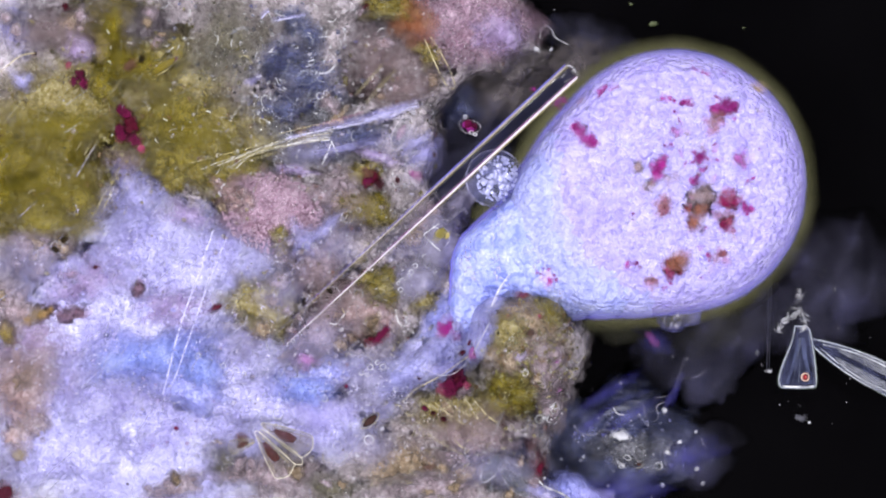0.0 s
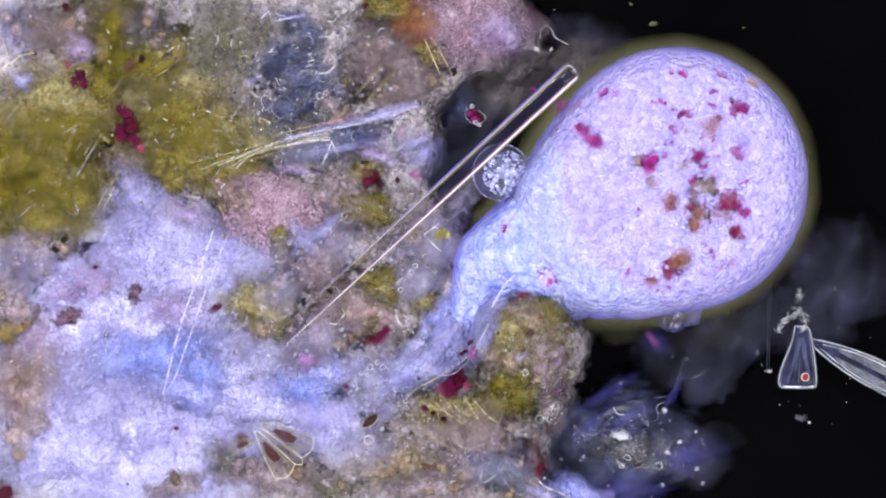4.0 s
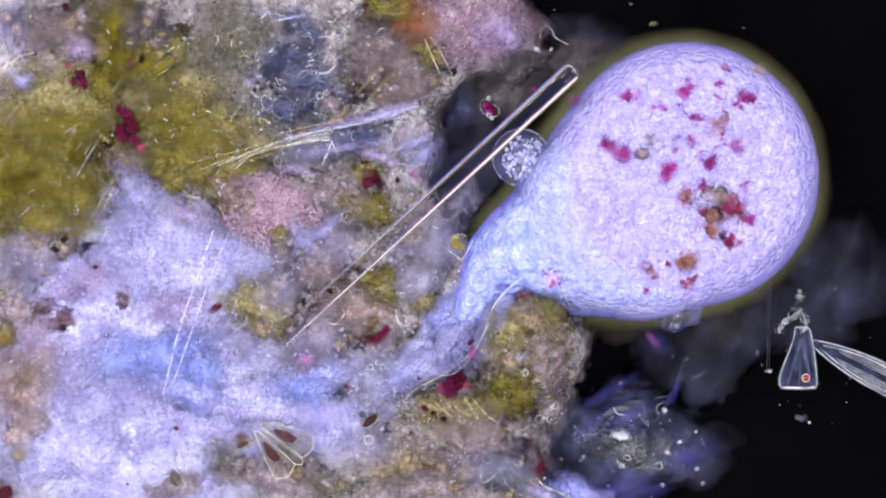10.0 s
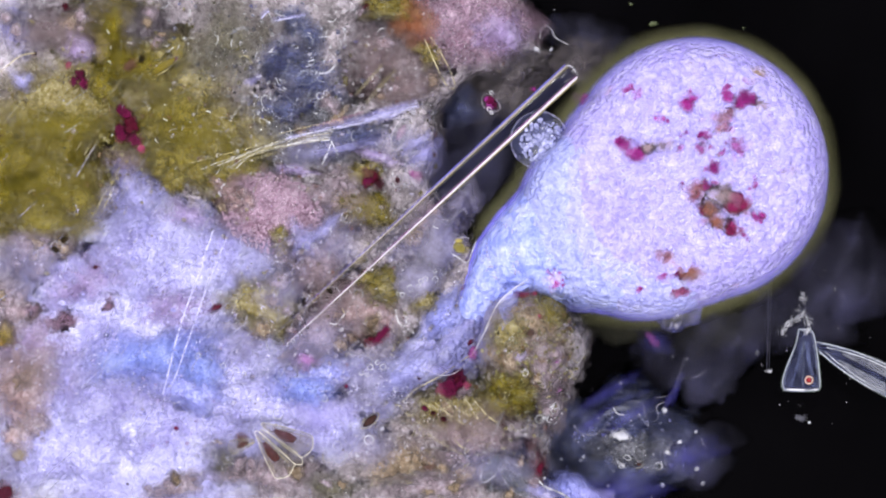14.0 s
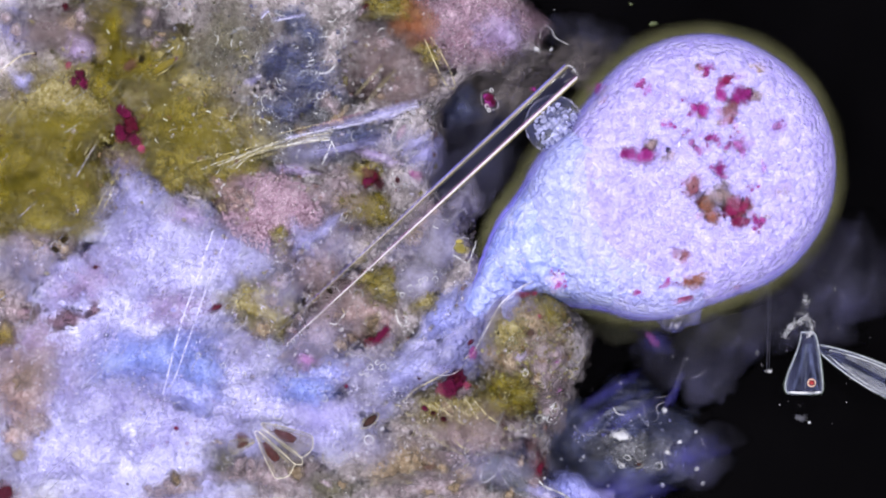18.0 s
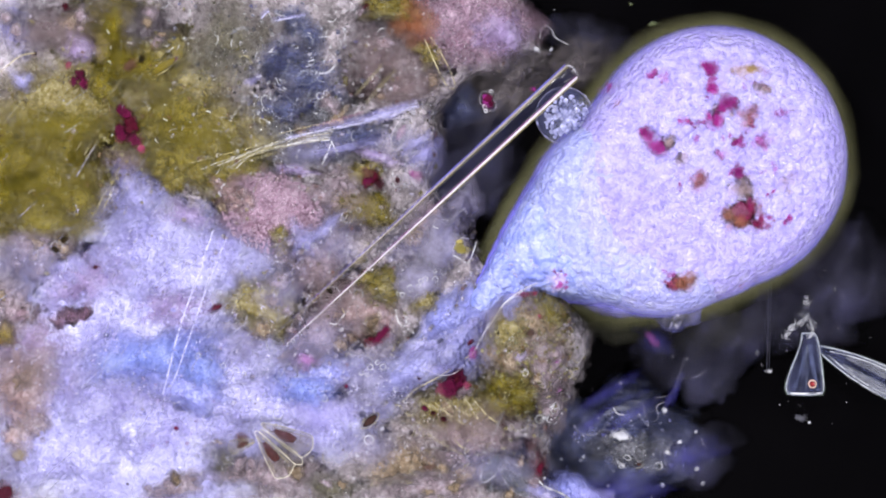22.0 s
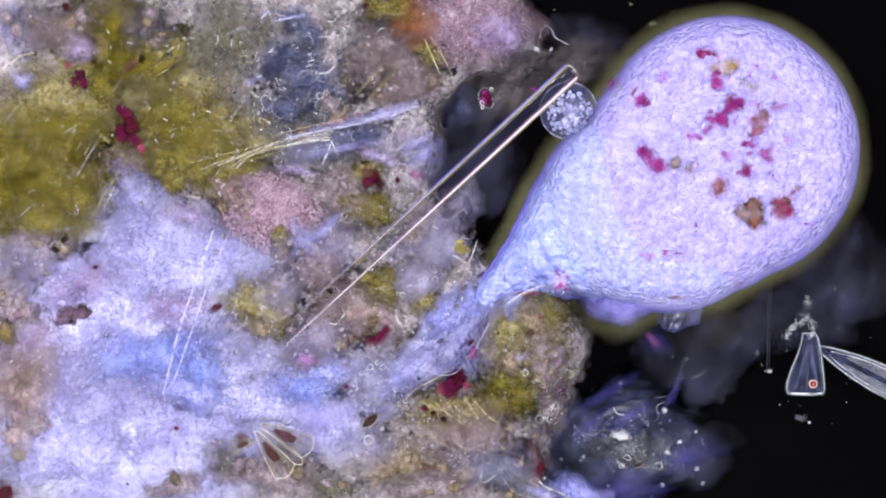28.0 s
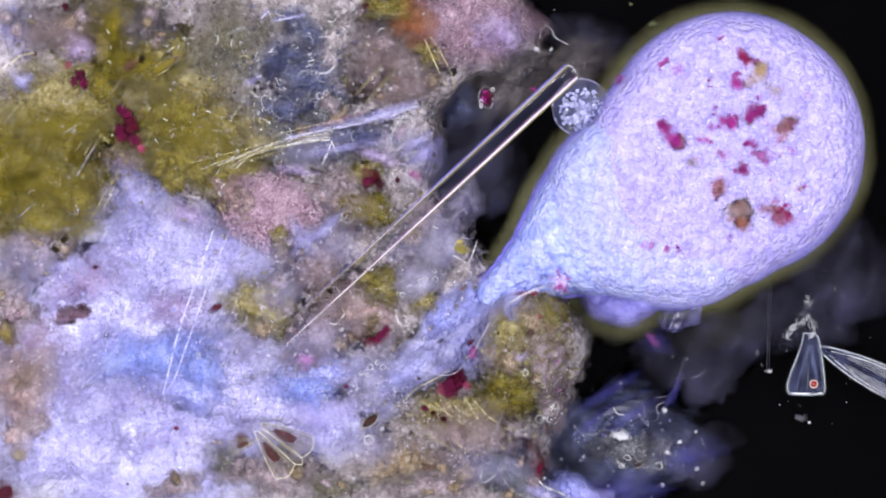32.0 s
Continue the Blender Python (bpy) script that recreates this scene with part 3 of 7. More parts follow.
FOOD.append((CRIMSON, 18, 1.25, (-60, -60, -60, -70, -60, -50, -50, -40, -45, -30, 0, 20, 70, 75, 80), None,
             [(1290, 347), (1290, 348), (1290, 352), (1295, 350), (1296, 358), (1303, 362), (1303, 355), (1302, 362), (1300, 362), (1302, 364), (1314, 374), (1325, 390), (1382, 374), (1382, 382), (1381, 386)]))
FOOD.append((BROWN_BALL, 16, 1.4, (), None,
             [(1280, 380), (1275, 380), (1275, 380), (1285, 378), (1297, 380), (1303, 375), (1310, 368), (1308, 372), (1318, 372), (1322, 370), (1332, 372), (1345, 385), (1385, 355), (1378, 364), (1360, 368)]))
FOOD.append((CRIMSON, 15, 1.15, (), 11,
             [(1289, 400), (1290, 404), (1305, 410), (1302, 426), (1297, 426), (1298, 416), (1300, 404), (1300, 395), (1315, 390), (1335, 390), (1350, 396), (1365, 394), (1392, 372), (1404, 384), (1412, 390)]))
FOOD.append((MAGENTA, 12, 1.2, (), 12,
             [(1318, 372), (1308, 378), (1311, 380), (1320, 370), (1322, 392), (1328, 393), (1340, 388), (1337, 393), (1341, 395), (1364, 384), (1388, 388), (1405, 397), (1412, 392), (1420, 395), (1420, 392)]))
FOOD.append((BROWN_BALL, 15, 1.3, (), 3,
             [(1275, 455), (1286, 454), (1285, 459), (1277, 490), (1276, 494), (1282, 494), (1290, 490), (1292, 494), (1296, 494), (1300, 492), (1302, 490), (1300, 490), (1296, 488), (1294, 486), (1290, 484)]))
FOOD.append((OCHRE, 11, 1.2, (), -3,
             [(1368, 418), (1370, 420), (1372, 420), (1373, 420), (1372, 424), (1374, 426), (1372, 430), (1366, 434), (1370, 433), (1386, 427), (1390, 432), (1403, 430), (1420, 430), (1416, 434), (1413, 430)]))
FOOD.append((OCHRE, 20, 1.4, (60, 60, 65, 55, 50, 40, 10, 20, 60, 85, 60, 70, 40, 0, 10), 11,
             [(1200, 458), (1203, 460), (1203, 455), (1210, 455), (1215, 458), (1222, 463), (1222, 482), (1222, 490), (1230, 490), (1230, 497), (1210, 492), (1188, 510), (1205, 508), (1178, 505), (1180, 487)]))
FOOD.append((CRIMSON, 15, 1.4, (-70, -70, -75, -80, 70, 20, 10, 10, 10, 10, -50, -60, -60, -30, 40), 11,
             [(1192, 478), (1192, 475), (1190, 478), (1192, 482), (1214, 492), (1216, 498), (1200, 512), (1205, 522), (1208, 518), (1207, 522), (1190, 490), (1178, 478), (1180, 480), (1168, 468), (1183, 438)]))
FOOD.append((BROWN_BALL, 17, 1.4, (-50, -50, -50, -20, -10, 0, 0, 0, 0, 60, 50, 10, 0, 0, 0), 8,
             [(1152, 495), (1152, 495), (1152, 495), (1142, 478), (1150, 475), (1162, 458), (1182, 455), (1195, 456), (1213, 452), (1230, 450), (1228, 452), (1228, 475), (1215, 470), (1170, 445), (1150, 428)]))
FOOD.append((MAGENTA, 11, 1.3, (10,), None,
             [(1120, 470), (1112, 480), (1117, 484), (1155, 443), (1172, 468), (1182, 475), (1187, 487), (1185, 497), (1197, 500), (1205, 515), (1195, 500), (1177, 488), (1185, 450), (1192, 446), (1190, 442)]))
FOOD.append((MAGENTA, 8, 1.5, (), 8,
             [(1195, 497), (1190, 497), (1192, 503), (1150, 502), (1148, 512), (1143, 510), (1135, 512), (1130, 520), (1135, 515), (1150, 495), (1142, 478), (1140, 460), (1142, 450), (1140, 440), (1150, 430)]))
FOOD.append((PALE_MAGENTA, 11, 1.3, (), None,
             [(1170, 505), (1165, 505), (1160, 508), (1150, 490), (1152, 486), (1155, 482), (1165, 490), (1165, 513), (1172, 498), (1190, 500), (1180, 480), (1150, 462), (1145, 455), (1140, 445), (1145, 435)]))
FOOD.append((YELLOW_FOOD, 17, 1.6, (8, 8, 10, 18, 8, 8, 5, 0, 0, 5, 0, 20, 0, 60, 50), None,
             [(1325, 163), (1326, 158), (1315, 155), (1322, 148), (1325, 132), (1333, 137), (1325, 135), (1325, 130), (1322, 125), (1295, 113), (1322, 128), (1305, 130), (1278, 118), (1318, 128), (1340, 133)]))
FOOD.append((CRIMSON, 15, 1.5, (-30, -30, -50, -50, -60, -40, 20, 20, 10, 0, 0, 10, 0, -50, -50), None,
             [(1300, 160), (1303, 165), (1288, 155), (1285, 145), (1290, 138), (1305, 144), (1310, 150), (1306, 144), (1292, 140), (1303, 118), (1337, 130), (1317, 125), (1255, 103), (1302, 103), (1320, 107)]))
FOOD.append((MAGENTA, 14, 1.25, (-30,), None,
             [(1265, 185), (1270, 178), (1262, 175), (1265, 165), (1272, 158), (1280, 158), (1287, 165), (1275, 163), (1275, 162), (1250, 152), (1262, 150), (1255, 155), (1262, 140), (1288, 143), (1303, 142)]))
FOOD.append((MAGENTA, 15, 1.45, (-30,), None,
             [(1275, 138), (1282, 135), (1265, 135), (1260, 125), (1240, 122), (1252, 118), (1278, 110), (1265, 120), (1252, 125), (1245, 130), (1262, 118), (1262, 120), (1250, 103), (1272, 84), (1290, 75)]))
FOOD.append((MAGENTA, 15, 1.3, (40, 40, 60, 80, -60, -70, -60, -60, 80, 60, 50, 80, 80, 75, 60), None,
             [(1232, 138), (1218, 142), (1195, 140), (1197, 145), (1214, 153), (1218, 156), (1219, 179), (1221, 192), (1236, 200), (1242, 209), (1260, 215), (1260, 222), (1264, 217), (1272, 223), (1283, 220)]))
FOOD.append((TAN_BALL, 14, 1.2, (), None,
             [(1225, 118), (1215, 120), (1195, 112), (1187, 115), (1195, 122), (1203, 122), (1228, 122), (1235, 118), (1242, 128), (1250, 95), (1285, 80), (1280, 72), (1255, 62), (1312, 66), (1330, 60)]))
FOOD.append((MAGENTA, 10, 1.5, (-20,), None,
             [(1180, 175), (1178, 172), (1165, 180), (1162, 180), (1165, 190), (1170, 200), (1168, 212), (1170, 215), (1185, 222), (1193, 215), (1213, 215), (1215, 230), (1225, 240), (1230, 245), (1245, 248)]))
FOOD.append((MAGENTA, 17, 1.15, (20,), None,
             [(1290, 195), (1300, 210), (1307, 200), (1315, 195), (1320, 180), (1317, 182), (1322, 180), (1315, 178), (1312, 172), (1285, 180), (1290, 188), (1293, 190), (1297, 188), (1318, 198), (1337, 203)]))
FOOD.append((BROWN_BALL, 18, 1.25, (50,), None,
             [(1265, 215), (1268, 220), (1258, 222), (1268, 215), (1273, 217), (1282, 213), (1280, 208), (1280, 200), (1292, 198), (1300, 205), (1328, 202), (1330, 215), (1340, 215), (1358, 222), (1385, 230)]))
FOOD.append((TAN_BALL, 18, 1.4, (-40,), None,
             [(1335, 205), (1330, 205), (1330, 205), (1335, 205), (1340, 195), (1345, 190), (1345, 195), (1340, 200), (1335, 165), (1325, 155), (1355, 165), (1360, 165), (1325, 155), (1352, 168), (1372, 165)]))
FOOD.append((BROWN_BALL, 13, 1.1, (), None,
             [(1030, 182), (1036, 182), (1026, 186), (1050, 182), (1067, 178), (1075, 165), (1080, 166), (1068, 180), (1070, 183), (1068, 203), (1100, 180), (1115, 175), (1120, 165), (1145, 137), (1175, 115)]))
FOOD.append((MAGENTA, 14, 1.35, (-40,), None,
             [(1070, 165), (1075, 168), (1070, 170), (1105, 175), (1110, 172), (1118, 165), (1115, 163), (1118, 160), (1140, 152), (1142, 150), (1160, 135), (1147, 155), (1135, 182), (1150, 142), (1178, 117)]))
FOOD.append((PALE_MAGENTA, 12, 1.3, (-60,), None,
             [(1090, 165), (1095, 170), (1090, 172), (1120, 178), (1128, 172), (1135, 170), (1130, 170), (1135, 168), (1152, 160), (1160, 150), (1180, 140), (1175, 125), (1174, 142), (1190, 130), (1202, 127)]))
FOOD.append((MAGENTA, 11, 1.2, (), None,
             [(990, 178), (990, 180), (993, 185), (1008, 182), (1022, 178), (1028, 178), (1040, 172), (1052, 158), (1066, 155), (1077, 152), (1083, 155), (1086, 152), (1086, 148), (1092, 148), (1101, 140)]))
FOOD.append((MAGENTA, 9, 1.2, (-50,), None,
             [(1365, 230), (1362, 232), (1365, 231), (1375, 250), (1387, 267), (1410, 254), (1405, 252), (1415, 262), (1420, 250), (1412, 205), (1420, 208), (1432, 212), (1420, 158), (1447, 175), (1455, 172)]))
FOOD.append((TAN_BALL, 13, 1.4, (80,), None,
             [(1375, 270), (1375, 270), (1390, 320), (1395, 318), (1400, 300), (1408, 270), (1410, 265), (1408, 260), (1416, 250), (1425, 200), (1453, 225), (1456, 215), (1444, 205), (1458, 255), (1463, 262)]))
FOOD.append((MAGENTA, 13, 1.15, (50,), None,
             [(1217, 180), (1222, 188), (1215, 200), (1230, 195), (1235, 205), (1240, 222), (1250, 238), (1252, 240), (1270, 243), (1288, 247), (1312, 252), (1318, 258), (1325, 253), (1330, 252), (1330, 252)]))
FOOD.append((PALE_MAGENTA, 13, 1.3, (30,), None,
             [(1200, 235), (1200, 232), (1195, 230), (1215, 235), (1228, 248), (1237, 260), (1243, 265), (1240, 262), (1240, 270), (1265, 275), (1280, 275), (1280, 285), (1290, 280), (1285, 270), (1282, 275)]))
FOOD.append((PALE_MAGENTA, 16, 1.4, (-30,), None,
             [(1315, 280), (1312, 275), (1310, 270), (1305, 258), (1308, 255), (1312, 255), (1310, 258), (1312, 255), (1315, 255), (1335, 245), (1355, 248), (1358, 258), (1360, 268), (1362, 280), (1355, 275)]))
FOOD.append((TAN_BALL, 21, 1.3, (60,), None,
             [(1245, 345), (1248, 335), (1250, 330), (1262, 335), (1270, 345), (1278, 340), (1280, 345), (1275, 335), (1275, 345), (1310, 330), (1315, 335), (1310, 345), (1330, 375), (1325, 375), (1312, 370)]))
FOOD.append((MAGENTA, 7, 1.4, (50,), None,
             [(1118, 383), (1115, 375), (1122, 378), (1172, 333), (1178, 325), (1200, 330), (1206, 330), (1206, 330), (1206, 335), (1210, 335), (1200, 332), (1182, 328), (1220, 395), (1250, 412), (1290, 422)]))
FOOD.append((BROWN_BALL, 17, 1.3, (60,), None,
             [(1172, 364), (1170, 358), (1180, 358), (1205, 353), (1212, 347), (1222, 342), (1230, 338), (1226, 337), (1224, 326), (1236, 330), (1236, 320), (1240, 340), (1266, 335), (1278, 325), (1270, 332)]))
FOOD.append((CRIMSON, 9, 1.3, (60,), None,
             [(1176, 372), (1172, 366), (1184, 364), (1208, 358), (1214, 350), (1225, 346), (1233, 341), (1230, 340), (1228, 331), (1237, 327), (1237, 317), (1241, 337), (1267, 334), (1278, 328), (1271, 335)]))
FOOD.append((TAN_BALL, 13, 1.4, (10,), None,
             [(1190, 320), (1210, 305), (1205, 300), (1390, 280), (1395, 290), (1390, 300), (1395, 310), (1390, 320), (1385, 345), (1390, 330), (1395, 320), (1400, 345), (1435, 360), (1425, 385), (1400, 215)]))
FOOD.append((PALE_MAGENTA, 12, 1.5, (10,), None,
             [(1380, 260), (1378, 255), (1375, 255), (1372, 205), (1370, 170), (1375, 180), (1378, 200), (1375, 212), (1380, 225), (1370, 195), (1385, 200), (1385, 208), (1375, 185), (1400, 210), (1400, 216)]))
grain_meshes = [lumps(500 + k, 1.0, 1.0 + 0.12 * k, 5, 0.7) for k in range(6)]
SKINS = {MAGENTA: plain("lilac_skin", (0.36, 0.14, 0.42), 0.4, 0.3, 0.32, 0.4, 0.01, soft=1.5), CRIMSON: plain("rosy_skin", (0.4, 0.12, 0.24), 0.4, 0.3, 0.34, 0.4, 0.01, soft=1.5),
         BROWN_BALL: plain("tan_skin", (0.46, 0.25, 0.32), 0.4, 0.3, 0.3, 0.4, 0.01, soft=1.5), OCHRE: plain("ochre_skin", (0.4, 0.22, 0.22), 0.4, 0.3, 0.3, 0.4, 0.01, soft=1.5),
         PALE_MAGENTA: plain("pale_lilac_skin", (0.42, 0.2, 0.5), 0.4, 0.3, 0.3, 0.4, 0.01, soft=1.5), YELLOW_FOOD: plain("yellow_skin", (0.44, 0.32, 0.18), 0.4, 0.3, 0.34, 0.3, 0.01, soft=1.6),
         ROSY_BALL: plain("rosy_brown_skin", (0.48, 0.32, 0.46), 0.4, 0.3, 0.18, 0.4, 0.01, soft=1.5), TAN_BALL: plain("pale_tan_skin", (0.5, 0.4, 0.5), 0.4, 0.3, 0.3, 0.4, 0.01, soft=1.5)}
GRAINS = {(m.name, k): None for m in SKINS for k in range(6)}


def vacuole(seed, material, size, stretch):
    """A food vacuole: a soft stained drop with a few denser grains inside."""
    rnd = random.Random(seed)
    ob = part("food_vacuole", lumps(seed, size * 0.00145, stretch, 4, 0.22), SKINS[material], amoeba)
    for k in range(max(2, int(size / 2.4))):
        j = rnd.randrange(6)
        if GRAINS[(material.name, j)] is None:
            GRAINS[(material.name, j)] = grain_meshes[j].copy()
            GRAINS[(material.name, j)].materials.append(material)
        g = part("grain", GRAINS[(material.name, j)], None, ob)
        a, d = rnd.uniform(0, 6.28), size * 0.0008 * math.sqrt(rnd.random())
        r = size * 0.001 * rnd.uniform(0.42, 0.86)
        x, y = d * math.cos(a) * stretch, d * math.sin(a)
        if stretch > 1.45:
            x, y = size * stretch * 0.0009 * rnd.uniform(-1, 1), y * 0.4
        g.matrix_local = Matrix.Translation((x, y, size * 0.00016)) @ pose(0, 0, 0, 0, 0, rnd.uniform(0, 360)) @ Matrix.Diagonal((r, r, r * 0.35, 1))
    return ob


food_rows = []
for i, (material, size, stretch, turns, sink, places) in enumerate(FOOD):
    ob = vacuole(i + 1, material, size, stretch)
    rows = []
    for k, (t, (u, v)) in enumerate(zip(FOOD_TIMES, places)):
        depth = 0.005
        if sink is not None and (k > sink if sink >= 0 else k < -sink):
            depth = -0.009
        z = max(body_top(u, v, t), 0.06) + depth
        turn = turns[k % len(turns)] if turns else 20 * math.sin(t * 0.2 + i)
        rows.append((t, Matrix.Translation(at(u, v, z)) @ pose(0, 0, 0, 0, 0, turn)))
    food_rows.append((ob, jolted(rows)))
# small pigment grains carried along by the front lobes: lobe, offset from its centre
for k in range(34):
    rnd = random.Random(900 + k)
    a, r, lobe = rnd.uniform(-1.3, 1.9), rnd.uniform(0.15, 0.8) * 220, 0
    ob = vacuole(950 + k, rnd.choice((MAGENTA, PALE_MAGENTA, PALE_MAGENTA, TAN_BALL)), rnd.uniform(4, 8), rnd.uniform(1.0, 1.8))
    rows = []
    for t in TIMES:
        cu, cv = lobe_centre(lobe, t)
        w = a + 0.012 * t * rnd.uniform(0.4, 1.6)
        u, v = cu + r * math.cos(w), cv - r * math.sin(w)
        rows.append((t, Matrix.Translation(at(u, v, body_top(u, v, t) + 0.006)) @ pose(0, 0, 0, 0, 0, 60 * k + 2 * t)))
    food_rows.append((ob, rows))

# ---- soft matter: the broad heaps ----
A = amoeba
REAR = [
    (232, 640, 175, 250, 8, 0.012, SLIME, 0.25),
    (210, 740, 300, 185, 8, 0.035, SLIME, 0.4),
    (205, 560, 250, 150, 10, 0.03, SLIME, 0.5),
    (300, 465, 150, 100, 0, 0.022, SLIME, 0.6),
    (240, 350, 60, 80, 20, 0.022, FLAKE_SLIME, 0.5),
    (330, 380, 60, 30, -20, 0.012, ROSY_SLIME, 0.6),
    (570, 722, 125, 85, 10, 0.03, SLIME, 0.5),
    (430, 715, 120, 45, -6, 0.024, SLIME, 0.5),
    (700, 665, 100, 48, 28, 0.02, NECK_GREY, 0.4),
    (790, 600, 95, 50, 47, 0.035, BLUE, 0.35),
    (770, 612, 80, 40, 47, 0.02, SLIME, 0.5),
    (845, 545, 60, 44, 50, 0.035, BLUE, 0.3),
    (255, 635, 125, 62, 5, 0.02, BLUE, 0.5),
    (335, 690, 80, 45, -20, 0.02, BLUE, 0.5),
    (560, 665, 80, 40, 15, 0.014, BLUE, 0.5),
]
REAR += [
    (790, 560, 50, 34, 50, 0.014, BLUE, 0.4),
    (130, 800, 110, 70, 0, 0.012, SLIME, 0.6),
    (150, 500, 90, 50, 10, 0.01, ROSY_SLIME, 0.5),
    (300, 545, 95, 38, 0, 0.01, ROSY_SLIME, 0.5),
    (60, 600, 60, 46, 0, 0.01, ROSY_SLIME, 0.5),
    (268, 628, 112, 44, 6, 0.014, POOL, 0.35),
    (352, 655, 46, 40, -30, 0.012, POOL, 0.4),
    (225, 712, 110, 42, 8, 0.014, MILK, 0.45),
    (300, 765, 80, 30, 15, 0.01, MILK, 0.5),
    (120, 670, 46, 80, 0, 0.01, MILK, 0.5),
    (110, 470, 60, 38, 10, 0.008, MILK, 0.6),
    (215, 470, 60, 36, -20, 0.008, MILK, 0.6),
    (570, 735, 70, 42, 10, 0.012, MILK, 0.5),
]
REAR += [
    (545, 690, 60, 34, -10, 0.01, POOL, 0.4),
]
for u, v, rx, ry, rot, h, mat, wild in REAR:
    mound("rear_lobe", "", "", u, v, rx, ry, rot, h, mat, wild, parent=A, fine=0.007)

HEAPS = [
    ("algae_mat", "broad olive-green mat of fine algae", "algae", 330, 215, 200, 125, -8, 0.03, OLIVE_GREY, 0.5),
    ("algae_mat", "broad olive-green mat of fine algae", "algae", 110, 185, 190, 100, 5, 0.025, OLIVE_GREY, 0.5),
    ("algae_clump", "dense olive-green algae clump with dark patches", "algae", 58, 312, 160, 130, 5, 0.06, OLIVE, 0.3),
    ("algae_clump", "olive-brown algae clump", "algae", 195, 30, 75, 75, 0, 0.03, OLIVE, 0.6),
    ("algae_clump", "olive algae clump round a black grain", "algae", 255, 108, 95, 55, 15, 0.03, OLIVE, 0.5),
    ("algae_clump", "bright yellow-green algae tuft", "algae", 182, 150, 25, 42, 10, 0.025, YELLOW, 0.6),
    ("algae_clump", "olive algae clump", "algae", 360, 290, 115, 60, -20, 0.03, OLIVE, 0.6),
    ("algae_clump", "olive algae clump", "algae", 310, 200, 60, 30, 20, 0.02, OLIVE, 0.7),
    ("slime_flake", "soft lavender flake of slime", "slime", 28, 42, 44, 55, 0, 0.02, FLAKE_SLIME, 0.5),
    ("slime_flake", "soft lavender flake of slime", "slime", 38, 143, 26, 22, -30, 0.016, FLAKE_SLIME, 0.5),
    ("slime_flake", "soft pinkish flake of slime", "slime", 220, 285, 46, 30, 0, 0.016, VEIL_MAUVE, 0.4),
    ("mauve_mound", "mauve-brown heap of debris", "debris", 85, 45, 95, 55, 0, 0.015, DUSK, 0.5),
    ("mauve_mound", "dusky mauve-brown heap of debris", "debris", 190, 40, 100, 42, 0, 0.012, DUSK, 0.6),
    ("mauve_mound", "dusky mauve-brown heap of debris", "debris", 262, 55, 60, 40, 20, 0.012, DUSK, 0.6),
    ("algae_clump", "bright yellow-green algae tuft", "algae", 199, 42, 14, 34, -10, 0.012, YELLOW, 0.7),
    ("mauve_mound", "dusky heap of debris beside rust-red matter", "debris", 690, 22, 80, 30, 0, 0.012, DUSK, 0.6),
    ("slime_flake", "soft pinkish-lilac flake of slime", "slime", 135, 88, 38, 34, 20, 0.022, ROSY_SLIME, 0.4),
    ("litter_mound", "grey heap of broken shells and scales", "debris", 405, 75, 115, 95, 10, 0.02, GREY_OLIVE, 0.5),
]
HEAPS += [
    ("litter_mound", "grey heap of broken shells and scales", "debris", 548, 60, 34, 60, 10, 0.012, DARKBLUE, 0.5),
    ("dark_mound", "blue-black translucent heap", "debris", 500, 112, 48, 62, 20, 0.012, DARKBLUE, 0.5),
    ("dark_mound", "blue-black translucent heap", "debris", 550, 145, 70, 50, 10, 0.012, DARKBLUE, 0.5),
    ("dark_mound", "blue-black translucent heap", "debris", 500, 195, 60, 34, 0, 0.01, DARKBLUE, 0.6),
    ("dark_mound", "blue-black translucent heap", "debris", 510, 28, 40, 22, 0, 0.008, DARKBLUE, 0.7),
    ("brown_mound", "dusky brown heap of decayed plant matter", "debris", 660, 85, 75, 85, 0, 0.03, DUSK, 0.5),
    ("brown_mound", "mauve-grey heap of debris", "debris", 720, 150, 85, 42, 15, 0.025, DUSK, 0.5),
    ("rust_mound", "rust-red decayed heap", "debris", 735, 45, 55, 58, -10, 0.03, RUST, 0.4),
    ("algae_clump", "olive algae clump on rust-red matter", "algae", 765, 92, 34, 26, -20, 0.018, OLIVE, 0.6),
    ("algae_clump", "olive algae clump on rust-red matter", "algae", 735, 24, 26, 18, 0, 0.018, YELLOW, 0.6),
    ("algae_clump", "olive-brown algae clump", "algae", 690, 15, 50, 22, 0, 0.018, OLIVE, 0.6),
    ("granular_mass", "pink-lavender granular mass with a scalloped edge", "egg mass", 845, 40, 104, 74, -12, 0.045, PINK, 0.25),
    ("slime_flake", "lavender end of a granular mass", "slime", 888, 62, 58, 44, -20, 0.012, ROSY_SLIME, 0.3),
    ("dark_mound", "dim mauve-grey heap at the sediment's edge", "debris", 900, 150, 100, 52, 25, 0.012, DIMGREY, 0.35),
]
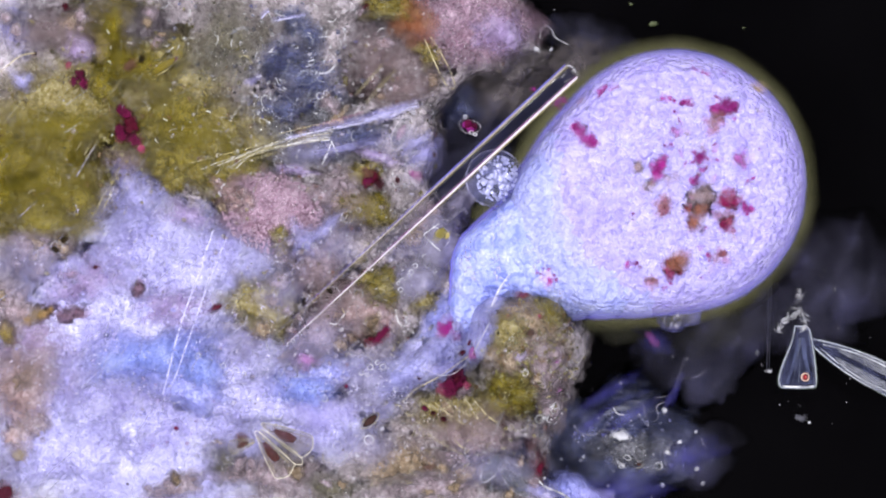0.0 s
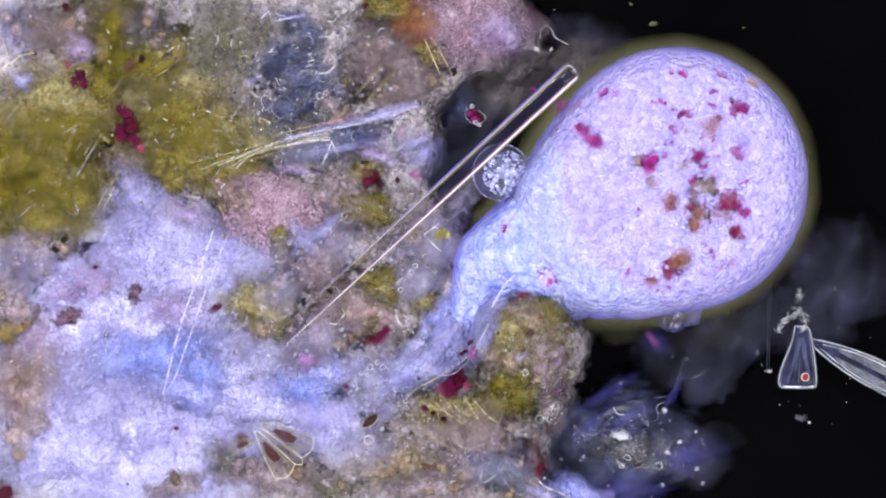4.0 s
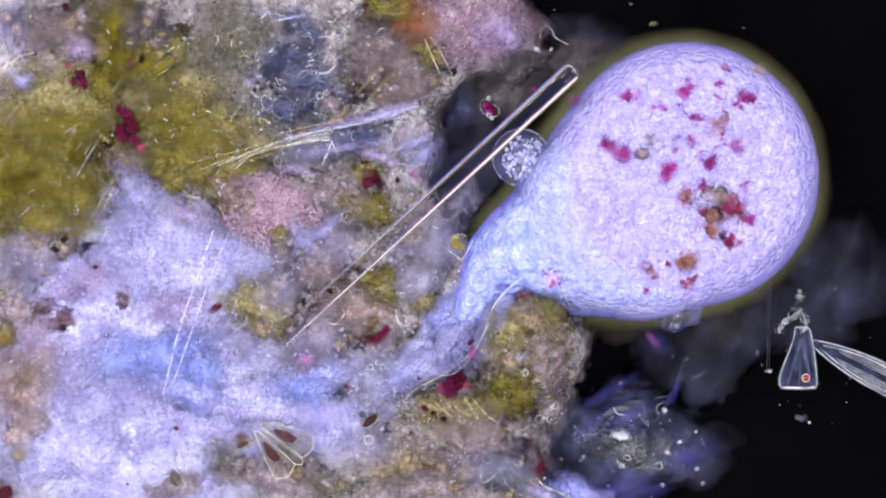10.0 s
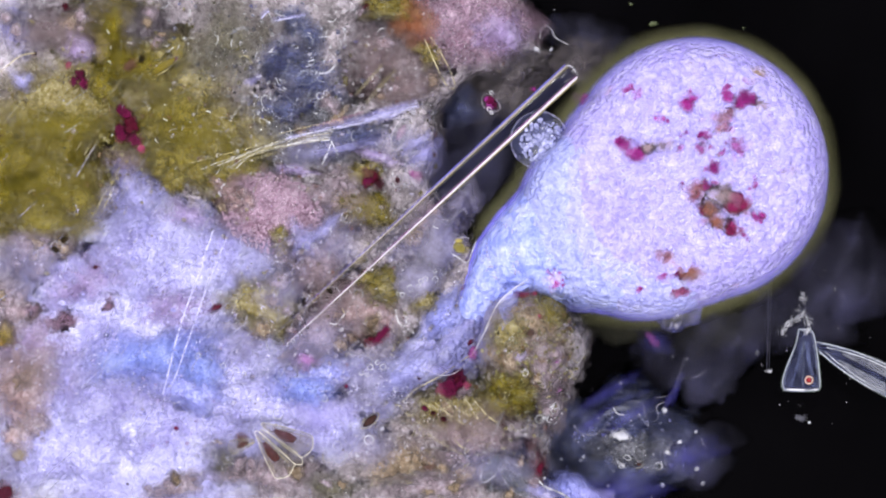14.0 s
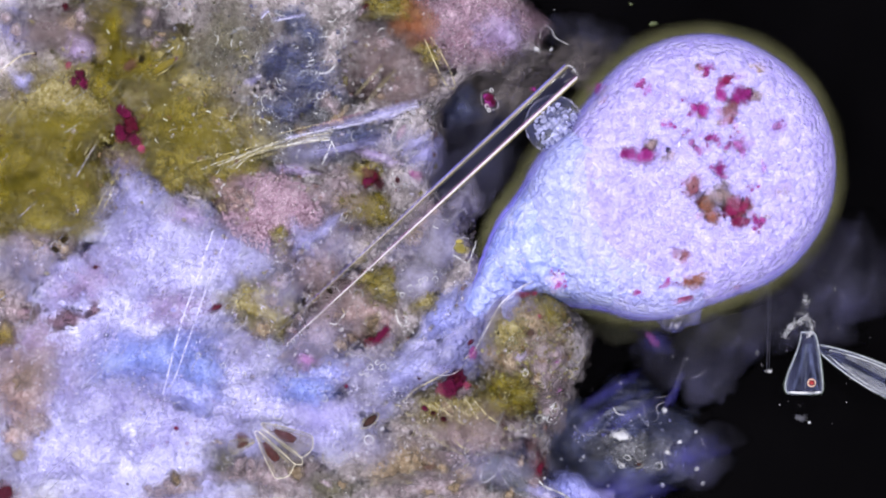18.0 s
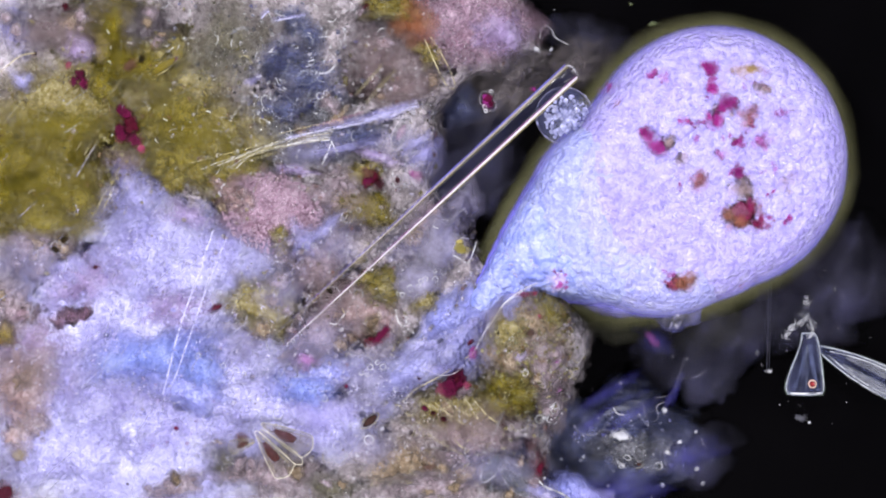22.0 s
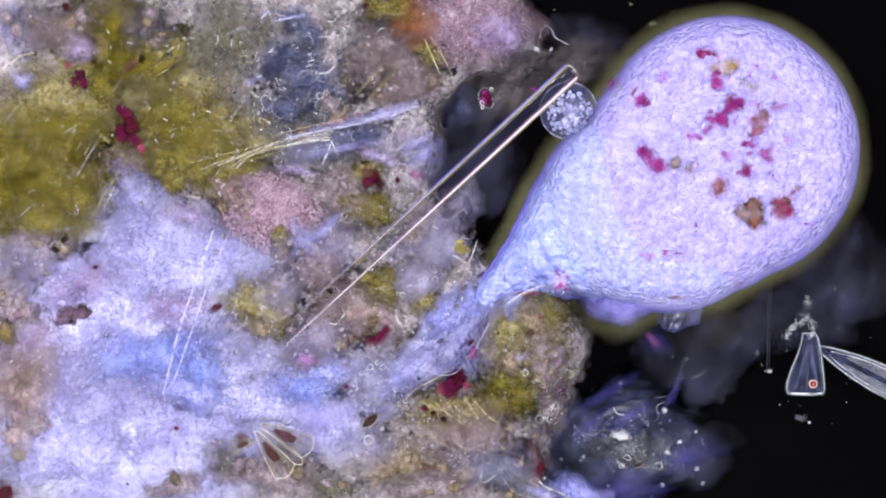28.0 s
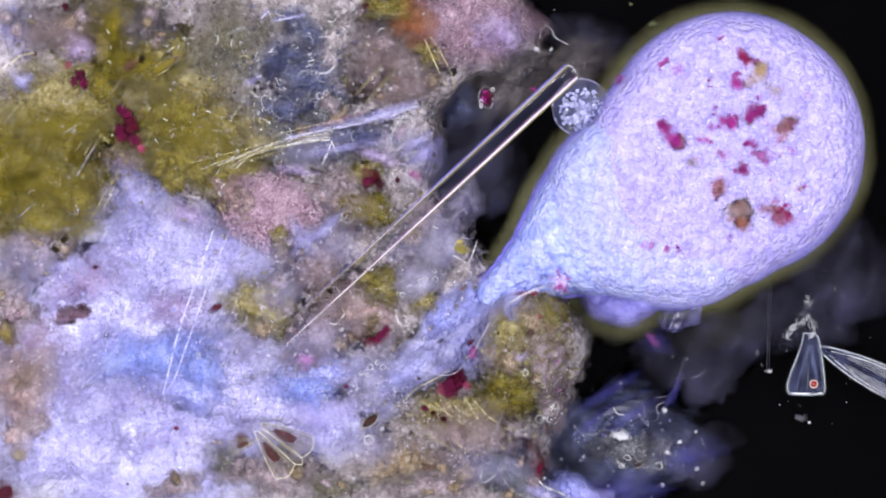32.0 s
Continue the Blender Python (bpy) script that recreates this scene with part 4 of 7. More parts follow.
HEAPS += [
    ("dark_mound", "blue-black translucent heap", "debris", 815, 190, 50, 30, 30, 0.012, DARKBLUE, 0.5),
    ("granular_mass", "pink granular mass", "egg mass", 483, 378, 95, 75, -15, 0.035, PINK, 0.35),
    ("brown_mound", "rosy brown decayed heap", "debris", 412, 345, 48, 30, -35, 0.02, ROSY_BROWN, 0.5),
    ("grey_mound", "grey heap of translucent debris", "debris", 560, 235, 110, 55, 12, 0.014, GREY, 0.6),
    ("dark_mound", "blue-black translucent heap", "debris", 630, 245, 55, 30, 10, 0.01, DARKBLUE, 0.6),
    ("slime_flake", "lavender slime flake", "slime", 690, 200, 66, 13, 20, 0.012, FLAKE_SLIME, 0.5),
    ("slime_flake", "granular lavender slime flake", "slime", 757, 275, 38, 25, 20, 0.02, FLAKE_SLIME, 0.4),
    ("algae_clump", "olive algae clump with a dark red grain", "algae", 640, 308, 46, 25, 25, 0.025, OLIVE, 0.5),
    ("algae_clump", "olive algae clump", "algae", 643, 370, 50, 35, 0, 0.03, OLIVE, 0.5),
    ("brown_mound", "mauve-brown heap of debris", "debris", 610, 345, 70, 50, -20, 0.012, MAUVE, 0.6),
    ("algae_clump", "pale olive algae tuft", "algae", 497, 430, 24, 32, 0, 0.018, OLIVE_GREY, 0.7),
    ("mauve_mound", "mauve heap of debris", "debris", 560, 460, 80, 60, 20, 0.014, MAUVE, 0.6),
    ("slime_flake", "lavender slime flake", "slime", 535, 425, 34, 38, -40, 0.016, FLAKE_SLIME, 0.6),
    ("olive_mound", "olive-brown fibrous heap", "debris", 455, 540, 62, 62, 0, 0.03, OLIVE_GREY, 0.6),
]
HEAPS += [
    ("mauve_mound", "mauve heap of debris", "debris", 560, 590, 80, 50, 40, 0.014, MAUVE, 0.6),
    ("brown_mound", "round rosy brown heap with a dark red band", "debris", 655, 555, 60, 58, 0, 0.04, ROSY_BROWN, 0.35),
    ("algae_clump", "olive-brown algae clump", "algae", 672, 505, 42, 40, 0, 0.02, OLIVE, 0.6),
    ("grey_mound", "grey heap of translucent debris", "debris", 755, 400, 55, 50, 40, 0.01, MAUVE, 0.6),
    ("olive_mound", "dull olive heap", "debris", 752, 528, 34, 26, 30, 0.014, OLIVE_GREY, 0.5),
    ("pink_flake", "pink flake of pigment", "pigment", 538, 642, 30, 26, -30, 0.008, ROSY_SLIME, 0.5),
    ("slime_flake", "thin lavender streak of slime", "slime", 605, 262, 75, 11, 12, 0.01, FLAKE_SLIME, 0.4),
    ("slime_flake", "thin lavender streak of slime", "slime", 668, 276, 52, 12, -24, 0.01, ROSY_SLIME, 0.4),
    ("slime_flake", "thin lavender streak of slime", "slime", 738, 252, 46, 13, 34, 0.01, FLAKE_SLIME, 0.4),
    ("slime_flake", "thin lavender streak of slime", "slime", 575, 405, 60, 13, 40, 0.01, FLAKE_SLIME, 0.4),
    ("slime_flake", "thin lavender streak of slime", "slime", 525, 300, 40, 12, -10, 0.01, ROSY_SLIME, 0.4),
    ("mauve_mound", "brownish mauve heap of debris", "debris", 38, 690, 62, 110, 5, 0.03, ROSY_BROWN, 0.5),
    ("mauve_mound", "mauve heap of debris", "debris", 20, 545, 48, 60, 0, 0.02, MAUVE, 0.5),
    ("mauve_mound", "mauve heap of debris", "debris", 60, 445, 70, 40, 10, 0.02, MAUVE, 0.6),
]
HEAPS += [
    ("grey_mound", "dull mauve-grey heap of debris", "debris", 315, 860, 70, 30, 20, 0.02, MAUVE, 0.6),
    ("grey_mound", "grey-green heap of debris", "debris", 400, 815, 50, 50, 20, 0.016, GREY_OLIVE, 0.6),
    ("grey_mound", "grey heap of debris below the fan", "debris", 480, 840, 80, 45, 0, 0.016, MAUVE, 0.6),
    ("brown_mound", "dark brown heap of decayed matter", "debris", 720, 822, 95, 36, 0, 0.03, BROWN, 0.6),
    ("olive_mound", "dull olive heap of debris", "debris", 590, 865, 60, 26, 0, 0.02, GREY_OLIVE, 0.6),
    ("mauve_mound", "mauve heap of debris", "debris", 770, 862, 90, 30, 0, 0.02, MAUVE, 0.6),
    ("sediment_lump", "brown granular lump of sediment", "sediment", 930, 606, 84, 100, 20, 0.145, BROWN, 0.2),
    ("grey_mound", "grey granular side of a sediment lump", "debris", 968, 660, 48, 75, 10, 0.03, MAUVE, 0.4),
    ("olive_mound", "olive patch on a sediment lump", "algae", 898, 585, 42, 36, 40, 0.02, OLIVE_GREY, 0.4),
    ("algae_clump", "yellow-olive algae cap on a sediment lump", "algae", 978, 542, 42, 28, 0, 0.024, YELLOW, 0.5),
    ("olive_mound", "yellowish fibrous heap", "debris", 815, 725, 80, 70, 10, 0.04, OLIVE_GREY, 0.5),
    ("algae_clump", "yellow-olive algae clump", "algae", 906, 700, 48, 42, -20, 0.04, YELLOW, 0.45),
    ("mauve_mound", "mauve heap of debris", "debris", 850, 800, 90, 60, 0, 0.02, MAUVE, 0.6),
    ("mauve_mound", "pale lilac cell heap", "debris", 922, 632, 15, 14, 0, 0.008, ROSY_SLIME, 0.4),
]
HEAPS += [
    ("dark_mound", "blue-black translucent debris cloud", "debris", 1100, 785, 165, 95, -12, 0.03, DARKBLUE, 0.45),
    ("blue_mound", "hazy violet-blue debris cloud", "debris", 1090, 868, 110, 34, 8, 0.016, BLUEFIBRE, 0.6),
    ("blue_mound", "hazy violet-blue debris cloud", "debris", 1215, 808, 60, 34, 15, 0.014, BLUEFIBRE, 0.6),
    ("grey_mound", "grey debris cloud with shell scraps", "debris", 1110, 795, 80, 40, 0, 0.012, GREY, 0.5),
    ("grey_mound", "blue-grey debris at the sediment's edge", "debris", 905, 840, 60, 45, -30, 0.016, GREY, 0.6),
    ("red_mound", "dark wine-red strip of debris", "debris", 953, 815, 18, 50, 15, 0.03, WINE, 0.4),
    ("violet_flake", "violet translucent flake", "debris", 972, 720, 26, 48, 10, 0.03, MAUVE, 0.4),
    ("blue_streak", "blurred violet-blue streak", "debris", 1120, 735, 70, 13, 32, 0.012, BLUEFIBRE, 0.4),
    ("blue_streak", "blurred violet-blue streak", "debris", 1050, 745, 50, 12, 40, 0.012, BLUEFIBRE, 0.4),
    ("blue_streak", "blurred violet-blue streak", "debris", 1195, 690, 40, 10, 65, 0.008, BLUEFIBRE, 0.5),
    ("blue_streak", "blurred violet-blue streak", "debris", 1075, 692, 70, 13, 32, 0.02, BLUEFIBRE, 0.3),
    ("violet_flake", "violet blurred flake under the amoeba", "debris", 1155, 598, 40, 22, -30, 0.02, BLUEFIBRE, 0.4),
    # The olive and blue haze patches are painted glow, not matter.
    ("haze_patch", "faint olive-grey film under the amoeba", "film", 1085, 582, 95, 30, -5, 0.006, OLIVE_HAZE, 0.4),
    ("haze_patch", "faint olive-grey film under the amoeba", "film", 1265, 575, 110, 48, 25, 0.006, OLIVE_HAZE, 0.5),
    ("haze_patch", "faint blue-grey film on the slide", "film", 1420, 570, 110, 60, 10, 0.005, HAZE, 0.5),
    ("haze_patch", "faint violet film round the debris cloud", "film", 1230, 800, 85, 55, 20, 0.005, HAZE, 0.5),
    ("slime_flake", "pale violet-blue slime at the sediment's lower edge", "slime", 1012, 868, 46, 26, -20, 0.024, BLUE, 0.5),
]
HEAPS += [
    ("slime_flake", "pale lavender slime at the sediment's lower edge", "slime", 955, 872, 50, 18, -10, 0.02, FLAKE_SLIME, 0.5),
    ("haze_patch", "faint blue-grey film on the slide", "film", 1480, 490, 150, 95, 0, 0.006, HAZE, 0.4),
    ("haze_patch", "faint blue-grey film on the slide", "film", 1320, 580, 125, 62, 30, 0.005, HAZE, 0.6),
    ("haze_patch", "faint blue-grey film on the slide", "film", 1220, 640, 95, 70, 20, 0.006, HAZE, 0.6),
    ("haze_patch", "faint violet film on the slide", "film", 1030, 60, 70, 45, 0, 0.006, HAZE, 0.6),
    ("haze_patch", "faint grey film behind the amoeba", "film", 1020, 110, 70, 42, 30, 0.012, DIMGREY, 0.4),
    ("haze_patch", "faint blue-grey film on the slide", "film", 1270, 680, 70, 40, 30, 0.005, HAZE, 0.6),
    ("haze_patch", "faint blue-grey film on the slide", "film", 865, 330, 70, 60, 40, 0.006, HAZE, 0.5),
]


def granule_coat(u, v, rx, ry, rot, count, seed, material, parent, lo=1.8, hi=3.2):
    """Fine round granules that coat a mass, too small to tell apart."""
    rnd = random.Random(seed)
    bm = bmesh.new()
    bmesh.ops.create_icosphere(bm, subdivisions=1, radius=1)
    unit = [w.co.copy() for w in bm.verts]
    tris = [[w.index for w in f.verts] for f in bm.faces]
    bm.free()
    c, s = math.cos(radians(rot)), math.sin(radians(rot))
    pu, pv = [], []
    for k in range(count):
        a, r = rnd.uniform(0, 6.28), math.sqrt(rnd.random()) * 0.95
        x, y = r * rx * math.cos(a), r * ry * math.sin(a)
        pu.append(u + c * x + s * y)
        pv.append(v - s * x + c * y)
    verts, faces = [], []
    for a, b, z in zip(pu, pv, surf(np.array(pu), np.array(pv))):
        o, size, n0 = at(a, b, float(z) + 0.005) - parent.location, rnd.uniform(lo, hi) / 1000, len(verts)
        verts += [o + p * size for p in unit]
        faces += [tuple(q + n0 for q in f) for f in tris]
    part("granule_coat", mesh_of("granule_coat", verts, faces), material, parent, "coat of fine granules")["kind"] = "stuff"


PINK_BEAD = plain("pink_bead", (0.44, 0.3, 0.4), 0.25, 0.8, 0.5, 0.35, 0.03, broken=0.8)
OLIVE_BEAD = plain("olive_bead", (0.3, 0.26, 0.08), 0.25, 0.8, 0.7, 0.4, 0.03, broken=0.9)
rnd = random.Random(12)
for name, label, cat, u, v, rx, ry, rot, h, mat, wild in HEAPS:
    clump = mound(name, label, cat, u, v, rx, ry, rot, h, mat, wild, 6.0 if name == "sediment_lump" else 2.0)
    if name == "granular_mass":
        granule_coat(u, v, rx, ry, rot, int(rx * ry * 0.16), int(u), PINK_BEAD, clump)
    if name == "algae_clump":
        for k in range(3 + int(max(rx, ry) / 16)):
            a, r = rnd.uniform(0, 6.28), rnd.uniform(0.2, 0.85)
            size = rnd.uniform(0.16, 0.4) * min(rx, ry)
            mound("tuft", "", "", u + r * rx * math.cos(a), v + r * ry * math.sin(a), size * rnd.uniform(1, 1.7), size, rnd.uniform(0, 180), 0.25 * size / 1000 + 0.004,
                  rnd.choice((YELLOW, OLIVE, OLIVE, OLIVE, OLIVE_GREY)), 0.5, parent=clump)
        granule_coat(u, v, rx, ry, rot, int(40 + rx * ry * 0.012), int(u) + 1, OLIVE_BEAD, clump, 1.2, 2.6)
    if name in ("sediment_lump", "brown_mound", "mauve_mound", "olive_mound", "grey_mound") and max(rx, ry) > 45:
        for k in range(5):
            a, r = rnd.uniform(0, 6.28), rnd.uniform(0.2, 0.85)
            size = rnd.uniform(0.16, 0.38) * min(rx, ry)
            mound("lobe", "", "", u + r * rx * math.cos(a), v + r * ry * math.sin(a), size * rnd.uniform(1, 1.7), size, rnd.uniform(0, 180), 0.2 * size / 1000 + 0.003,
                  rnd.choice((mat, mat, MAUVE, BROWN) if u < 1000 else (mat, GREY, DARKBLUE)), 0.5, parent=clump)

NECK_PIECES = []
for u, v, rx, ry, rot, h, mat in [(846, 528, 58, 36, 52, 0.03, BLUE), (800, 590, 76, 38, 48, 0.03, BLUE), (738, 650, 72, 32, 33, 0.02, NECK_GREY), (655, 700, 60, 30, 18, 0.014, NECK_GREY), (780, 612, 60, 24, 45, 0.014, SLIME),
                                (842, 580, 58, 40, 58, 0.016, NECK), (800, 622, 70, 46, 44, 0.016, NECK), (730, 652, 84, 40, 22, 0.014, NECK), (848, 606, 46, 20, 62, 0.02, NECK), (880, 520, 40, 24, 55, 0.012, NECK), (640, 672, 60, 30, 10, 0.01, NECK_GREY)]:
    neck_piece = mound("rear_lobe", "", "", u, v, rx, ry, rot, h, mat, 0.3, parent=A, fine=0.005)
    if u > 770:
        NECK_PIECES.append(neck_piece)

# thin sheets over the sediment: painted haze, the neck's membrane and a rust film
for label, mat, spots in (("thin hazy lavender film of mucus over debris", VEIL, [(560, 265, 90, 38, 15), (590, 440, 80, 60, 40), (555, 600, 85, 50, 30), (735, 440, 70, 55, 40), (450, 455, 80, 50, 0), (330, 420, 100, 55, 0),
                                                                                   (760, 300, 55, 40, 40), (640, 640, 80, 40, 20), (880, 830, 90, 45, 0), (420, 770, 90, 60, 10), (640, 790, 90, 45, 0), (50, 460, 90, 60, 0), 
                                                                                   (700, 250, 70, 35, 20), (190, 860, 120, 40, 0), (500, 520, 70, 45, 40)]),
                          ("smooth grey-lavender membrane beside the amoeba's neck", MEMBRANE, [(778, 440, 44, 78, -18), (735, 500, 46, 40, 0), (820, 360, 34, 44, -35)]),
                          ("thin rust-red film over decayed matter", VEIL_RUST, [(738, 40, 46, 50, 10)]),
                          ("thin hazy olive film over algae", VEIL_OLIVE, [(60, 320, 130, 95, 0), (330, 230, 120, 75, -10), (240, 110, 85, 50, 10), (640, 365, 55, 40, 0), (190, 45, 55, 60, 0), (120, 220, 110, 55, 0)]),
                          ("thin hazy mauve film over debris", VEIL_MAUVE, [(690, 110, 90, 60, 0), (720, 160, 80, 40, 15), (50, 650, 80, 110, 0), (830, 760, 110, 55, 0), (610, 540, 70, 60, 0), (560, 480, 60, 45, 30), (100, 60, 90, 50, 0)])):
    for u, v, rx, ry, rot in spots:
        mound("mucus_film", label, "slime", u, v, rx, ry, rot, 0.012, mat, 0.35, fine=0.0012, grain=14)
mound("dark_mound", "dim blue-grey translucent patch on the slide", "film", 850, 255, 95, 60, 40, 0.008, HAZE, 0.3)


# ---- builders for the small things ----
def smooth_path(points, steps=8, closed=False):
    """A smooth line through plan points."""
    q = [Vector(p) for p in points]
    n = len(q)
    out = []
    for i in range(n if closed else n - 1):
        p0, p1 = q[(i - 1) % n] if closed or i else q[0], q[i]
        p2 = q[(i + 1) % n]
        p3 = q[(i + 2) % n] if closed or i + 2 < n else q[-1]
        for k in range(steps):
            t = k / steps
            out.append(0.5 * ((2 * p1) + (p2 - p0) * t + (2 * p0 - 5 * p1 + 4 * p2 - p3) * t * t + (3 * p1 - p0 - 3 * p2 + p3) * t ** 3))
    if not closed:
        out.append(q[-1])
    return out


def tube(points, radius, sides=6, closed=False, taper=(1, 1), flat=1.0):
    """Vertices and faces of a round thread along points."""
    n = len(points)
    verts, faces = [], []
    for i, p in enumerate(points):
        a = points[(i - 1) % n] if closed or i else points[0]
        b = points[(i + 1) % n] if closed or i < n - 1 else points[-1]
        d = (b - a).normalized() if (b - a).length > 1e-9 else Vector((1, 0, 0))
        side = d.cross(Vector((0, 0, 1)))
        side = side.normalized() if side.length > 1e-6 else Vector((1, 0, 0))
        up = side.cross(d)
        f = i / max(1, n - 1)
        r = radius * (taper[0] * (1 - f) + taper[1] * f)
        for k in range(sides):
            w = 2 * math.pi * k / sides
            verts.append(p + side * (r * math.cos(w)) + up * (r * flat * math.sin(w)))
    for i in range(n if closed else n - 1):
        j = (i + 1) % n
        for k in range(sides):
            m = (k + 1) % sides
            faces.append((i * sides + k, j * sides + k, j * sides + m, i * sides + m))
    if not closed:
        faces.append(tuple(range(sides))[::-1])
        faces.append(tuple((n - 1) * sides + k for k in range(sides)))
    return verts, faces


def heights(points, lift):
    z = surf(np.array([p[0] for p in points]), np.array([p[1] for p in points]))
    return [at(p[0], p[1], float(h) + lift) for p, h in zip(points, z)]


def thread(name, label, category, points, radius, material, lift=0.004, closed=False, taper=(1, 1), parent=None, group="", steps=8):
    """A curved thread that follows the ground below it."""
    path = smooth_path([(a, b, 0) for a, b in points], steps, closed)
    world_pts = heights(path, lift + radius * 0.001)
    zs = [p.z for p in world_pts]
    for k in range(2):
        zs = [(zs[max(0, i - 1)] + zs[i] + zs[min(len(zs) - 1, i + 1)]) / 3 for i in range(len(zs))]
    for p, z in zip(world_pts, zs):
        p.z = z
    mid = sum(world_pts, Vector()) / len(world_pts)
    v, f = tube([p - mid for p in world_pts], radius * 0.0006, 6, closed, taper)
    ob = part(name, mesh_of(name, v, f), material, parent)
    ob.location = mid
    return ob if parent else tagged(ob, wordy(label), category, group)


def wisp(label, points, width, material, lift=0.006, category="fibre"):
    """A soft flat strand that thins out to both sides and both ends and follows the ground."""
    path = smooth_path([(a, b, 0) for a, b in points], 8)
    n, across = len(path), (-1, -0.66, -0.33, 0, 0.33, 0.66, 1)
    us, vs, thick = [], [], []
    for i, p in enumerate(path):
        d = path[min(i + 1, n - 1)] - path[max(i - 1, 0)]
        side = Vector((-d.y, d.x, 0)).normalized()
        end = math.sin(math.pi * (i + 0.3) / (n - 0.4)) ** 0.8
        for q in across:
            us.append(p.x + side.x * q * width / 2)
            vs.append(p.y + side.y * q * width / 2)
            thick.append((1 - q * q) ** 1.5 * end)
    z = surf(np.array(us), np.array(vs))
    rows = [sum(z[i * 7:i * 7 + 7]) / 7 for i in range(n)]
    rows = [(rows[max(0, i - 2)] + rows[max(0, i - 1)] + rows[i] + rows[min(n - 1, i + 1)] + rows[min(n - 1, i + 2)]) / 5 for i in range(n)]
    verts = [at(us[k], vs[k], rows[k // 7] + lift + 0.00035 * width * (1 - across[k % 7] ** 2)) for k in range(len(us))]
    mid = sum(verts, Vector()) / len(verts)
    faces = [(i * 7 + k, i * 7 + k + 1, i * 7 + k + 8, i * 7 + k + 7) for i in range(n - 1) for k in range(6)]
    ob = part("strand", mesh_of("strand", [w - mid for w in verts], faces, thick), material)
    ob.location = mid
    return tagged(ob, wordy(label), category)


def clot(name, label, category, u, v, size, stretch, turn, material, seed, lift=0.25, group="", count=6):
    ob = part(name, lumps(seed + 100, size / 1000, stretch, count), material)
    ob.matrix_world = Matrix.Translation(at(u, v, float(surf(u, v)) + lift * size / 1000 + 0.002)) @ pose(0, 0, 0, 0, 0, turn)
    return tagged(ob, wordy(label), category, group)


def plate(outline, z0, z1, bulge=0.0):
    """A flat body over a closed outline (metres), with a domed top."""
    n = len(outline)
    mid = sum((Vector(p) for p in outline), Vector((0, 0))) / n
    verts, faces = [], []
    for p in outline:
        verts.append((p[0], p[1], z0))
    for s, z in ((1.0, z1), (0.8, z1 + bulge * 0.6), (0.45, z1 + bulge)):
        for p in outline:
            w = mid + (Vector(p) - mid) * s
            verts.append((w.x, w.y, z))
    verts.append((mid.x, mid.y, z1 + bulge * 1.05))
    for r in range(3):
        for i in range(n):
            j = (i + 1) % n
            faces.append((r * n + i, r * n + j, (r + 1) * n + j, (r + 1) * n + i))
    for i in range(n):
        faces.append((3 * n + i, 3 * n + (i + 1) % n, 4 * n))
    faces.append(tuple(range(n))[::-1])
    return verts, faces


def wedge_outline(length, w0, w1, belly=0.0, n=17, end_bow=0.06, flare=1.0):
    """A wedge along -y from the origin with rounded corners: width w0 at the top, w1 at the foot."""
    left, foot = [], []
    corner = 0.16 * w1
    for i in range(n):
        f = i / (n - 1)
        w = w0 + (w1 - w0) * f ** flare + belly * math.sin(math.pi * f)
        left.append((-w / 2, -(length - corner) * f))
    for k in range(1, 4):
        a = k * math.pi / 8
        left.append((-w1 / 2 + corner * (1 - math.cos(a)), -length + corner * (1 - math.sin(a))))
    right = [(-x, y) for x, y in reversed(left)]
    for k in range(1, 8):
        q = k / 8
        foot.append(((w1 - 2 * corner * 0.7) * (q - 0.5), -length - end_bow * length * math.sin(math.pi * q)))
    return [Vector(p) for p in left + foot + right]


def flask_outline(length, w0, w1, n=17):
    """A flask along -y: one flank nearly straight, the other in a slack S, with a flat rounded foot."""
    left, right = [], []
    for i in range(n):
        f = i / (n - 1)
        q = min(1.0, f * 1.06)
        slack = q * q * (3 - 2 * q)
        tuck = 0.06 * w1 * max(0.0, (f - 0.88) / 0.12) ** 2
        left.append(Vector((-0.25 * w0 - (0.5 * w1 - 0.25 * w0) * slack + tuck, -length * f)))
        right.append(Vector((0.75 * w0 + (0.5 * w1 - 0.75 * w0) * f ** 0.5 - tuck, -length * f)))
    foot = [Vector((w1 * 0.9 * (k / 8 - 0.5), -length - 0.012 * length * math.sin(math.pi * k / 8))) for k in range(1, 8)]
    return left + foot + right[::-1]


def wedge_cell(name, parent, length, w0, w1, belly, deep, rib=0.0022, body=None, edge=None, end_bow=0.06, flare=1.0, glow=0.0, flask=False):
    out = flask_outline(length, w0, w1) if flask else wedge_outline(length, w0, w1, belly, end_bow=end_bow, flare=flare)
    v, f = plate(out, 0.0, deep * 0.6, deep * 0.4)
    cell = part(name, mesh_of(name, v, f, smooth=False), body or CLEAR, parent)
    v, f = tube([Vector((p.x, p.y, deep * 0.6)) for p in out], rib, 6, True)
    part("rim", mesh_of("rim", v, f), edge or SILICA, cell, "silica rim painted bright")
    # Two wider faint tubes paint the rim's soft glow and colour fringe.
    if glow:
        for q, r, m, text in ((0.93, 1.0, RIM_GLOW, "painted blue glow inside the rim"), (1.05, 0.55, FRINGE, "faint green and violet painted colour fringe")):
            v, f = tube([Vector((p.x * q, p.y * (1.0 if q < 1 else 1.012), deep * 0.4)) for p in out], glow * r, 8, True, flat=0.5)
            part("girdle" if q < 1 else "fringe", mesh_of("girdle", v, f), m, cell, text)
    return cell


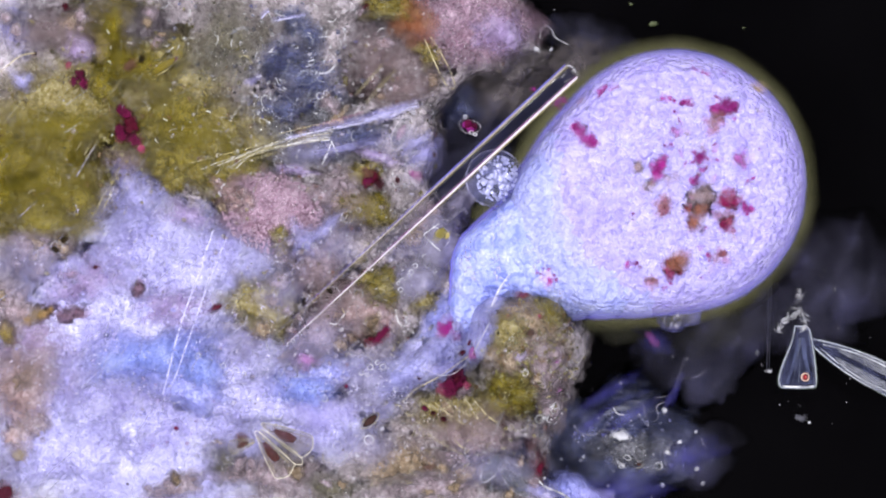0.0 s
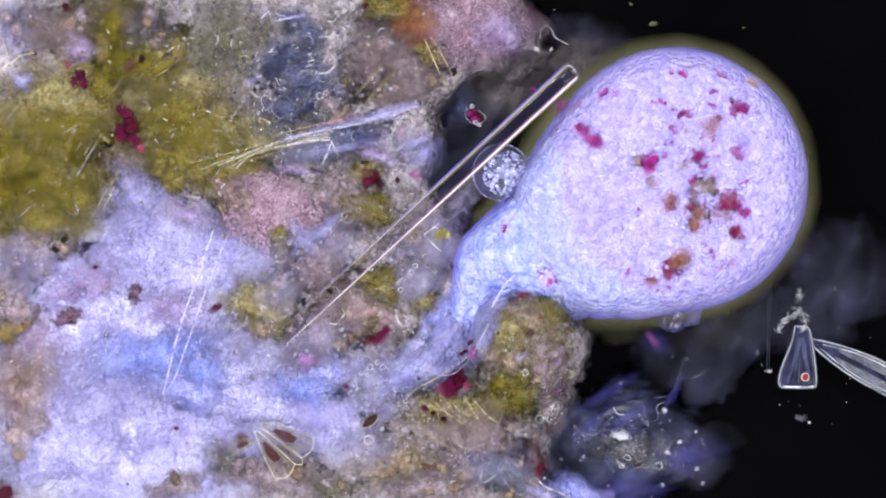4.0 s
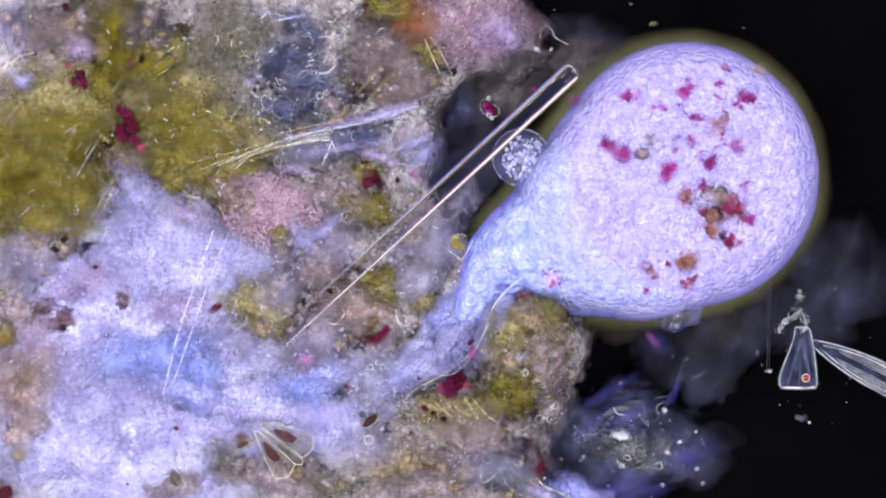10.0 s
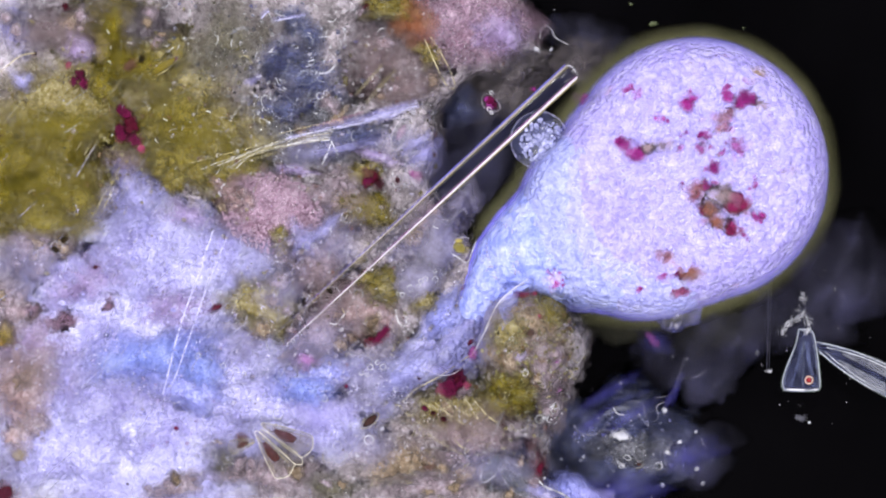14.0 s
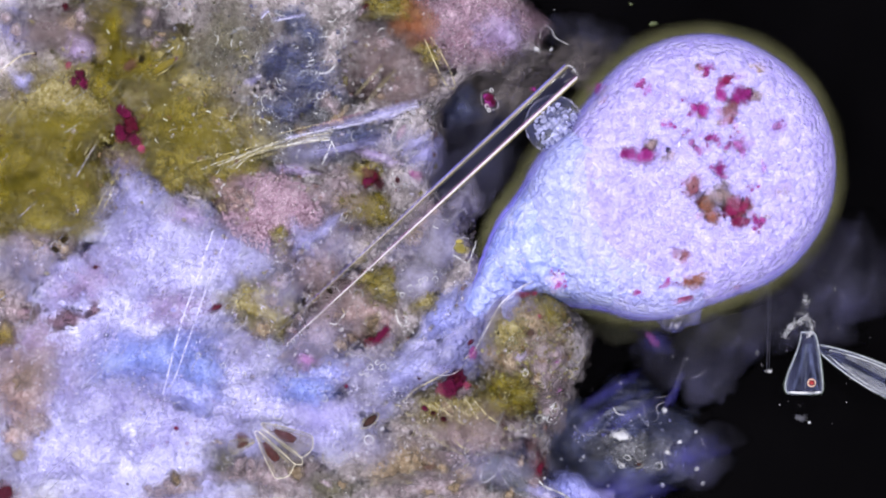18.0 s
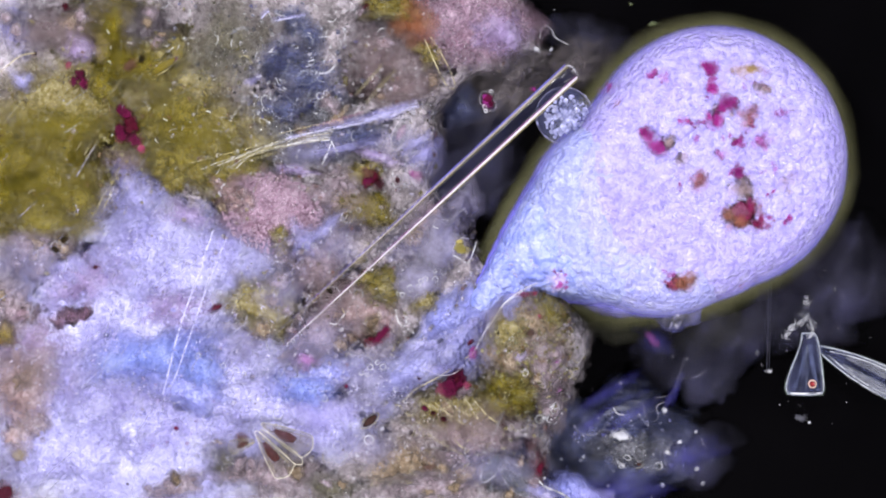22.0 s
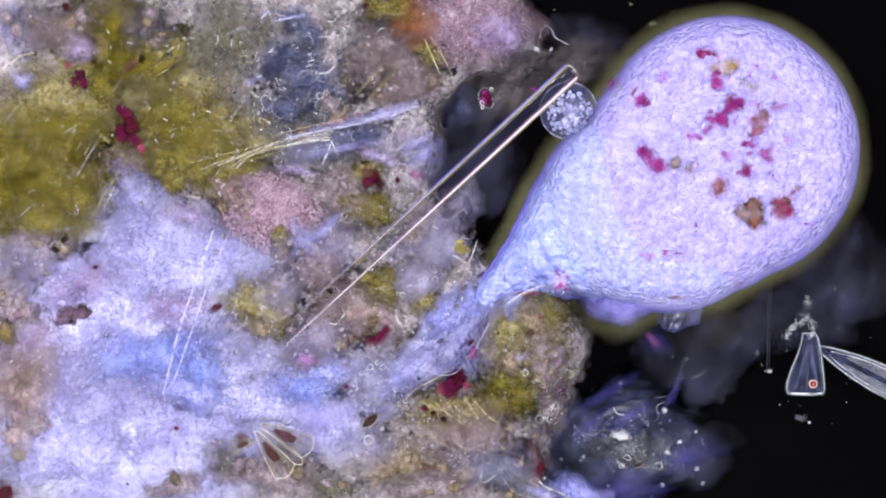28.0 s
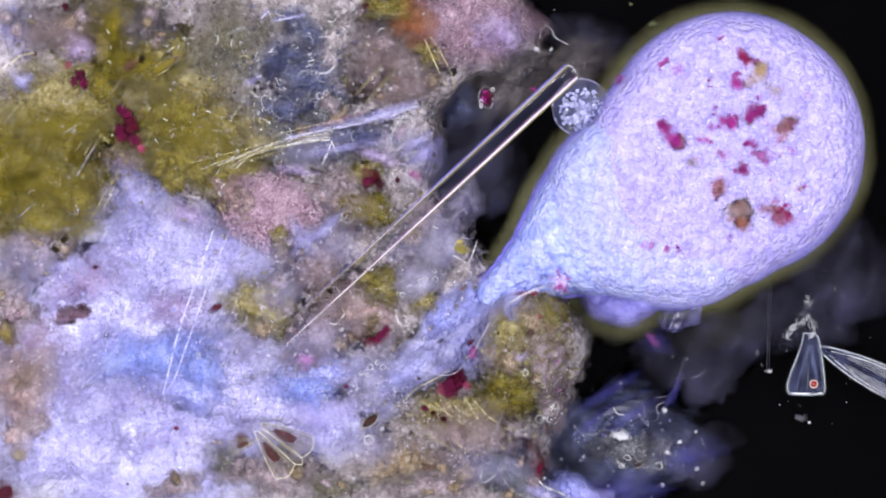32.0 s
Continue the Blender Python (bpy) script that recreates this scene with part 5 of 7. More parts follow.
# Tones of the painted rim glow and its fringe.
RIM_GLOW = plain("rim_glow_tone", (0.36, 0.4, 0.56), 0.3, 0.3, 0.22, 0.4, 0.02, broken=0.9)
FRINGE = plain("greenish_fringe", (0.24, 0.3, 0.26), 0.3, 0.3, 0.3, 0.5, 0.03, broken=0.95)
# ---- the long glassy needle ----
needle = tagged(new("glass_needle"), "long hollow glassy needle lying across the sediment", "spicule")
n0, n1 = at(1012, 127, 0.175), at(486, 612, float(surf(486, 612)) + 0.012)
along = (n1 - n0)
sidev = Vector((0, 0, 1)).cross(along).normalized()
needle.location = n0
# These tones paint refracted light, lens colour fringes and the core's darkness.
CORE_DARK = plain("dark_core_tone", (0.008, 0.008, 0.03), 0.15, 0.5, 0.5, 0.4, 0.03, soft=1.1)
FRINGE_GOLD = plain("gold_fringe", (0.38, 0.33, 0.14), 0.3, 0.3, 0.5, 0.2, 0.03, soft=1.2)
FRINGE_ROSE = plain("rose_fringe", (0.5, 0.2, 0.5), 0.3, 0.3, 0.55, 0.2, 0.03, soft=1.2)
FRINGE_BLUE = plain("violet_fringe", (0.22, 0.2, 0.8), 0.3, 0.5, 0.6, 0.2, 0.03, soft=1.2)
TAN_EDGE = plain("dim_edge_tone", (0.4, 0.35, 0.33), 0.3, 0.5, 0.85, 0.2, 0.05, soft=1.4)
WARM = plain("lit_edge_tone", (0.78, 0.76, 0.84), 0.25, 0.6, 0.9, 0.15, 0.06, soft=1.3)


def needle_side(sign, w0, w1, bow):
    return [along * (k / 24) + sidev * sign * (w0 + (w1 - w0) * k / 24) + sidev * bow * math.sin(math.pi * k / 24) for k in range(25)]


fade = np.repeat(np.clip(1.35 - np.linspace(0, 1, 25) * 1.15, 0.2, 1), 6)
# One edge is painted brighter than the other, each between two colour fringes.
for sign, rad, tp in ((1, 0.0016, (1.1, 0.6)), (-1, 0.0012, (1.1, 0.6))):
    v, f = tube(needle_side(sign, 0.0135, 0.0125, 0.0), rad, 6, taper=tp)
    part("edge", mesh_of("edge", v, f, fade), WARM if sign > 0 else TAN_EDGE, needle, "edge painted bright as refracted light")
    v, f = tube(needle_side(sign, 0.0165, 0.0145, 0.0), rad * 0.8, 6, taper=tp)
    part("fringe", mesh_of("fringe", v, f, fade * 0.8), FRINGE_GOLD if sign > 0 else FRINGE_BLUE, needle, "painted colour fringe of the lens")
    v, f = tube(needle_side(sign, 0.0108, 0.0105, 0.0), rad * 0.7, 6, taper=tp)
    part("fringe", mesh_of("fringe", v, f, fade * 0.8), FRINGE_ROSE if sign > 0 else FRINGE_GOLD, needle, "painted colour fringe of the lens")
v, f = tube([along * (k / 24) + Vector((0, 0, -0.003)) for k in range(25)], 0.013, 10, taper=(1, 0.9), flat=0.35)
part("hollow", mesh_of("hollow", v, f, np.repeat(np.clip(1.1 - np.linspace(0, 1, 25) * 1.1, 0.1, 1), 10)), CORE_DARK, needle, "see-through core painted dark")
v, f = tube([sidev * (0.0135 * math.cos(w)) - along.normalized() * 0.006 * math.sin(w) for w in np.linspace(0, math.pi, 9)], 0.0016, 6)
part("tip", mesh_of("tip", v, f), SILICA_DIM, needle)

# ---- the clear cell that rolls along the amoeba's flank ----
ball = tagged(new("round_cell"), "clear round cell packed with pale granules", "cell")
bm = bmesh.new()
bmesh.ops.create_icosphere(bm, subdivisions=4, radius=0.05)
me = bpy.data.meshes.new("skin")
bm.to_mesh(me)
bm.free()
me.polygons.foreach_set("use_smooth", [True] * len(me.polygons))
part("skin", me, SKIN, ball, "clear bluish skin")
v, f = tube([Vector((0.0495 * math.cos(w), 0.0495 * math.sin(w), 0)) for w in np.linspace(0, 6.2832, 60, endpoint=False)], 0.0015, 6, True)
part("rim", mesh_of("rim", v, f), SILICA_BLUE, ball, "thin rim painted bright")
bm = bmesh.new()
bmesh.ops.create_icosphere(bm, subdivisions=2, radius=1)
grain_mesh = bpy.data.meshes.new("granule")
bm.to_mesh(grain_mesh)
bm.free()
grain_mesh.polygons.foreach_set("use_smooth", [True] * len(grain_mesh.polygons))
grain_mesh.materials.append(plain("pale_granule", (0.62, 0.63, 0.93), 0.1, 1.0, 0.72, 0.35, 0.02))
rnd = random.Random(4)
part("core", lumps(611, 0.036, 1.0, 6, 0.6), plain("pale_core", (0.5, 0.52, 0.9), 0.3, 0.5, 0.75, 0.3, 0.01, soft=1.5), ball, "pale bluish core").location = (0.006, 0, 0)
for k in range(190):
    a, d = rnd.uniform(0, 6.28), 0.04 * math.sqrt(rnd.random())
    o = part("granule", grain_mesh, None, ball)
    s = rnd.choice((0.0018, 0.0022, 0.0026, 0.003, 0.0036, 0.0046))
    o.matrix_local = Matrix.Translation((0.005 + 0.9 * d * math.cos(a), d * math.sin(a), 0.7 * math.sqrt(max(0, 0.0018 - d * d)) + rnd.uniform(-0.004, 0.004))) @ Matrix.Diagonal((s, s, s, 1))
BALL = [(0, 875, 316), (3.5, 885, 307), (6, 897, 300), (9, 914, 286), (13, 948, 255), (17, 972, 228), (19, 988, 213), (23, 1000, 204), (28, 1006, 196), (32, 1028, 190)]

FAINT_RIM = plain("faint_cell_rim", (0.6, 0.55, 0.62), 0.25, 0.6, 0.6, 0.3, 0.008, broken=0.95)
# the small red cell that drifts in the gap
cell = tagged(new("red_cell"), "small oval cell with magenta pigment and a clear skin", "cell")
for k, (x, y, r, m) in enumerate(((-0.004, 0.001, 0.0125, CLOT), (0.007, 0.003, 0.011, CLOT), (0.001, -0.005, 0.011, MAGENTA), (-0.009, -0.002, 0.008, MAGENTA))):
    part("pigment", lumps(301 + k, r, 1.15, 4, 0.5), m, cell, "magenta pigment").location = (x, y, 0.001 * k)
rim = [(w, 1 + 0.1 * math.sin(2 * w + 1) + 0.07 * math.sin(3 * w)) for w in np.linspace(0, 6.2832, 40, endpoint=False)]
v, f = tube([Vector((0.0175 * k * math.cos(w), 0.013 * k * math.sin(w), 0.002)) for w, k in rim], 0.0006, 6, True)
part("rim", mesh_of("rim", v, f), FAINT_RIM, cell, "thin broken rim")
for k, (x, y, r) in enumerate(((-0.012, 0.0135, 0.0036), (0.007, -0.009, 0.0042), (0.014, -0.01, 0.003))):
    v, f = tube([Vector((x + r * math.cos(w), y + 0.7 * r * math.sin(w), 0.006)) for w in np.linspace(0, 6.2832, 14, endpoint=False)], 0.0009, 6, True)
    part("droplet", mesh_of("droplet", v, f), SILICA, cell, "bright clear droplet")
CELL = [(0, 831, 224), (6, 848, 200), (9, 863, 195), (13, 868, 185), (19, 865, 178), (23, 862, 180), (28, 860, 174), (32, 860, 173)]

# ---- wedge-shaped diatoms ----
OCTA = plain("teal_silica", (0.66, 0.68, 0.72), 0.2, 0.6, 0.85, 0.4, 0.02, broken=0.85)
PLASMA = plain("faint_plasma", (0.12, 0.14, 0.19), 0.3, 0.8, 0.22, 0.6, 0.02, broken=0.9)
VIOLET_PLASMA = plain("violet_plasma", (0.09, 0.1, 0.2), 0.4, 0.0, 0.3, 0.6, 0.02, broken=0.95)
BLUE_STRIPE = plain("blue_stripe", (0.3, 0.36, 0.68), 0.3, 0.3, 0.14, 0.5, 0.012, broken=0.95)
DOTTED = plain("dotted_silica", (0.3, 0.31, 0.36), 0.3, 0.5, 0.34, 0.5, 0.005, broken=0.7)
pair = tagged(new("wedge_diatom_pair"), "two clear wedge-shaped diatoms joined at their stalk tips", "diatom")
pair.location = at(1411, 600, 0.012)
one = wedge_cell("upright_cell", pair, 0.107, 0.022, 0.068, 0.005, 0.02, 0.0006, VIOLET_PLASMA, OCTA, 0.01, 0.75, 0.0026, flask=True)
one.location = (0, 0.022, 0)
# The stripes paint refraction lines inside the cell.
for x0, x1, r in ((0.001, -0.02, 0.0032), (0.004, 0.001, 0.0018), (0.008, 0.022, 0.0042), (0.003, -0.01, 0.0016)):
    v, f = tube([Vector((x0 + (x1 - x0) * (k / 8) ** 1.4, -0.02 - 0.08 * k / 8, 0.021)) for k in range(9)], r, 5, flat=0.3)
    part("stripe", mesh_of("stripe", v, f), BLUE_STRIPE if r > 0.002 else PLASMA, one)
# A whiter tube paints the stronger glow along the foot.
v, f = tube([Vector((0.056 * (k / 12 - 0.5), -0.1055 - 0.001 * math.sin(math.pi * k / 12), 0.0155)) for k in range(13)], 0.0017, 6, flat=0.6)
part("foot_edge", mesh_of("foot_edge", v, f), SILICA, one, "foot edge painted brighter white")
two = wedge_cell("slanting_cell", pair, 0.175, 0.008, 0.05, 0.012, 0.02, 0.0007, VIOLET_PLASMA, OCTA, 0.2, 0.8, 0.003)
two.matrix_local = pose(0.024, -0.004, 0, 0, 0, 63)
for q in (-1, 1):
    inner = [Vector((q * (0.0045 + (0.002 + 0.006 * f + 0.006 * math.sin(math.pi * f)) * (1 + e)), -0.05 - 0.112 * f)) for e, fs in ((-1, np.linspace(0, 1, 10)), (1, np.linspace(1, 0, 10))) for f in fs]
    v, f = plate(inner, 0.02, 0.0212, 0.0006)
    part("inner_plate", mesh_of("inner_plate", v, f), DOTTED, two, "grey dotted silica plate")
    v, f = tube([Vector((q * (0.004 + 0.014 * (k / 10) + 0.007 * math.sin(math.pi * k / 10)), -0.02 - 0.145 * k / 10, 0.021)) for k in range(11)], 0.001, 5)
    part("inner_rim", mesh_of("inner_rim", v, f), OCTA, two, "second silica rim")
drop = part("oil_drop", grain_mesh.copy(), None, pair, "red droplet")
drop.data.materials.clear()
drop.data.materials.append(plain("red_oil", (0.3, 0.012, 0.015), 0.15, 0.9))
drop.matrix_local = Matrix.Translation((0.012, -0.067, 0.024)) @ Matrix.Diagonal((0.0046, 0.0046, 0.004, 1))
v, f = tube([Vector((0.012 + 0.0066 * math.cos(w), -0.067 + 0.0066 * math.sin(w), 0.024)) for w in np.linspace(0, 6.2832, 20, endpoint=False)], 0.0009, 6, True)
part("drop_rim", mesh_of("drop_rim", v, f), plain("peach_rim", (0.85, 0.55, 0.4), 0.2, 0.8), pair, "peach-coloured rim")


def ragged_head():
    """A tuft of torn fibres in an arch over the stalk."""
    rnd = random.Random(31)
    arch = smooth_path([(-0.036, 0.012, 0), (-0.026, 0.027, 0), (-0.01, 0.04, 0), (0.005, 0.047, 0), (0.012, 0.03, 0), (0.01, 0.02, 0)], 12)
    tip = smooth_path([(0.002, 0.046, 0), (-0.004, 0.058, 0), (0.004, 0.07, 0), (0.003, 0.082, 0)], 8)
    verts, faces = [], []
    for k in range(150):
        way = arch if k < 115 else tip
        i = rnd.randrange(len(way) - 1)
        d = way[i + 1] - way[i]
        o = way[i] + Vector((rnd.gauss(0, 0.0022), rnd.gauss(0, 0.0022), 0.012 + rnd.uniform(-0.004, 0.006)))
        a, n, bend, step = math.atan2(d.y, d.x) + rnd.gauss(0, 0.35 if k < 115 else 0.9), 6, rnd.uniform(-1.2, 1.2), rnd.uniform(0.001, 0.0024)
        path = []
        for j in range(n):
            path.append(o.copy())
            o = o + Vector((math.cos(a), math.sin(a), 0)) * step
            a += bend / n
        v, f = tube(path, rnd.uniform(0.00025, 0.0006), 5)
        faces += [tuple(q + len(verts) for q in w) for w in f]
        verts += v
    part("ragged_head", mesh_of("ragged_head", verts, faces), SILICA, pair, "ragged bright tuft on the stalk")["kind"] = "stuff"


ragged_head()
PAIR = [(0, 0, 0), (9, 0.5, 1), (13, 5, 4), (19, 12, 11), (23, 13, 12), (28, 14, 12), (32, 15, 12)]

FANBODY = plain("brownish_plasma", (0.16, 0.14, 0.12), 0.3, 0.3, 0.24, 0.5, 0.02, broken=0.6)
FAN_RIM = plain("cream_silica", (0.85, 0.8, 0.66), 0.25, 0.7, 0.7, 0.3, 0.02, broken=0.6)
FAN_RED = plain("red_brown_pigment", (0.06, 0.012, 0.012), 0.5, 0.1, 0.7, 0.5, 0.01, broken=0.5)
fan = tagged(new("diatom_fan"), "fan of clear wedge-shaped diatoms with red-brown pigment", "diatom")
fan.location = at(455, 750, float(surf(475, 790)) + 0.02)
for ang, length, w1, x, y, pig in ((36, 0.09, 0.041, -0.002, -0.013, 1), (51, 0.088, 0.016, 0.006, -0.011, 0), (63, 0.092, 0.044, 0.008, 0.0, 1), (-74, 0.044, 0.024, -0.004, -0.03, 1)):
    c = wedge_cell("cell", fan, length, 0.005, w1, 0.004, 0.012, 0.00065, FANBODY, FAN_RIM if length > 0.05 else GOLD_DIM, 0.07)
    c.matrix_local = pose(x, y, 0.004 * pig, 0, 0, ang)
    if pig:
        v, f = plate([Vector(p) for p in ((-0.003, -0.25 * length), (0.004, -0.28 * length), (0.2 * w1, -0.56 * length), (0.16 * w1, -0.72 * length), (-0.1 * w1, -0.7 * length), (-0.2 * w1, -0.54 * length))], 0.012, 0.015, 0.004)
        part("pigment", mesh_of("pigment", v, f), FAN_RED, c, "red-brown pigment")
    for q in (-1, 1):
        v, f = tube([Vector((q * (0.0012 + (0.36 * w1 - 0.0012) * k / 8), -length * (0.06 + 0.82 * k / 8), 0.013)) for k in range(9)], 0.0007, 5)
        part("rib", mesh_of("rib", v, f), GOLD_DIM, c, "inner golden line")

# ---- boat-shaped diatoms ----


def boat(u, v, length, width, turn, edge, pigment, label, pig_size=0.5, body=None):
    o = tagged(new("boat_diatom"), label, "diatom", "boat-shaped diatoms")
    o.matrix_world = Matrix.Translation(at(u, v, float(surf(u, v)) + 0.006)) @ pose(0, 0, 0, 0, 0, turn)
    out = []
    for k in range(32):
        w = 2 * math.pi * k / 32
        out.append(Vector((length / 2000 * math.cos(w), width / 2000 * math.sin(w) * (0.55 + 0.45 * abs(math.sin(w))))))
    vv, ff = plate(out, -0.004, 0.003, 0.004)
    part("valve", mesh_of("valve", vv, ff), body or PLASMA, o, "clear valve")
    vv, ff = tube([Vector((p.x, p.y, 0.004)) for p in out], 0.00065, 6, True)
    part("rim", mesh_of("rim", vv, ff), edge, o, "bright rim")
    if pigment:
        bmv, bmf = plate([p * pig_size for p in out], 0.004, 0.008, 0.004)
        part("pigment", mesh_of("pigment", bmv, bmf, [1.0] * len(bmv)), pigment, o)
    return o


boat(289, 118, 66, 17, 33, SILICA_GOLD, YELLOW_STAIN, "golden boat-shaped diatom on olive algae", 0.8)
boat(868, 830, 56, 24, 58, SILICA_DIM, None, "empty oval diatom shell with a bright rim")
boat(912, 855, 66, 26, -45, SILICA_DIM, None, "empty teal-rimmed oval diatom shell")
boat(710, 235, 64, 26, 63, SILICA_DIM, ROSY_BALL, "clear oval shell with reddish filling", 0.5)
boat(655, 745, 40, 16, 40, SILICA_GOLD, STAIN, "small oval diatom with dark brown pigment", 0.8)
boat(1110, 810, 14, 8, -20, SILICA, None, "small bright oval shell")
boat(1130, 822, 17, 13, 20, SILICA_GOLD, STAIN, "small oval shell with brown filling", 0.5)
boat(1165, 825, 15, 12, 0, SILICA, None, "small bright oval shell")

# ---- pigment clots ----
CLOTS = [
    (249, 104, 11, 1.0, 0, BLACKISH, "black-brown round grain"),
    (228, 116, 15, 1.2, 20, STAIN, "brown pigment clot"),
    (310, 106, 6, 1.4, 30, CLOT, "small red grain in a diatom's tip"),
    (30, 322, 24, 1.7, 20, DARK_OLIVE, "dark patch in olive algae"),
    (58, 310, 18, 1.3, 30, DARK_OLIVE, "dark patch in olive algae"),
    (112, 422, 9, 1.3, -30, BLACKISH, "small black-brown grain"),
    (98, 441, 8, 1.4, -30, BLACKISH, "small black-brown grain"),
    (703, 320, 9, 1.0, 0, DARKRED, "dark purple round grain"),
    (732, 309, 12, 1.3, -50, MAGENTA, "magenta pigment clot"),
    (680, 588, 14, 2.2, 40, CLOT, "dark wine-red band"),
]
CLOTS += [
    (658, 600, 10, 2.0, 5, DARKRED, "dark wine-red band"),
    (742, 668, 6, 1.2, 0, DARKRED, "small dark red grain"),
    (613, 684, 8, 1.0, 70, CLOT, "small magenta grain"),
    (766, 731, 8, 1.0, 0, DARKRED, "small magenta grain"),
    (752, 722, 9, 1.0, 60, CLOT, "small magenta grain"),
    (784, 743, 8, 1.3, 0, DARKRED, "small dark red grain"),
    (890, 752, 4, 1, 0, DARKRED, "small dark red grain"),
    (881, 590, 5, 1, 0, BLACKISH, "small dark brown grain"),
    (838, 624, 14, 1.1, 0, MAGENTA, "rosy pigment clot"),
    (822, 622, 9, 1.4, 40, DARKRED, "wine-red pigment clot"),
    (832, 606, 7, 1.2, 50, DARKRED, "wine-red pigment clot"),
    (931, 506, 15, 1.1, 70, STAIN, "brown clot at the top of a sediment lump"),
    (927, 523, 14, 1.4, 10, ROSE, "rose-red clot at the top of a sediment lump"),
    (946, 520, 9, 1.2, 0, ROSE, "rose-red clot"),
]
CLOTS += [
    (1150, 597, 11, 1.7, -48, PALE_MAGENTA, "blurred magenta flake under the amoeba"),
    (955, 560, 6, 1.3, 0, ROSE, "small rose-red grain"),
    (900, 560, 5, 1.3, 0, CRIMSON, "small dark red grain"),
    (985, 640, 9, 1.2, 0, PALE_MAGENTA, "pale magenta clot"),
    (990, 690, 8, 1.3, 30, PALE_MAGENTA, "pale magenta clot"),
    (940, 590, 14, 1.1, 0, STAIN, "brown clot"),
    (545, 638, 15, 1.4, -40, PALE_MAGENTA, "magenta stain on a pink flake"),
    (585, 517, 7, 1.0, 30, BLACKISH, "dark grain under the needle"),
    (636, 462, 13, 1.6, 40, YELLOW_STAIN, "ochre clot under the needle"),
    (420, 287, 6, 1, 0, DARKRED, "small dark red grain"),
    (172, 473, 7, 1.2, 0, DARKRED, "small wine-red grain"),
    (226, 857, 4, 1, 0, DARKRED, "small dark purple grain"),
    (10, 872, 24, 1.1, 0, DARKRED, "dark red-brown round clot"),
    (310, 757, 5, 1.6, -20, CLOT, "small purple grain"),
    (430, 775, 16, 1.4, 0, STAIN, "brown clot beside the fan"),
    (955, 830, 12, 1.6, 80, DARKRED, "wine-red clot"),
]
CLOTS += [
    (380, 545, 9, 2.2, 25, DARKRED, "dull red splinter"),
    (650, 12, 9, 1.2, 0, DARKRED, "dark red clot"),
    (115, 12, 8, 1.3, 0, DARKRED, "dull red clot"),
    (62, 95, 5, 1.2, 0, DARKRED, "small red-brown grain"),
    (760, 826, 10, 1.6, 15, STAIN, "rust-brown clot"),
    (8, 592, 24, 1.0, 0, YELLOW_STAIN, "yellow-ochre clot"),
    (181, 150, 26, 1.4, 80, YELLOW_STAIN, "smooth bright yellow algae cell"),
    (58, 196, 13, 1.3, 40, YELLOW_STAIN, "yellow algae cell"),
    (35, 805, 20, 1.2, 0, YELLOW_STAIN, "yellow-ochre clot"),
    (40, 555, 16, 1.6, 0, TAN_BALL, "dull brown clot"),
]
for i, (u, v, size, st, turn, mat, label) in enumerate(CLOTS):
    clot("pigment_clot", label, "pigment", u, v, size, st, turn, mat, i)


def berry(label, seed, balls):
    """A cluster of round pigment balls grown together: material, place and radius of each."""
    u0, v0 = balls[0][1], balls[0][2]
    o = tagged(new("pigment_cluster"), label, "pigment", "clusters of pigment balls")
    o.location = at(u0, v0, float(surf(u0, v0)) + 0.004)
    for k, (mat, u, v, r) in enumerate(balls):
        ob = part("pigment_ball", lumps(seed + k, r * 0.0021, 1.0, 0, 0.5), mat, o)
        ob.location = ((u - u0) / 1000, (v0 - v) / 1000, 0.002 * k)


berry("cluster of magenta pigment balls beside yellow algae", 820, [(CLOT, 142, 134, 10), (CLOT, 148, 148, 9), (CLOT, 159, 155, 9), (CLOT, 131, 145, 7), (ROSE, 122, 116, 6)])
berry("cluster of dark red and magenta pigment balls on olive algae", 830, [(DARKRED, 231, 221, 15), (CLOT, 218, 195, 11), (CLOT, 225, 203, 8), (CLOT, 216, 242, 11), (CLOT, 240, 248, 11), (CLOT, 212, 230, 9), (ROSE, 250, 262, 8)])
berry("large blood-red cluster of pigment balls", 840, [(CLOT, 804, 684, 17), (CLOT, 812, 668, 13), (CRIMSON, 794, 694, 13), (DARKRED, 810, 677, 10), (CRIMSON, 783, 687, 11), (ROSE, 826, 682, 7), (CLOT, 796, 682, 10)])
berry("dark wine-red pigment cluster in olive algae", 850, [(DARKRED, 662, 316, 13), (STAIN, 650, 306, 12), (DARKRED, 672, 326, 9), (CLOT, 650, 322, 8)])

# soft strands and wisps
WISP_WHITE = plain("white_wisp", (0.75, 0.73, 0.88), 0.4, 0.2, 0.5, 0.4, 0.011, soft=1.15)
WISP_LILAC = plain("lilac_wisp", (0.46, 0.42, 0.88), 0.4, 0.2, 0.22, 0.4, 0.011, soft=1.15)
WISP_GREY = plain("grey_wisp", (0.3, 0.31, 0.37), 0.4, 0.2, 0.36, 0.4, 0.011, soft=1.15)
WISP_BLUE = plain("blue_wisp", (0.06, 0.06, 0.3), 0.5, 0.05, 0.16, 0.4, 0.014, soft=1.0)
WISP_NAVY = plain("navy_wisp", (0.012, 0.014, 0.055), 0.4, 0.2, 0.42, 0.4, 0.011, soft=1.15)
WISP_GOLD = plain("gold_wisp", (0.33, 0.29, 0.15), 0.4, 0.2, 0.34, 0.4, 0.011, soft=1.15)
WISP_ROSE = plain("rose_wisp", (0.36, 0.17, 0.27), 0.4, 0.2, 0.28, 0.4, 0.011, soft=1.15)
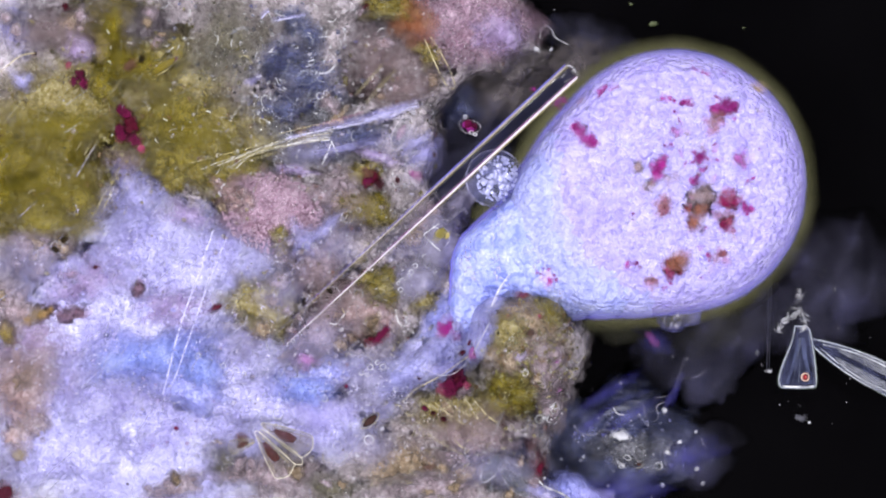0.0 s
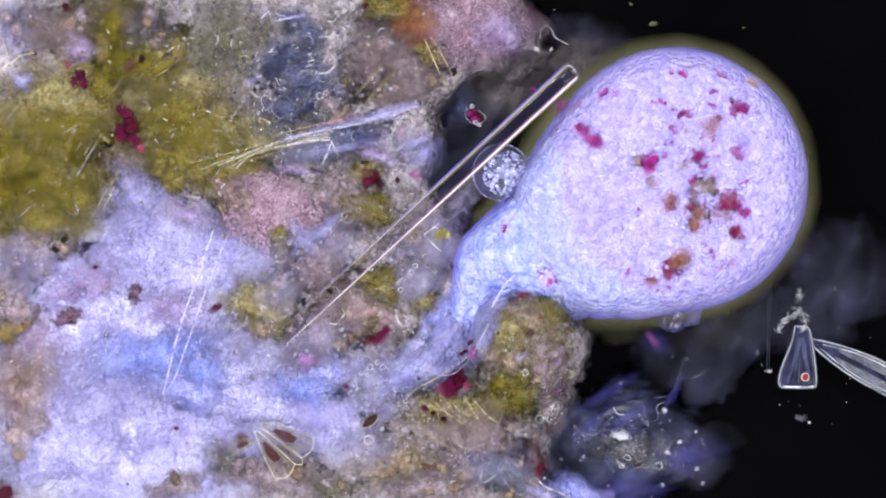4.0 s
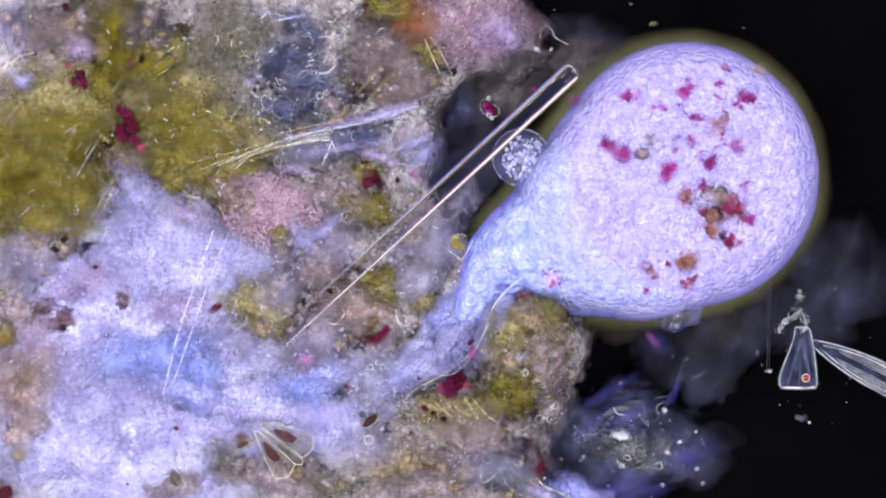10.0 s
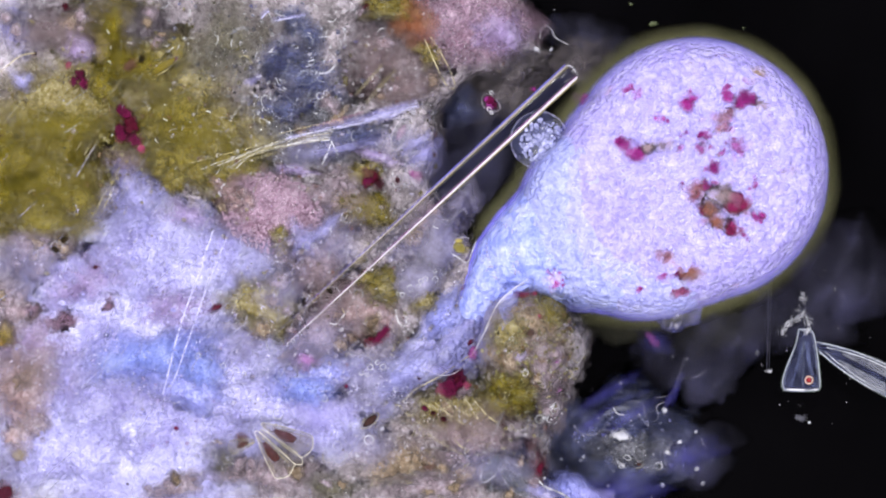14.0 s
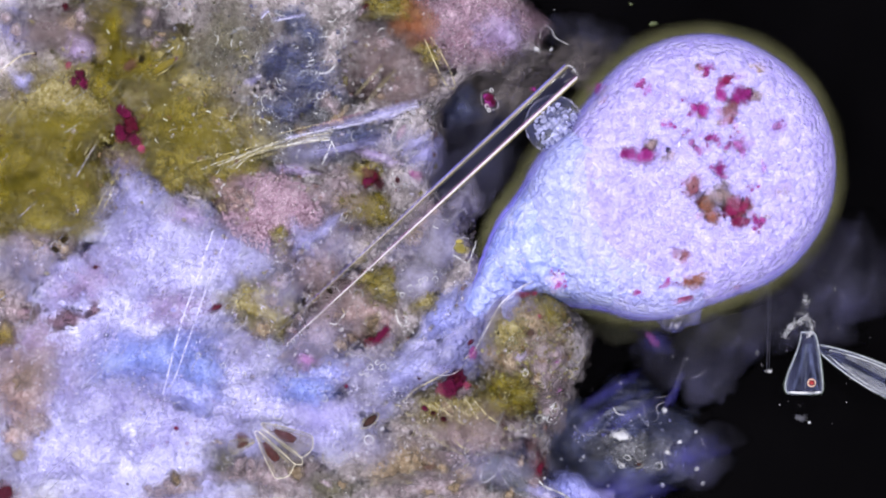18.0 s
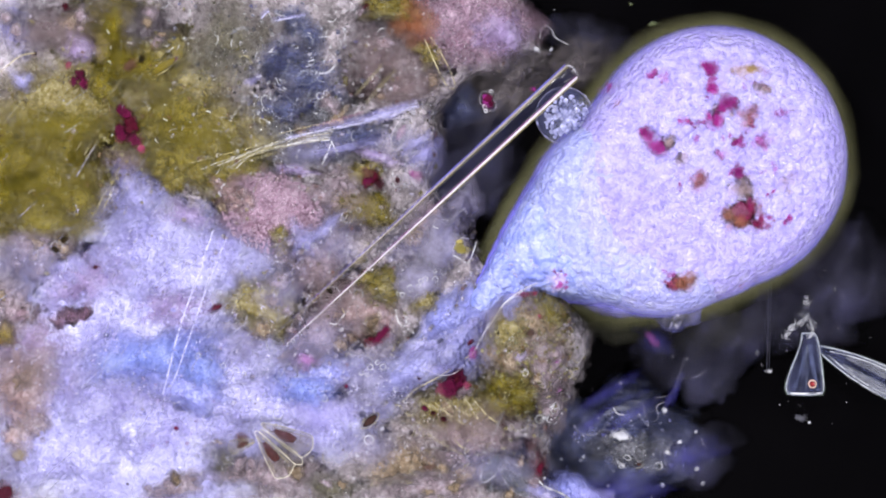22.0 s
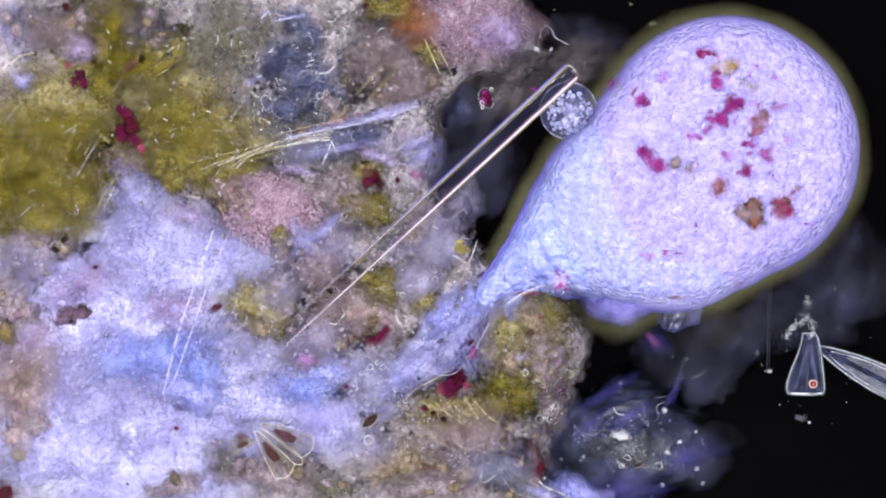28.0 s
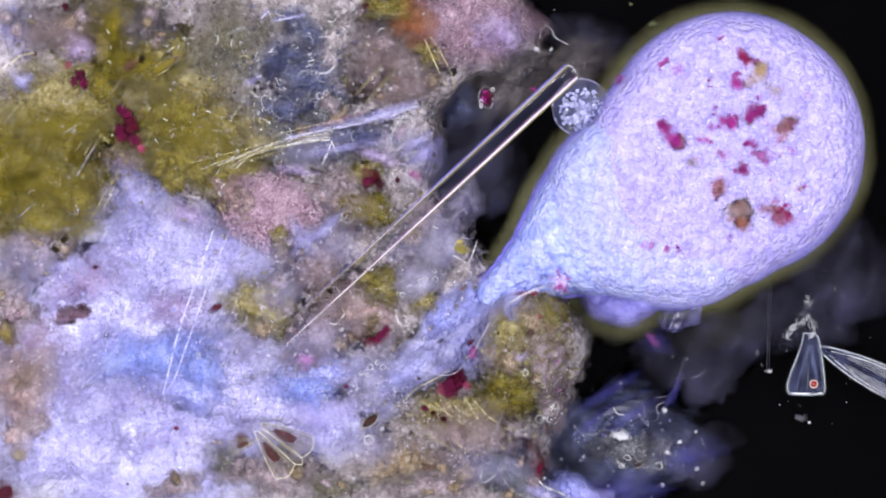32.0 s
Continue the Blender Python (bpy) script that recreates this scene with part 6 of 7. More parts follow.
for label, mat, width, pts in (
        ("navy strand in blue-black matter", WISP_NAVY, 34, [(462, 170), (480, 130), (500, 90), (506, 50)]),
        ("navy strand in blue-black matter", WISP_NAVY, 26, [(500, 170), (530, 165), (560, 150), (585, 150)]),
        ("navy strand in blue-black matter", WISP_NAVY, 22, [(516, 205), (540, 190), (562, 168)]),
        ("violet strand in blue-black matter", WISP_BLUE, 18, [(470, 112), (482, 98), (490, 82)]),
        ("grey-blue curled strand", WISP_GREY, 6, [(519, 142), (540, 126), (565, 130), (550, 148), (525, 150)]),
        ("grey-blue curled strand", WISP_GREY, 5, [(493, 148), (504, 128), (514, 106)]),
        ("blue curled strand", WISP_BLUE, 8, [(540, 200), (556, 180), (580, 158), (612, 144)]),
        ("blue curled strand", WISP_BLUE, 8, [(530, 128), (552, 116), (585, 108), (610, 90)]),
        ("grey curled strand", WISP_GREY, 6, [(510, 206), (488, 216), (476, 236)]),
        ("grey curled strand", WISP_GREY, 5, [(528, 182), (545, 172), (552, 155), (572, 148)]),
        ("bright white flake strand", WISP_WHITE, 7, [(566, 131), (582, 128), (594, 115)]),
        ("bright lavender flake strand", WISP_LILAC, 20, [(430, 142), (445, 145), (462, 132)]),
        ("dim white strand", WISP_GREY, 9, [(405, 62), (425, 50), (440, 52)]),
        ("pale lavender bar", WISP_LILAC, 6, [(478, 33), (512, 30), (546, 23)]),
        ("pale lavender bar", WISP_LILAC, 10, [(459, 32), (468, 22), (478, 14)])):
    wisp(label, pts, width, mat)
for label, mat, width, pts in (
        ("broad lavender band along a fibre bundle", WISP_LILAC, 16, [(500, 248), (560, 228), (620, 214), (690, 192), (745, 176)]),
        ("bright white band in a fibre bundle", WISP_WHITE, 13, [(506, 260), (548, 246), (588, 240)]),
        ("rosy band along a fibre bundle", WISP_ROSE, 8, [(545, 226), (600, 212), (650, 196)]),
        ("yellowish band of a fibre bundle", WISP_GOLD, 9, [(400, 292), (440, 274), (500, 254)]),
        ("yellowish band of a fibre bundle", WISP_GOLD, 7, [(385, 300), (440, 284), (505, 266)]),
        ("flat yellowish plant fibre", WISP_GOLD, 14, [(645, 186), (672, 155), (702, 122)]),
        ("flat yellowish plant fibre", WISP_GOLD, 9, [(626, 172), (655, 140), (680, 112)]),
        ("pale strand at the sediment's edge", WISP_GREY, 6, [(740, 178), (760, 200), (778, 196)]),
        ("lavender patch with bright rim", WISP_LILAC, 30, [(735, 278), (760, 262), (785, 240)]),
        ("bright fold in a lavender patch", WISP_WHITE, 6, [(722, 280), (730, 270), (742, 268)]),
        ("dark streak beside an oval shell", WISP_NAVY, 26, [(600, 262), (640, 250), (690, 226)])):
    wisp(label, pts, width, mat)
for label, mat, width, pts in (
        ("pale curved stroke in blue slime", WISP_LILAC, 5, [(520, 668), (548, 684), (580, 680)]),
        ("pale curved stroke in blue slime", WISP_LILAC, 6, [(585, 700), (600, 681), (614, 662)]),
        ("pale curved stroke in blue slime", WISP_LILAC, 4, [(612, 706), (628, 696), (640, 680)]),
        ("pale line in lavender slime", WISP_LILAC, 3, [(520, 745), (580, 752), (636, 748)]),
        ("broad milky band of slime", WISP_LILAC, 70, [(490, 726), (560, 734), (640, 726)]),
        ("blue band of slime", WISP_BLUE, 16, [(505, 690), (560, 702), (620, 698)]),
        ("pale granular strand in blue slime", WISP_LILAC, 7, [(320, 690), (355, 688), (382, 714), (412, 726)]),
        ("pale granular strand in blue slime", WISP_LILAC, 9, [(420, 726), (460, 722), (505, 716)]),
        ("pale line in lavender slime", WISP_LILAC, 4, [(311, 816), (352, 783), (410, 768)]),
        ("pale line in lavender slime", WISP_LILAC, 4, [(322, 822), (362, 796), (430, 782)]),
        ("pale line in lavender slime", WISP_LILAC, 3, [(338, 806), (370, 780), (404, 762)]),
        ("pale golden strand beside the fan", WISP_GOLD, 6, [(406, 800), (430, 788), (452, 784)]),
        ("dark blue-grey pool in slime", WISP_BLUE, 44, [(300, 722), (335, 726), (372, 716)]),
        ("deep blue patch in slime", WISP_BLUE, 26, [(345, 668), (380, 682), (410, 690)])):
    wisp(label, pts, width, mat, 0.008)
for label, mat, width, pts in (
        ("blurred violet-blue streak", WISP_BLUE, 30, [(1012, 738), (1076, 696), (1140, 660)]),
        ("blurred violet-blue streak", WISP_BLUE, 14, [(1060, 730), (1110, 705), (1150, 690)]),
        ("violet-blue haze strand", WISP_BLUE, 40, [(1190, 806), (1235, 806), (1270, 800)]),
        ("pale slime at the lower edge", WISP_LILAC, 34, [(1010, 872), (1050, 876), (1090, 880)]),
        ("grey-violet strand in the debris cloud", WISP_GREY, 14, [(1060, 742), (1090, 724), (1120, 722)]),
        ("milky pocket of plasm", WISP_LILAC, 30, [(745, 646), (775, 655), (815, 640)])):
    wisp(label, pts, width, mat, 0.008)

# brown food that drifts inside the rear lobes
DRIFT = []
for i, (mat, size, st, rows) in enumerate([
        (YELLOW_FOOD, 15, 1.9, [(0, 70, 557), (2, 42, 572), (3, 35, 578), (6, 15, 590), (9, 5, 600), (32, -30, 615)]),
        (ROSY_BALL, 22, 1.7, [(0, 138, 557), (3, 135, 560), (6, 125, 562), (9, 115, 565), (13, 118, 568), (23, 130, 562), (32, 135, 560)]),
        (ROSY_BALL, 14, 1.2, [(0, 125, 488), (2, 200, 506), (3, 195, 507), (6, 155, 515), (9, 95, 535), (13, 60, 548), (32, 30, 560)]),
        (ROSY_BALL, 18, 1.4, [(0, 247, 510), (6, 236, 520), (13, 200, 540), (20, 160, 550), (32, 146, 553)]),
        (MAGENTA, 22, 1.3, [(0, 795, 576), (1, 828, 492), (2, 850, 437), (3, 885, 410), (6, 930, 400), (14, 975, 420), (32, 1040, 440)])]):
    ob = vacuole(400 + i, mat, size, st)
    rr_ = []
    for t, u, v in rows:
        z = float(surf(u, v)) + 0.004 if i < 4 or t < 1 else max(body_top(u, v, t) - (0.03 if t > 3 else -0.012), 0.09)
        rr_.append((t, Matrix.Translation(at(u, v, z)) @ pose(0, 0, 0, 0, 0, (30, 8, 0, 20, 60)[i])))
    DRIFT.append((ob, rr_))

# ---- threads, hooks, rings and needles that stand out ----
T = thread
CRISP = plain("crisp_white_edge", (0.88, 0.86, 0.92), 0.2, 0.8, 1.0, 0.1, 0.02, broken=0.2)
CURL_WHITE = plain("thin_white_edge", (0.8, 0.78, 0.9), 0.2, 0.8, 0.8, 0.2, 0.01, broken=0.6)
T("hook", "bright white hook-shaped shell edge", "shell", [(478, 200), (466, 190), (462, 176), (468, 169), (476, 172), (480, 177)], 2.0, SILICA, taper=(0.5, 1))
T("hook", "pale curved shell edge", "shell", [(422, 100), (437, 100), (446, 113)], 1.8, SILICA_GOLD)
T("loop", "thin clear loop on the slide", "filament", [(955, 68), (958, 52), (968, 46), (978, 55), (982, 66), (1005, 79)], 1.2, SILICA, lift=0.002)
T("hairpin", "hairpin-shaped yellowish fibre", "fibre", [(752, 70), (770, 112), (788, 148), (799, 158), (805, 150), (795, 122), (775, 85), (762, 66)], 1.4, SILICA_GOLD)
rnd = random.Random(41)
for k in range(12):
    d = rnd.gauss(0, 6)
    T("bundle_fibre", "thin pale fibre in a bundle", "fibre", [(395 + 4 * d, 296 + 0.4 * d), (450, 270 + 0.7 * d), (520 + d, 250 + d), (586 - d, 238 + 1.6 * d)], rnd.uniform(0.5, 1.3), rnd.choice((SILICA_GOLD, GOLD_DIM, SILICA, SILICA_BLUE)), lift=0.006 + 0.001 * k, group="fibre bundle")
for k in range(7):
    d = rnd.gauss(0, 5)
    T("bundle_fibre", "lavender fibre in a bundle", "fibre", [(505, 246 + d), (560, 233 + d), (640 + d, 216 + 1.3 * d), (740 + d, 186 + 1.6 * d)], rnd.uniform(0.6, 1.6), rnd.choice((SILICA_BLUE, SILICA_DIM, SILICA_BLUE)), lift=0.006 + 0.001 * k, group="fibre bundle")
T("shell_edge", "white bright shell edge", "shell", [(508, 258), (545, 250), (584, 248)], 2.0, SILICA)
T("splinter", "bright white splinter", "shell", [(586, 250), (592, 262), (598, 275)], 1.6, SILICA)
T("splinter", "bright white splinter", "shell", [(586, 254), (578, 275), (570, 292)], 1.2, SILICA)
T("splinter", "bright white splinter", "shell", [(565, 130), (580, 128), (595, 115)], 2.4, SILICA)
T("splinter", "bright lavender splinter", "shell", [(480, 38), (510, 33), (541, 27)], 2.4, SILICA_BLUE)
T("splinter", "bright lavender splinter", "shell", [(462, 34), (470, 24), (477, 20)], 2.6, SILICA_BLUE)
for a in ([(377, 408), (350, 490), (318, 580), (288, 700)], [(408, 405), (372, 490), (345, 570), (302, 690)]):
    T("fine_needle", "long thin lavender needle", "spicule", a, 2.3, SILICA_BLUE, lift=0.012)
T("fine_needle", "thin wine-coloured needle", "spicule", [(417, 655), (434, 690), (452, 712)], 1.6, DARKRED, lift=0.008)
T("fine_needle", "thin bright needle", "spicule", [(830, 630), (780, 665), (735, 690), (712, 712)], 1.6, SILICA_GOLD, lift=0.01)
T("skin_edge", "taut bright edge of skin along a lump", "slime", [(866, 572), (848, 606), (832, 634), (806, 660), (778, 664), (748, 652)], 1.3, CURL_WHITE, lift=0.02, taper=(1, 0.5))
T("bright_strand", "bright white strand at the lower edge", "filament", [(948, 845), (965, 862), (990, 872), (1020, 890)], 3.0, SILICA)
T("thin_arc", "thin arc in lavender slime", "filament", [(62, 875), (85, 840), (112, 815), (128, 800)], 1.6, SILICA_BLUE)
T("thin_arc", "thin arc in lavender slime", "filament", [(78, 878), (100, 855), (120, 838)], 1.6, SILICA_BLUE)
T("thin_arc", "golden arc", "filament", [(0, 128), (18, 112), (40, 98), (62, 94)], 1.6, SILICA_GOLD)
T("thin_arc", "pale arc", "filament", [(172, 368), (182, 348), (190, 335)], 1.3, SILICA_GOLD)
T("thin_arc", "pale arc", "filament", [(180, 375), (192, 352), (198, 338)], 1.3, SILICA_GOLD)
T("curl", "curled bright filament", "filament", [(1105, 716), (1125, 710), (1138, 718), (1142, 735), (1155, 746), (1165, 738), (1162, 720), (1175, 712)], 1.0, SILICA_DIM)
T("curl", "curled bright filament", "filament", [(1015, 752), (1025, 765), (1040, 770), (1055, 768), (1068, 760), (1080, 765)], 1.2, SILICA_DIM)
T("twig", "pale branching strand on the slide", "filament", [(1160, 705), (1190, 695), (1205, 655), (1212, 632)], 0.8, SILICA_DIM, lift=0.002)
T("twig", "pale branching strand on the slide", "filament", [(1195, 670), (1230, 668), (1250, 655)], 0.8, SILICA_DIM, lift=0.002)
T("hanging_thread", "very thin upright thread on the slide", "filament", [(1362, 440), (1360, 540), (1357, 655)], 0.7, plain("dim_thread", (0.05, 0.05, 0.08)), lift=0.001)
T("hanging_thread", "very thin upright thread on the slide", "filament", [(1366, 440), (1364, 540), (1361, 655)], 0.6, plain("dim_thread_2", (0.03, 0.03, 0.05)), lift=0.001)
for i, a in enumerate(([(770, 712), (790, 730), (822, 752)], [(795, 708), (808, 722), (828, 735)], [(812, 700), (828, 712), (846, 742)], [(760, 770), (790, 790), (818, 805)], [(748, 712), (776, 725), (800, 718)],
                       [(805, 780), (815, 790), (825, 796)], [(840, 710), (862, 735), (880, 748)], [(770, 690), (792, 712), (812, 742)])):
    T("stick", "thin yellowish stick in a loose cluster", "fibre", a, 1.5, SILICA_GOLD, lift=0.008, group="cluster of thin sticks")
T("fibre_band", "flat yellowish fibre", "fibre", [(640, 186), (668, 155), (698, 124)], 5.0, OLIVE_GREY, lift=0.001)
T("fibre_band", "flat yellowish fibre", "fibre", [(622, 168), (650, 140), (672, 115)], 3.0, OLIVE_GREY, lift=0.001)
T("cup_edge", "pale U-shaped shell edge", "shell", [(700, 548), (705, 570), (716, 578), (720, 560)], 1.8, SILICA)
T("cup_edge", "pale curved shell edge", "shell", [(583, 572), (595, 574), (605, 562), (616, 550)], 1.6, SILICA)
T("cup_edge", "pale curved shell edge", "shell", [(1085, 720), (1092, 732), (1105, 735)], 1.6, SILICA)


# Each bubble is a pale ring that paints its lit edge.
def ring(u, v, r, tube_r, mat, label="small clear bubble with a bright rim"):
    return T("bubble", label, "bubble", [(u + r * math.cos(w), v + r * math.sin(w)) for w in np.linspace(0, 6.2832, 8, endpoint=False)], tube_r, mat, closed=True, group="small bubbles", steps=3)


CHAIN = {}
BUBBLES = [
    (566, 170, 5.5),
    (577, 165, 4.5),
    (726, 511, 6),
    (741, 507, 4),
    (745, 498, 4),
    (753, 494, 4),
    (770, 495, 5),
    (785, 482, 5),
    (712, 522, 4),
    (704, 520, 3),
    (585, 525, 18),
    (500, 68, 4),
    (492, 733, 9),
    (597, 788, 7),
    (700, 320, 11),
    (653, 779, 8),
    (572, 178, 14),
    (735, 315, 12),
    (500, 190, 20),
    (640, 243, 18),
    (110, 420, 14),
    (100, 438, 11),
    (1015, 128, 3),
    (1100, 825, 4),
]
BUBBLES += [
    (980, 745, 6),
    (955, 742, 7),
    (770, 480, 3),
    (120, 300, 10),
    (966, 736, 5),
    (979, 728, 4),
    (984, 718, 5.5),
    (972, 744, 4),
    (655, 650, 5),
    (668, 642, 4),
    (678, 650, 5),
    (1000, 655, 4),
    (1010, 640, 3),
    (640, 660, 4),
    (650, 664, 3),
    (350, 630, 5),
    (372, 640, 4),
    (395, 648, 4),
    (418, 655, 4),
    (432, 662, 3),
    (260, 628, 6),
    (300, 640, 4),
    (700, 690, 4),
    (575, 706, 5),
]
BUBBLES += [
    (905, 600, 4),
    (930, 660, 5),
    (948, 700, 4),
]
for u, v, r in BUBBLES:
    CHAIN[(u, v)] = ring(u, v, r, 1.1 if r < 10 else 0.7, SILICA if r < 10 else SILICA_DIM)

GREENISH = plain("greenish_speck", (0.12, 0.15, 0.06), 0.4, 0.5, 0.6, 0.4, 0.01, soft=2.2)
DIMSPOT = plain("dim_speck", (0.1, 0.1, 0.13), 0.4, 0.5, 0.6, 0.4, 0.01, soft=2.2)
# small bright bodies
SPECKS = [
    (948, 87, 9, 1.3, -60, FLAKE, "bright granular body"),
    (1098, 772, 15, 1.9, -10, FLAKE, "bright white flake"),
    (1100, 822, 6, 2.6, -35, FLAKE, "bright white sliver"),
    (963, 740, 8, 1.6, 20, FLAKE, "bright white flake"),
    (977, 718, 8, 1.2, 60, FLAKE, "bright white flake"),
    (1155, 43, 8, 1.3, 20, GREENISH, "dim greenish speck on the slide"),
    (1116, 8, 5, 1, 0, GREENISH, "dim greenish speck on the slide"),
    (1316, 50, 4, 1, 0, GREENISH, "dim greenish speck on the slide"),
    (1415, 740, 9, 1.5, 0, DIMSPOT, "dim speck on the slide"),
    (1432, 748, 4, 1.2, 0, FLAKE, "bright speck on the slide"),
    (1203, 783, 7, 1.6, 10, FLAKE, "bright scrap"),
    (1180, 800, 6, 1.5, 0, FLAKE, "bright scrap"),
    (1177, 727, 6, 1.4, 40, FLAKE, "bright scrap"),
    (1340, 625, 6, 1.5, 70, DIMSPOT, "dim speck on the slide"),
]
SPECKS += [
    (1477, 512, 5, 1.1, 0, DIMSPOT, "dim speck on the slide"),
    (1362, 658, 5, 1.8, 0, FLAKE, "bright scrap at the foot of a thread"),
    (1216, 635, 3, 1, 0, FLAKE, "bright speck on the slide"),
    (1190, 630, 2.4, 1, 0, FLAKE, "bright speck on the slide"),
    (980, 18, 2, 1, 0, FLAKE, "bright speck on the slide"),
    (915, 18, 5, 1.2, 0, FLAKE, "bright scrap"),
    (975, 88, 5, 1.5, 50, FLAKE, "bright scrap"),
    (945, 158, 6, 1.2, 0, MAGENTA, "small magenta speck"),
]
for i, (u, v, s, st, turn, mat, lab) in enumerate(SPECKS):
    clot("speck" if s < 7 else "flake", lab, "speck", u, v, s, st, turn, mat, 200 + i, lift=0.15)

# Pale lilac tone for highlights painted along the bag's folds.
BAG_FOLD = plain("lilac_highlight", (0.7, 0.66, 0.92), 0.25, 0.6, 0.6, 0.3, 0.006, broken=0.85)
# the wrinkled clear bag under the amoeba's belly
bag = tagged(new("clear_bag"), "wrinkled clear bag against the amoeba's belly", "vesicle")
bag.matrix_world = Matrix.Translation(at(1206, 560, 0.06)) @ pose(0, 0, 0, 0, 0, 18)
bm = bmesh.new()
bmesh.ops.create_icosphere(bm, subdivisions=5, radius=1)
for w in bm.verts:
    k = 1 + 0.35 * noise.noise(w.co * 1.8) + 0.16 * noise.noise(w.co * 6) + 0.07 * noise.noise(w.co * 14)
    w.co = Vector((w.co.x * 0.038 * k, w.co.y * 0.022 * k, w.co.z * 0.055 * k))
me = bpy.data.meshes.new("skin")
bm.to_mesh(me)
bm.free()
me.polygons.foreach_set("use_smooth", [True] * len(me.polygons))
part("skin", me, plain("bag_skin", (0.22, 0.22, 0.55), 0.12, 0.9, 0.2, 0.6, 0.012, broken=0.95), bag, "clear bluish skin")
for k, pts in enumerate(([(-0.036, -0.008), (-0.03, 0.01), (-0.012, 0.02), (0.012, 0.02)], [(-0.03, -0.014), (-0.016, 0.002), (0.0, 0.012)], [(-0.018, -0.016), (-0.004, -0.004), (0.01, 0.004), (0.026, 0.008)], [(0.036, -0.002), (0.03, 0.012), (0.016, 0.02)])):
    v, f = tube([p + Vector((0, 0, 0.05 if k < 3 else 0.02)) for p in smooth_path([(a, b, 0) for a, b in pts], 6)], 0.0013 if k else 0.0009, 6, taper=(0.3, 0.3), flat=0.6)
    part("fold", mesh_of("fold", v, f), BAG_FOLD, bag, "fold painted with a lilac highlight")
# Pale lumps paint the broader highlights on the clear skin.
for k, (x, y, r) in enumerate(((-0.008, 0.004, 0.01), (-0.016, -0.01, 0.009), (0.018, -0.004, 0.012), (0.03, 0.006, 0.009))):
    ob = part("milky_spot", lumps(700 + k, r, 1.4, 4, 0.3), (WISP_WHITE, WISP_WHITE, WISP_LILAC, WISP_LILAC)[k], bag, "painted highlight on the skin")
    ob.location = (x, y, 0.047)


# the angular shell with olive filling that the shrinking neck drags along
shell = tagged(new("angular_shell"), "angular clear shell with olive filling beside the neck", "shell")
v, f = tube([p / 1000 for p in smooth_path([(-15, -13, 0), (0, -22, 1), (11, -29, 2), (15, -27, 3), (20, -15, 3), (26, 0, 2), (28, 8, 0)], 5)], 0.0011, 6, taper=(0.5, 1))
part("edge", mesh_of("edge", v, f), SILICA, shell, "bright white edge")
v, f = tube([p / 1000 for p in smooth_path([(-14, -12, 0), (-9, 6, 1), (4, 15, 1), (18, 12, 0)], 5)], 0.0008, 6, taper=(1, 0.4))
part("edge", mesh_of("edge", v, f), SILICA_DIM, shell, "dim far edge")
part("filling", lumps(777, 0.0155, 1.15, 5, 0.4), plain("olive_filling", (0.17, 0.14, 0.015), 0.35, 0.5, 0.9, 0.4, 0.01, soft=2.2), shell, "olive filling")
part("filling", lumps(778, 0.008, 1.4, 5, 0.4), plain("yellow_filling", (0.3, 0.24, 0.04), 0.35, 0.5, 0.8, 0.4, 0.01, soft=2.2), shell, "yellow filling").location = (-0.003, 0.009, 0.004)
SHELL = [(0, 783, 415, -112), (7.8, 787, 416, -112), (8.0, 795, 420, -55), (8.2, 802, 425, -17), (9, 806, 428, -7), (13, 813, 435, 0), (32, 815, 437, 2)]

# the spotted cell on the amoeba's underside, above the lump
spotted = tagged(new("spotted_cell"), "pale lilac oval cell with magenta spots", "cell")
part("skin", lumps(790, 0.026, 1.2, 3, 0.5), plain("lilac_cell_skin", (0.5, 0.4, 0.74), 0.25, 0.7, 0.7, 0.3, 0.008, soft=2.0), spotted, "pale lilac skin")
rnd = random.Random(17)
for k in range(13):
    a, d = rnd.uniform(0, 6.28), 0.017 * math.sqrt(rnd.random())
    g = part("spot", GRAINS[(MAGENTA.name, k % 6)], None, spotted)
    q = rnd.uniform(0.0025, 0.0062)
    g.matrix_local = Matrix.Translation((d * math.cos(a) * 1.15, d * math.sin(a), 0.0105)) @ pose(0, 0, 0, 0, 0, 50 * k) @ Matrix.Diagonal((q, q, q * 0.6, 1))
for k in range(16):
    a, d = rnd.uniform(0, 6.28), 0.021 * math.sqrt(rnd.random())
    g = part("granule", grain_mesh, None, spotted)
    q = rnd.uniform(0.0009, 0.002)
    g.matrix_local = Matrix.Translation((d * math.cos(a) * 1.15, d * math.sin(a), 0.011)) @ Matrix.Diagonal((q, q, q, 1))
SPOTTED = [(0, 966, 491), (7, 969, 492), (13, 979, 494), (25, 990, 496), (32, 991, 498)]

# the taut bright fold of skin between neck and lump
fold = new("membrane_fold")
fold.parent = amoeba
fold["label"] = "taut bright fold of the neck's skin"
for off, rad, mat in ((0, 0.0011, CRISP), (4, 0.0007, CURL_WHITE)):
    v, f = tube([Vector((p.x + off, p.y, p.z)) / 1000 for p in smooth_path([(44, 30, -20), (30, 20, -6), (14, 6, 0), (-4, -16, 0), (-14, -40, -6), (-22, -64, -26)], 7)], rad, 6, taper=(0.5, 1))
    part("fold_line", mesh_of("fold_line", v, f), mat, fold, "bright line")
FOLD_AT = [(0, 870, 524, 16), (3.5, 873, 523, 11), (7, 877, 522, 5), (10, 880, 522, 0), (13, 885, 522, -4), (19, 895, 522, -9), (25, 905, 522, -14), (32, 912, 522, -18)]


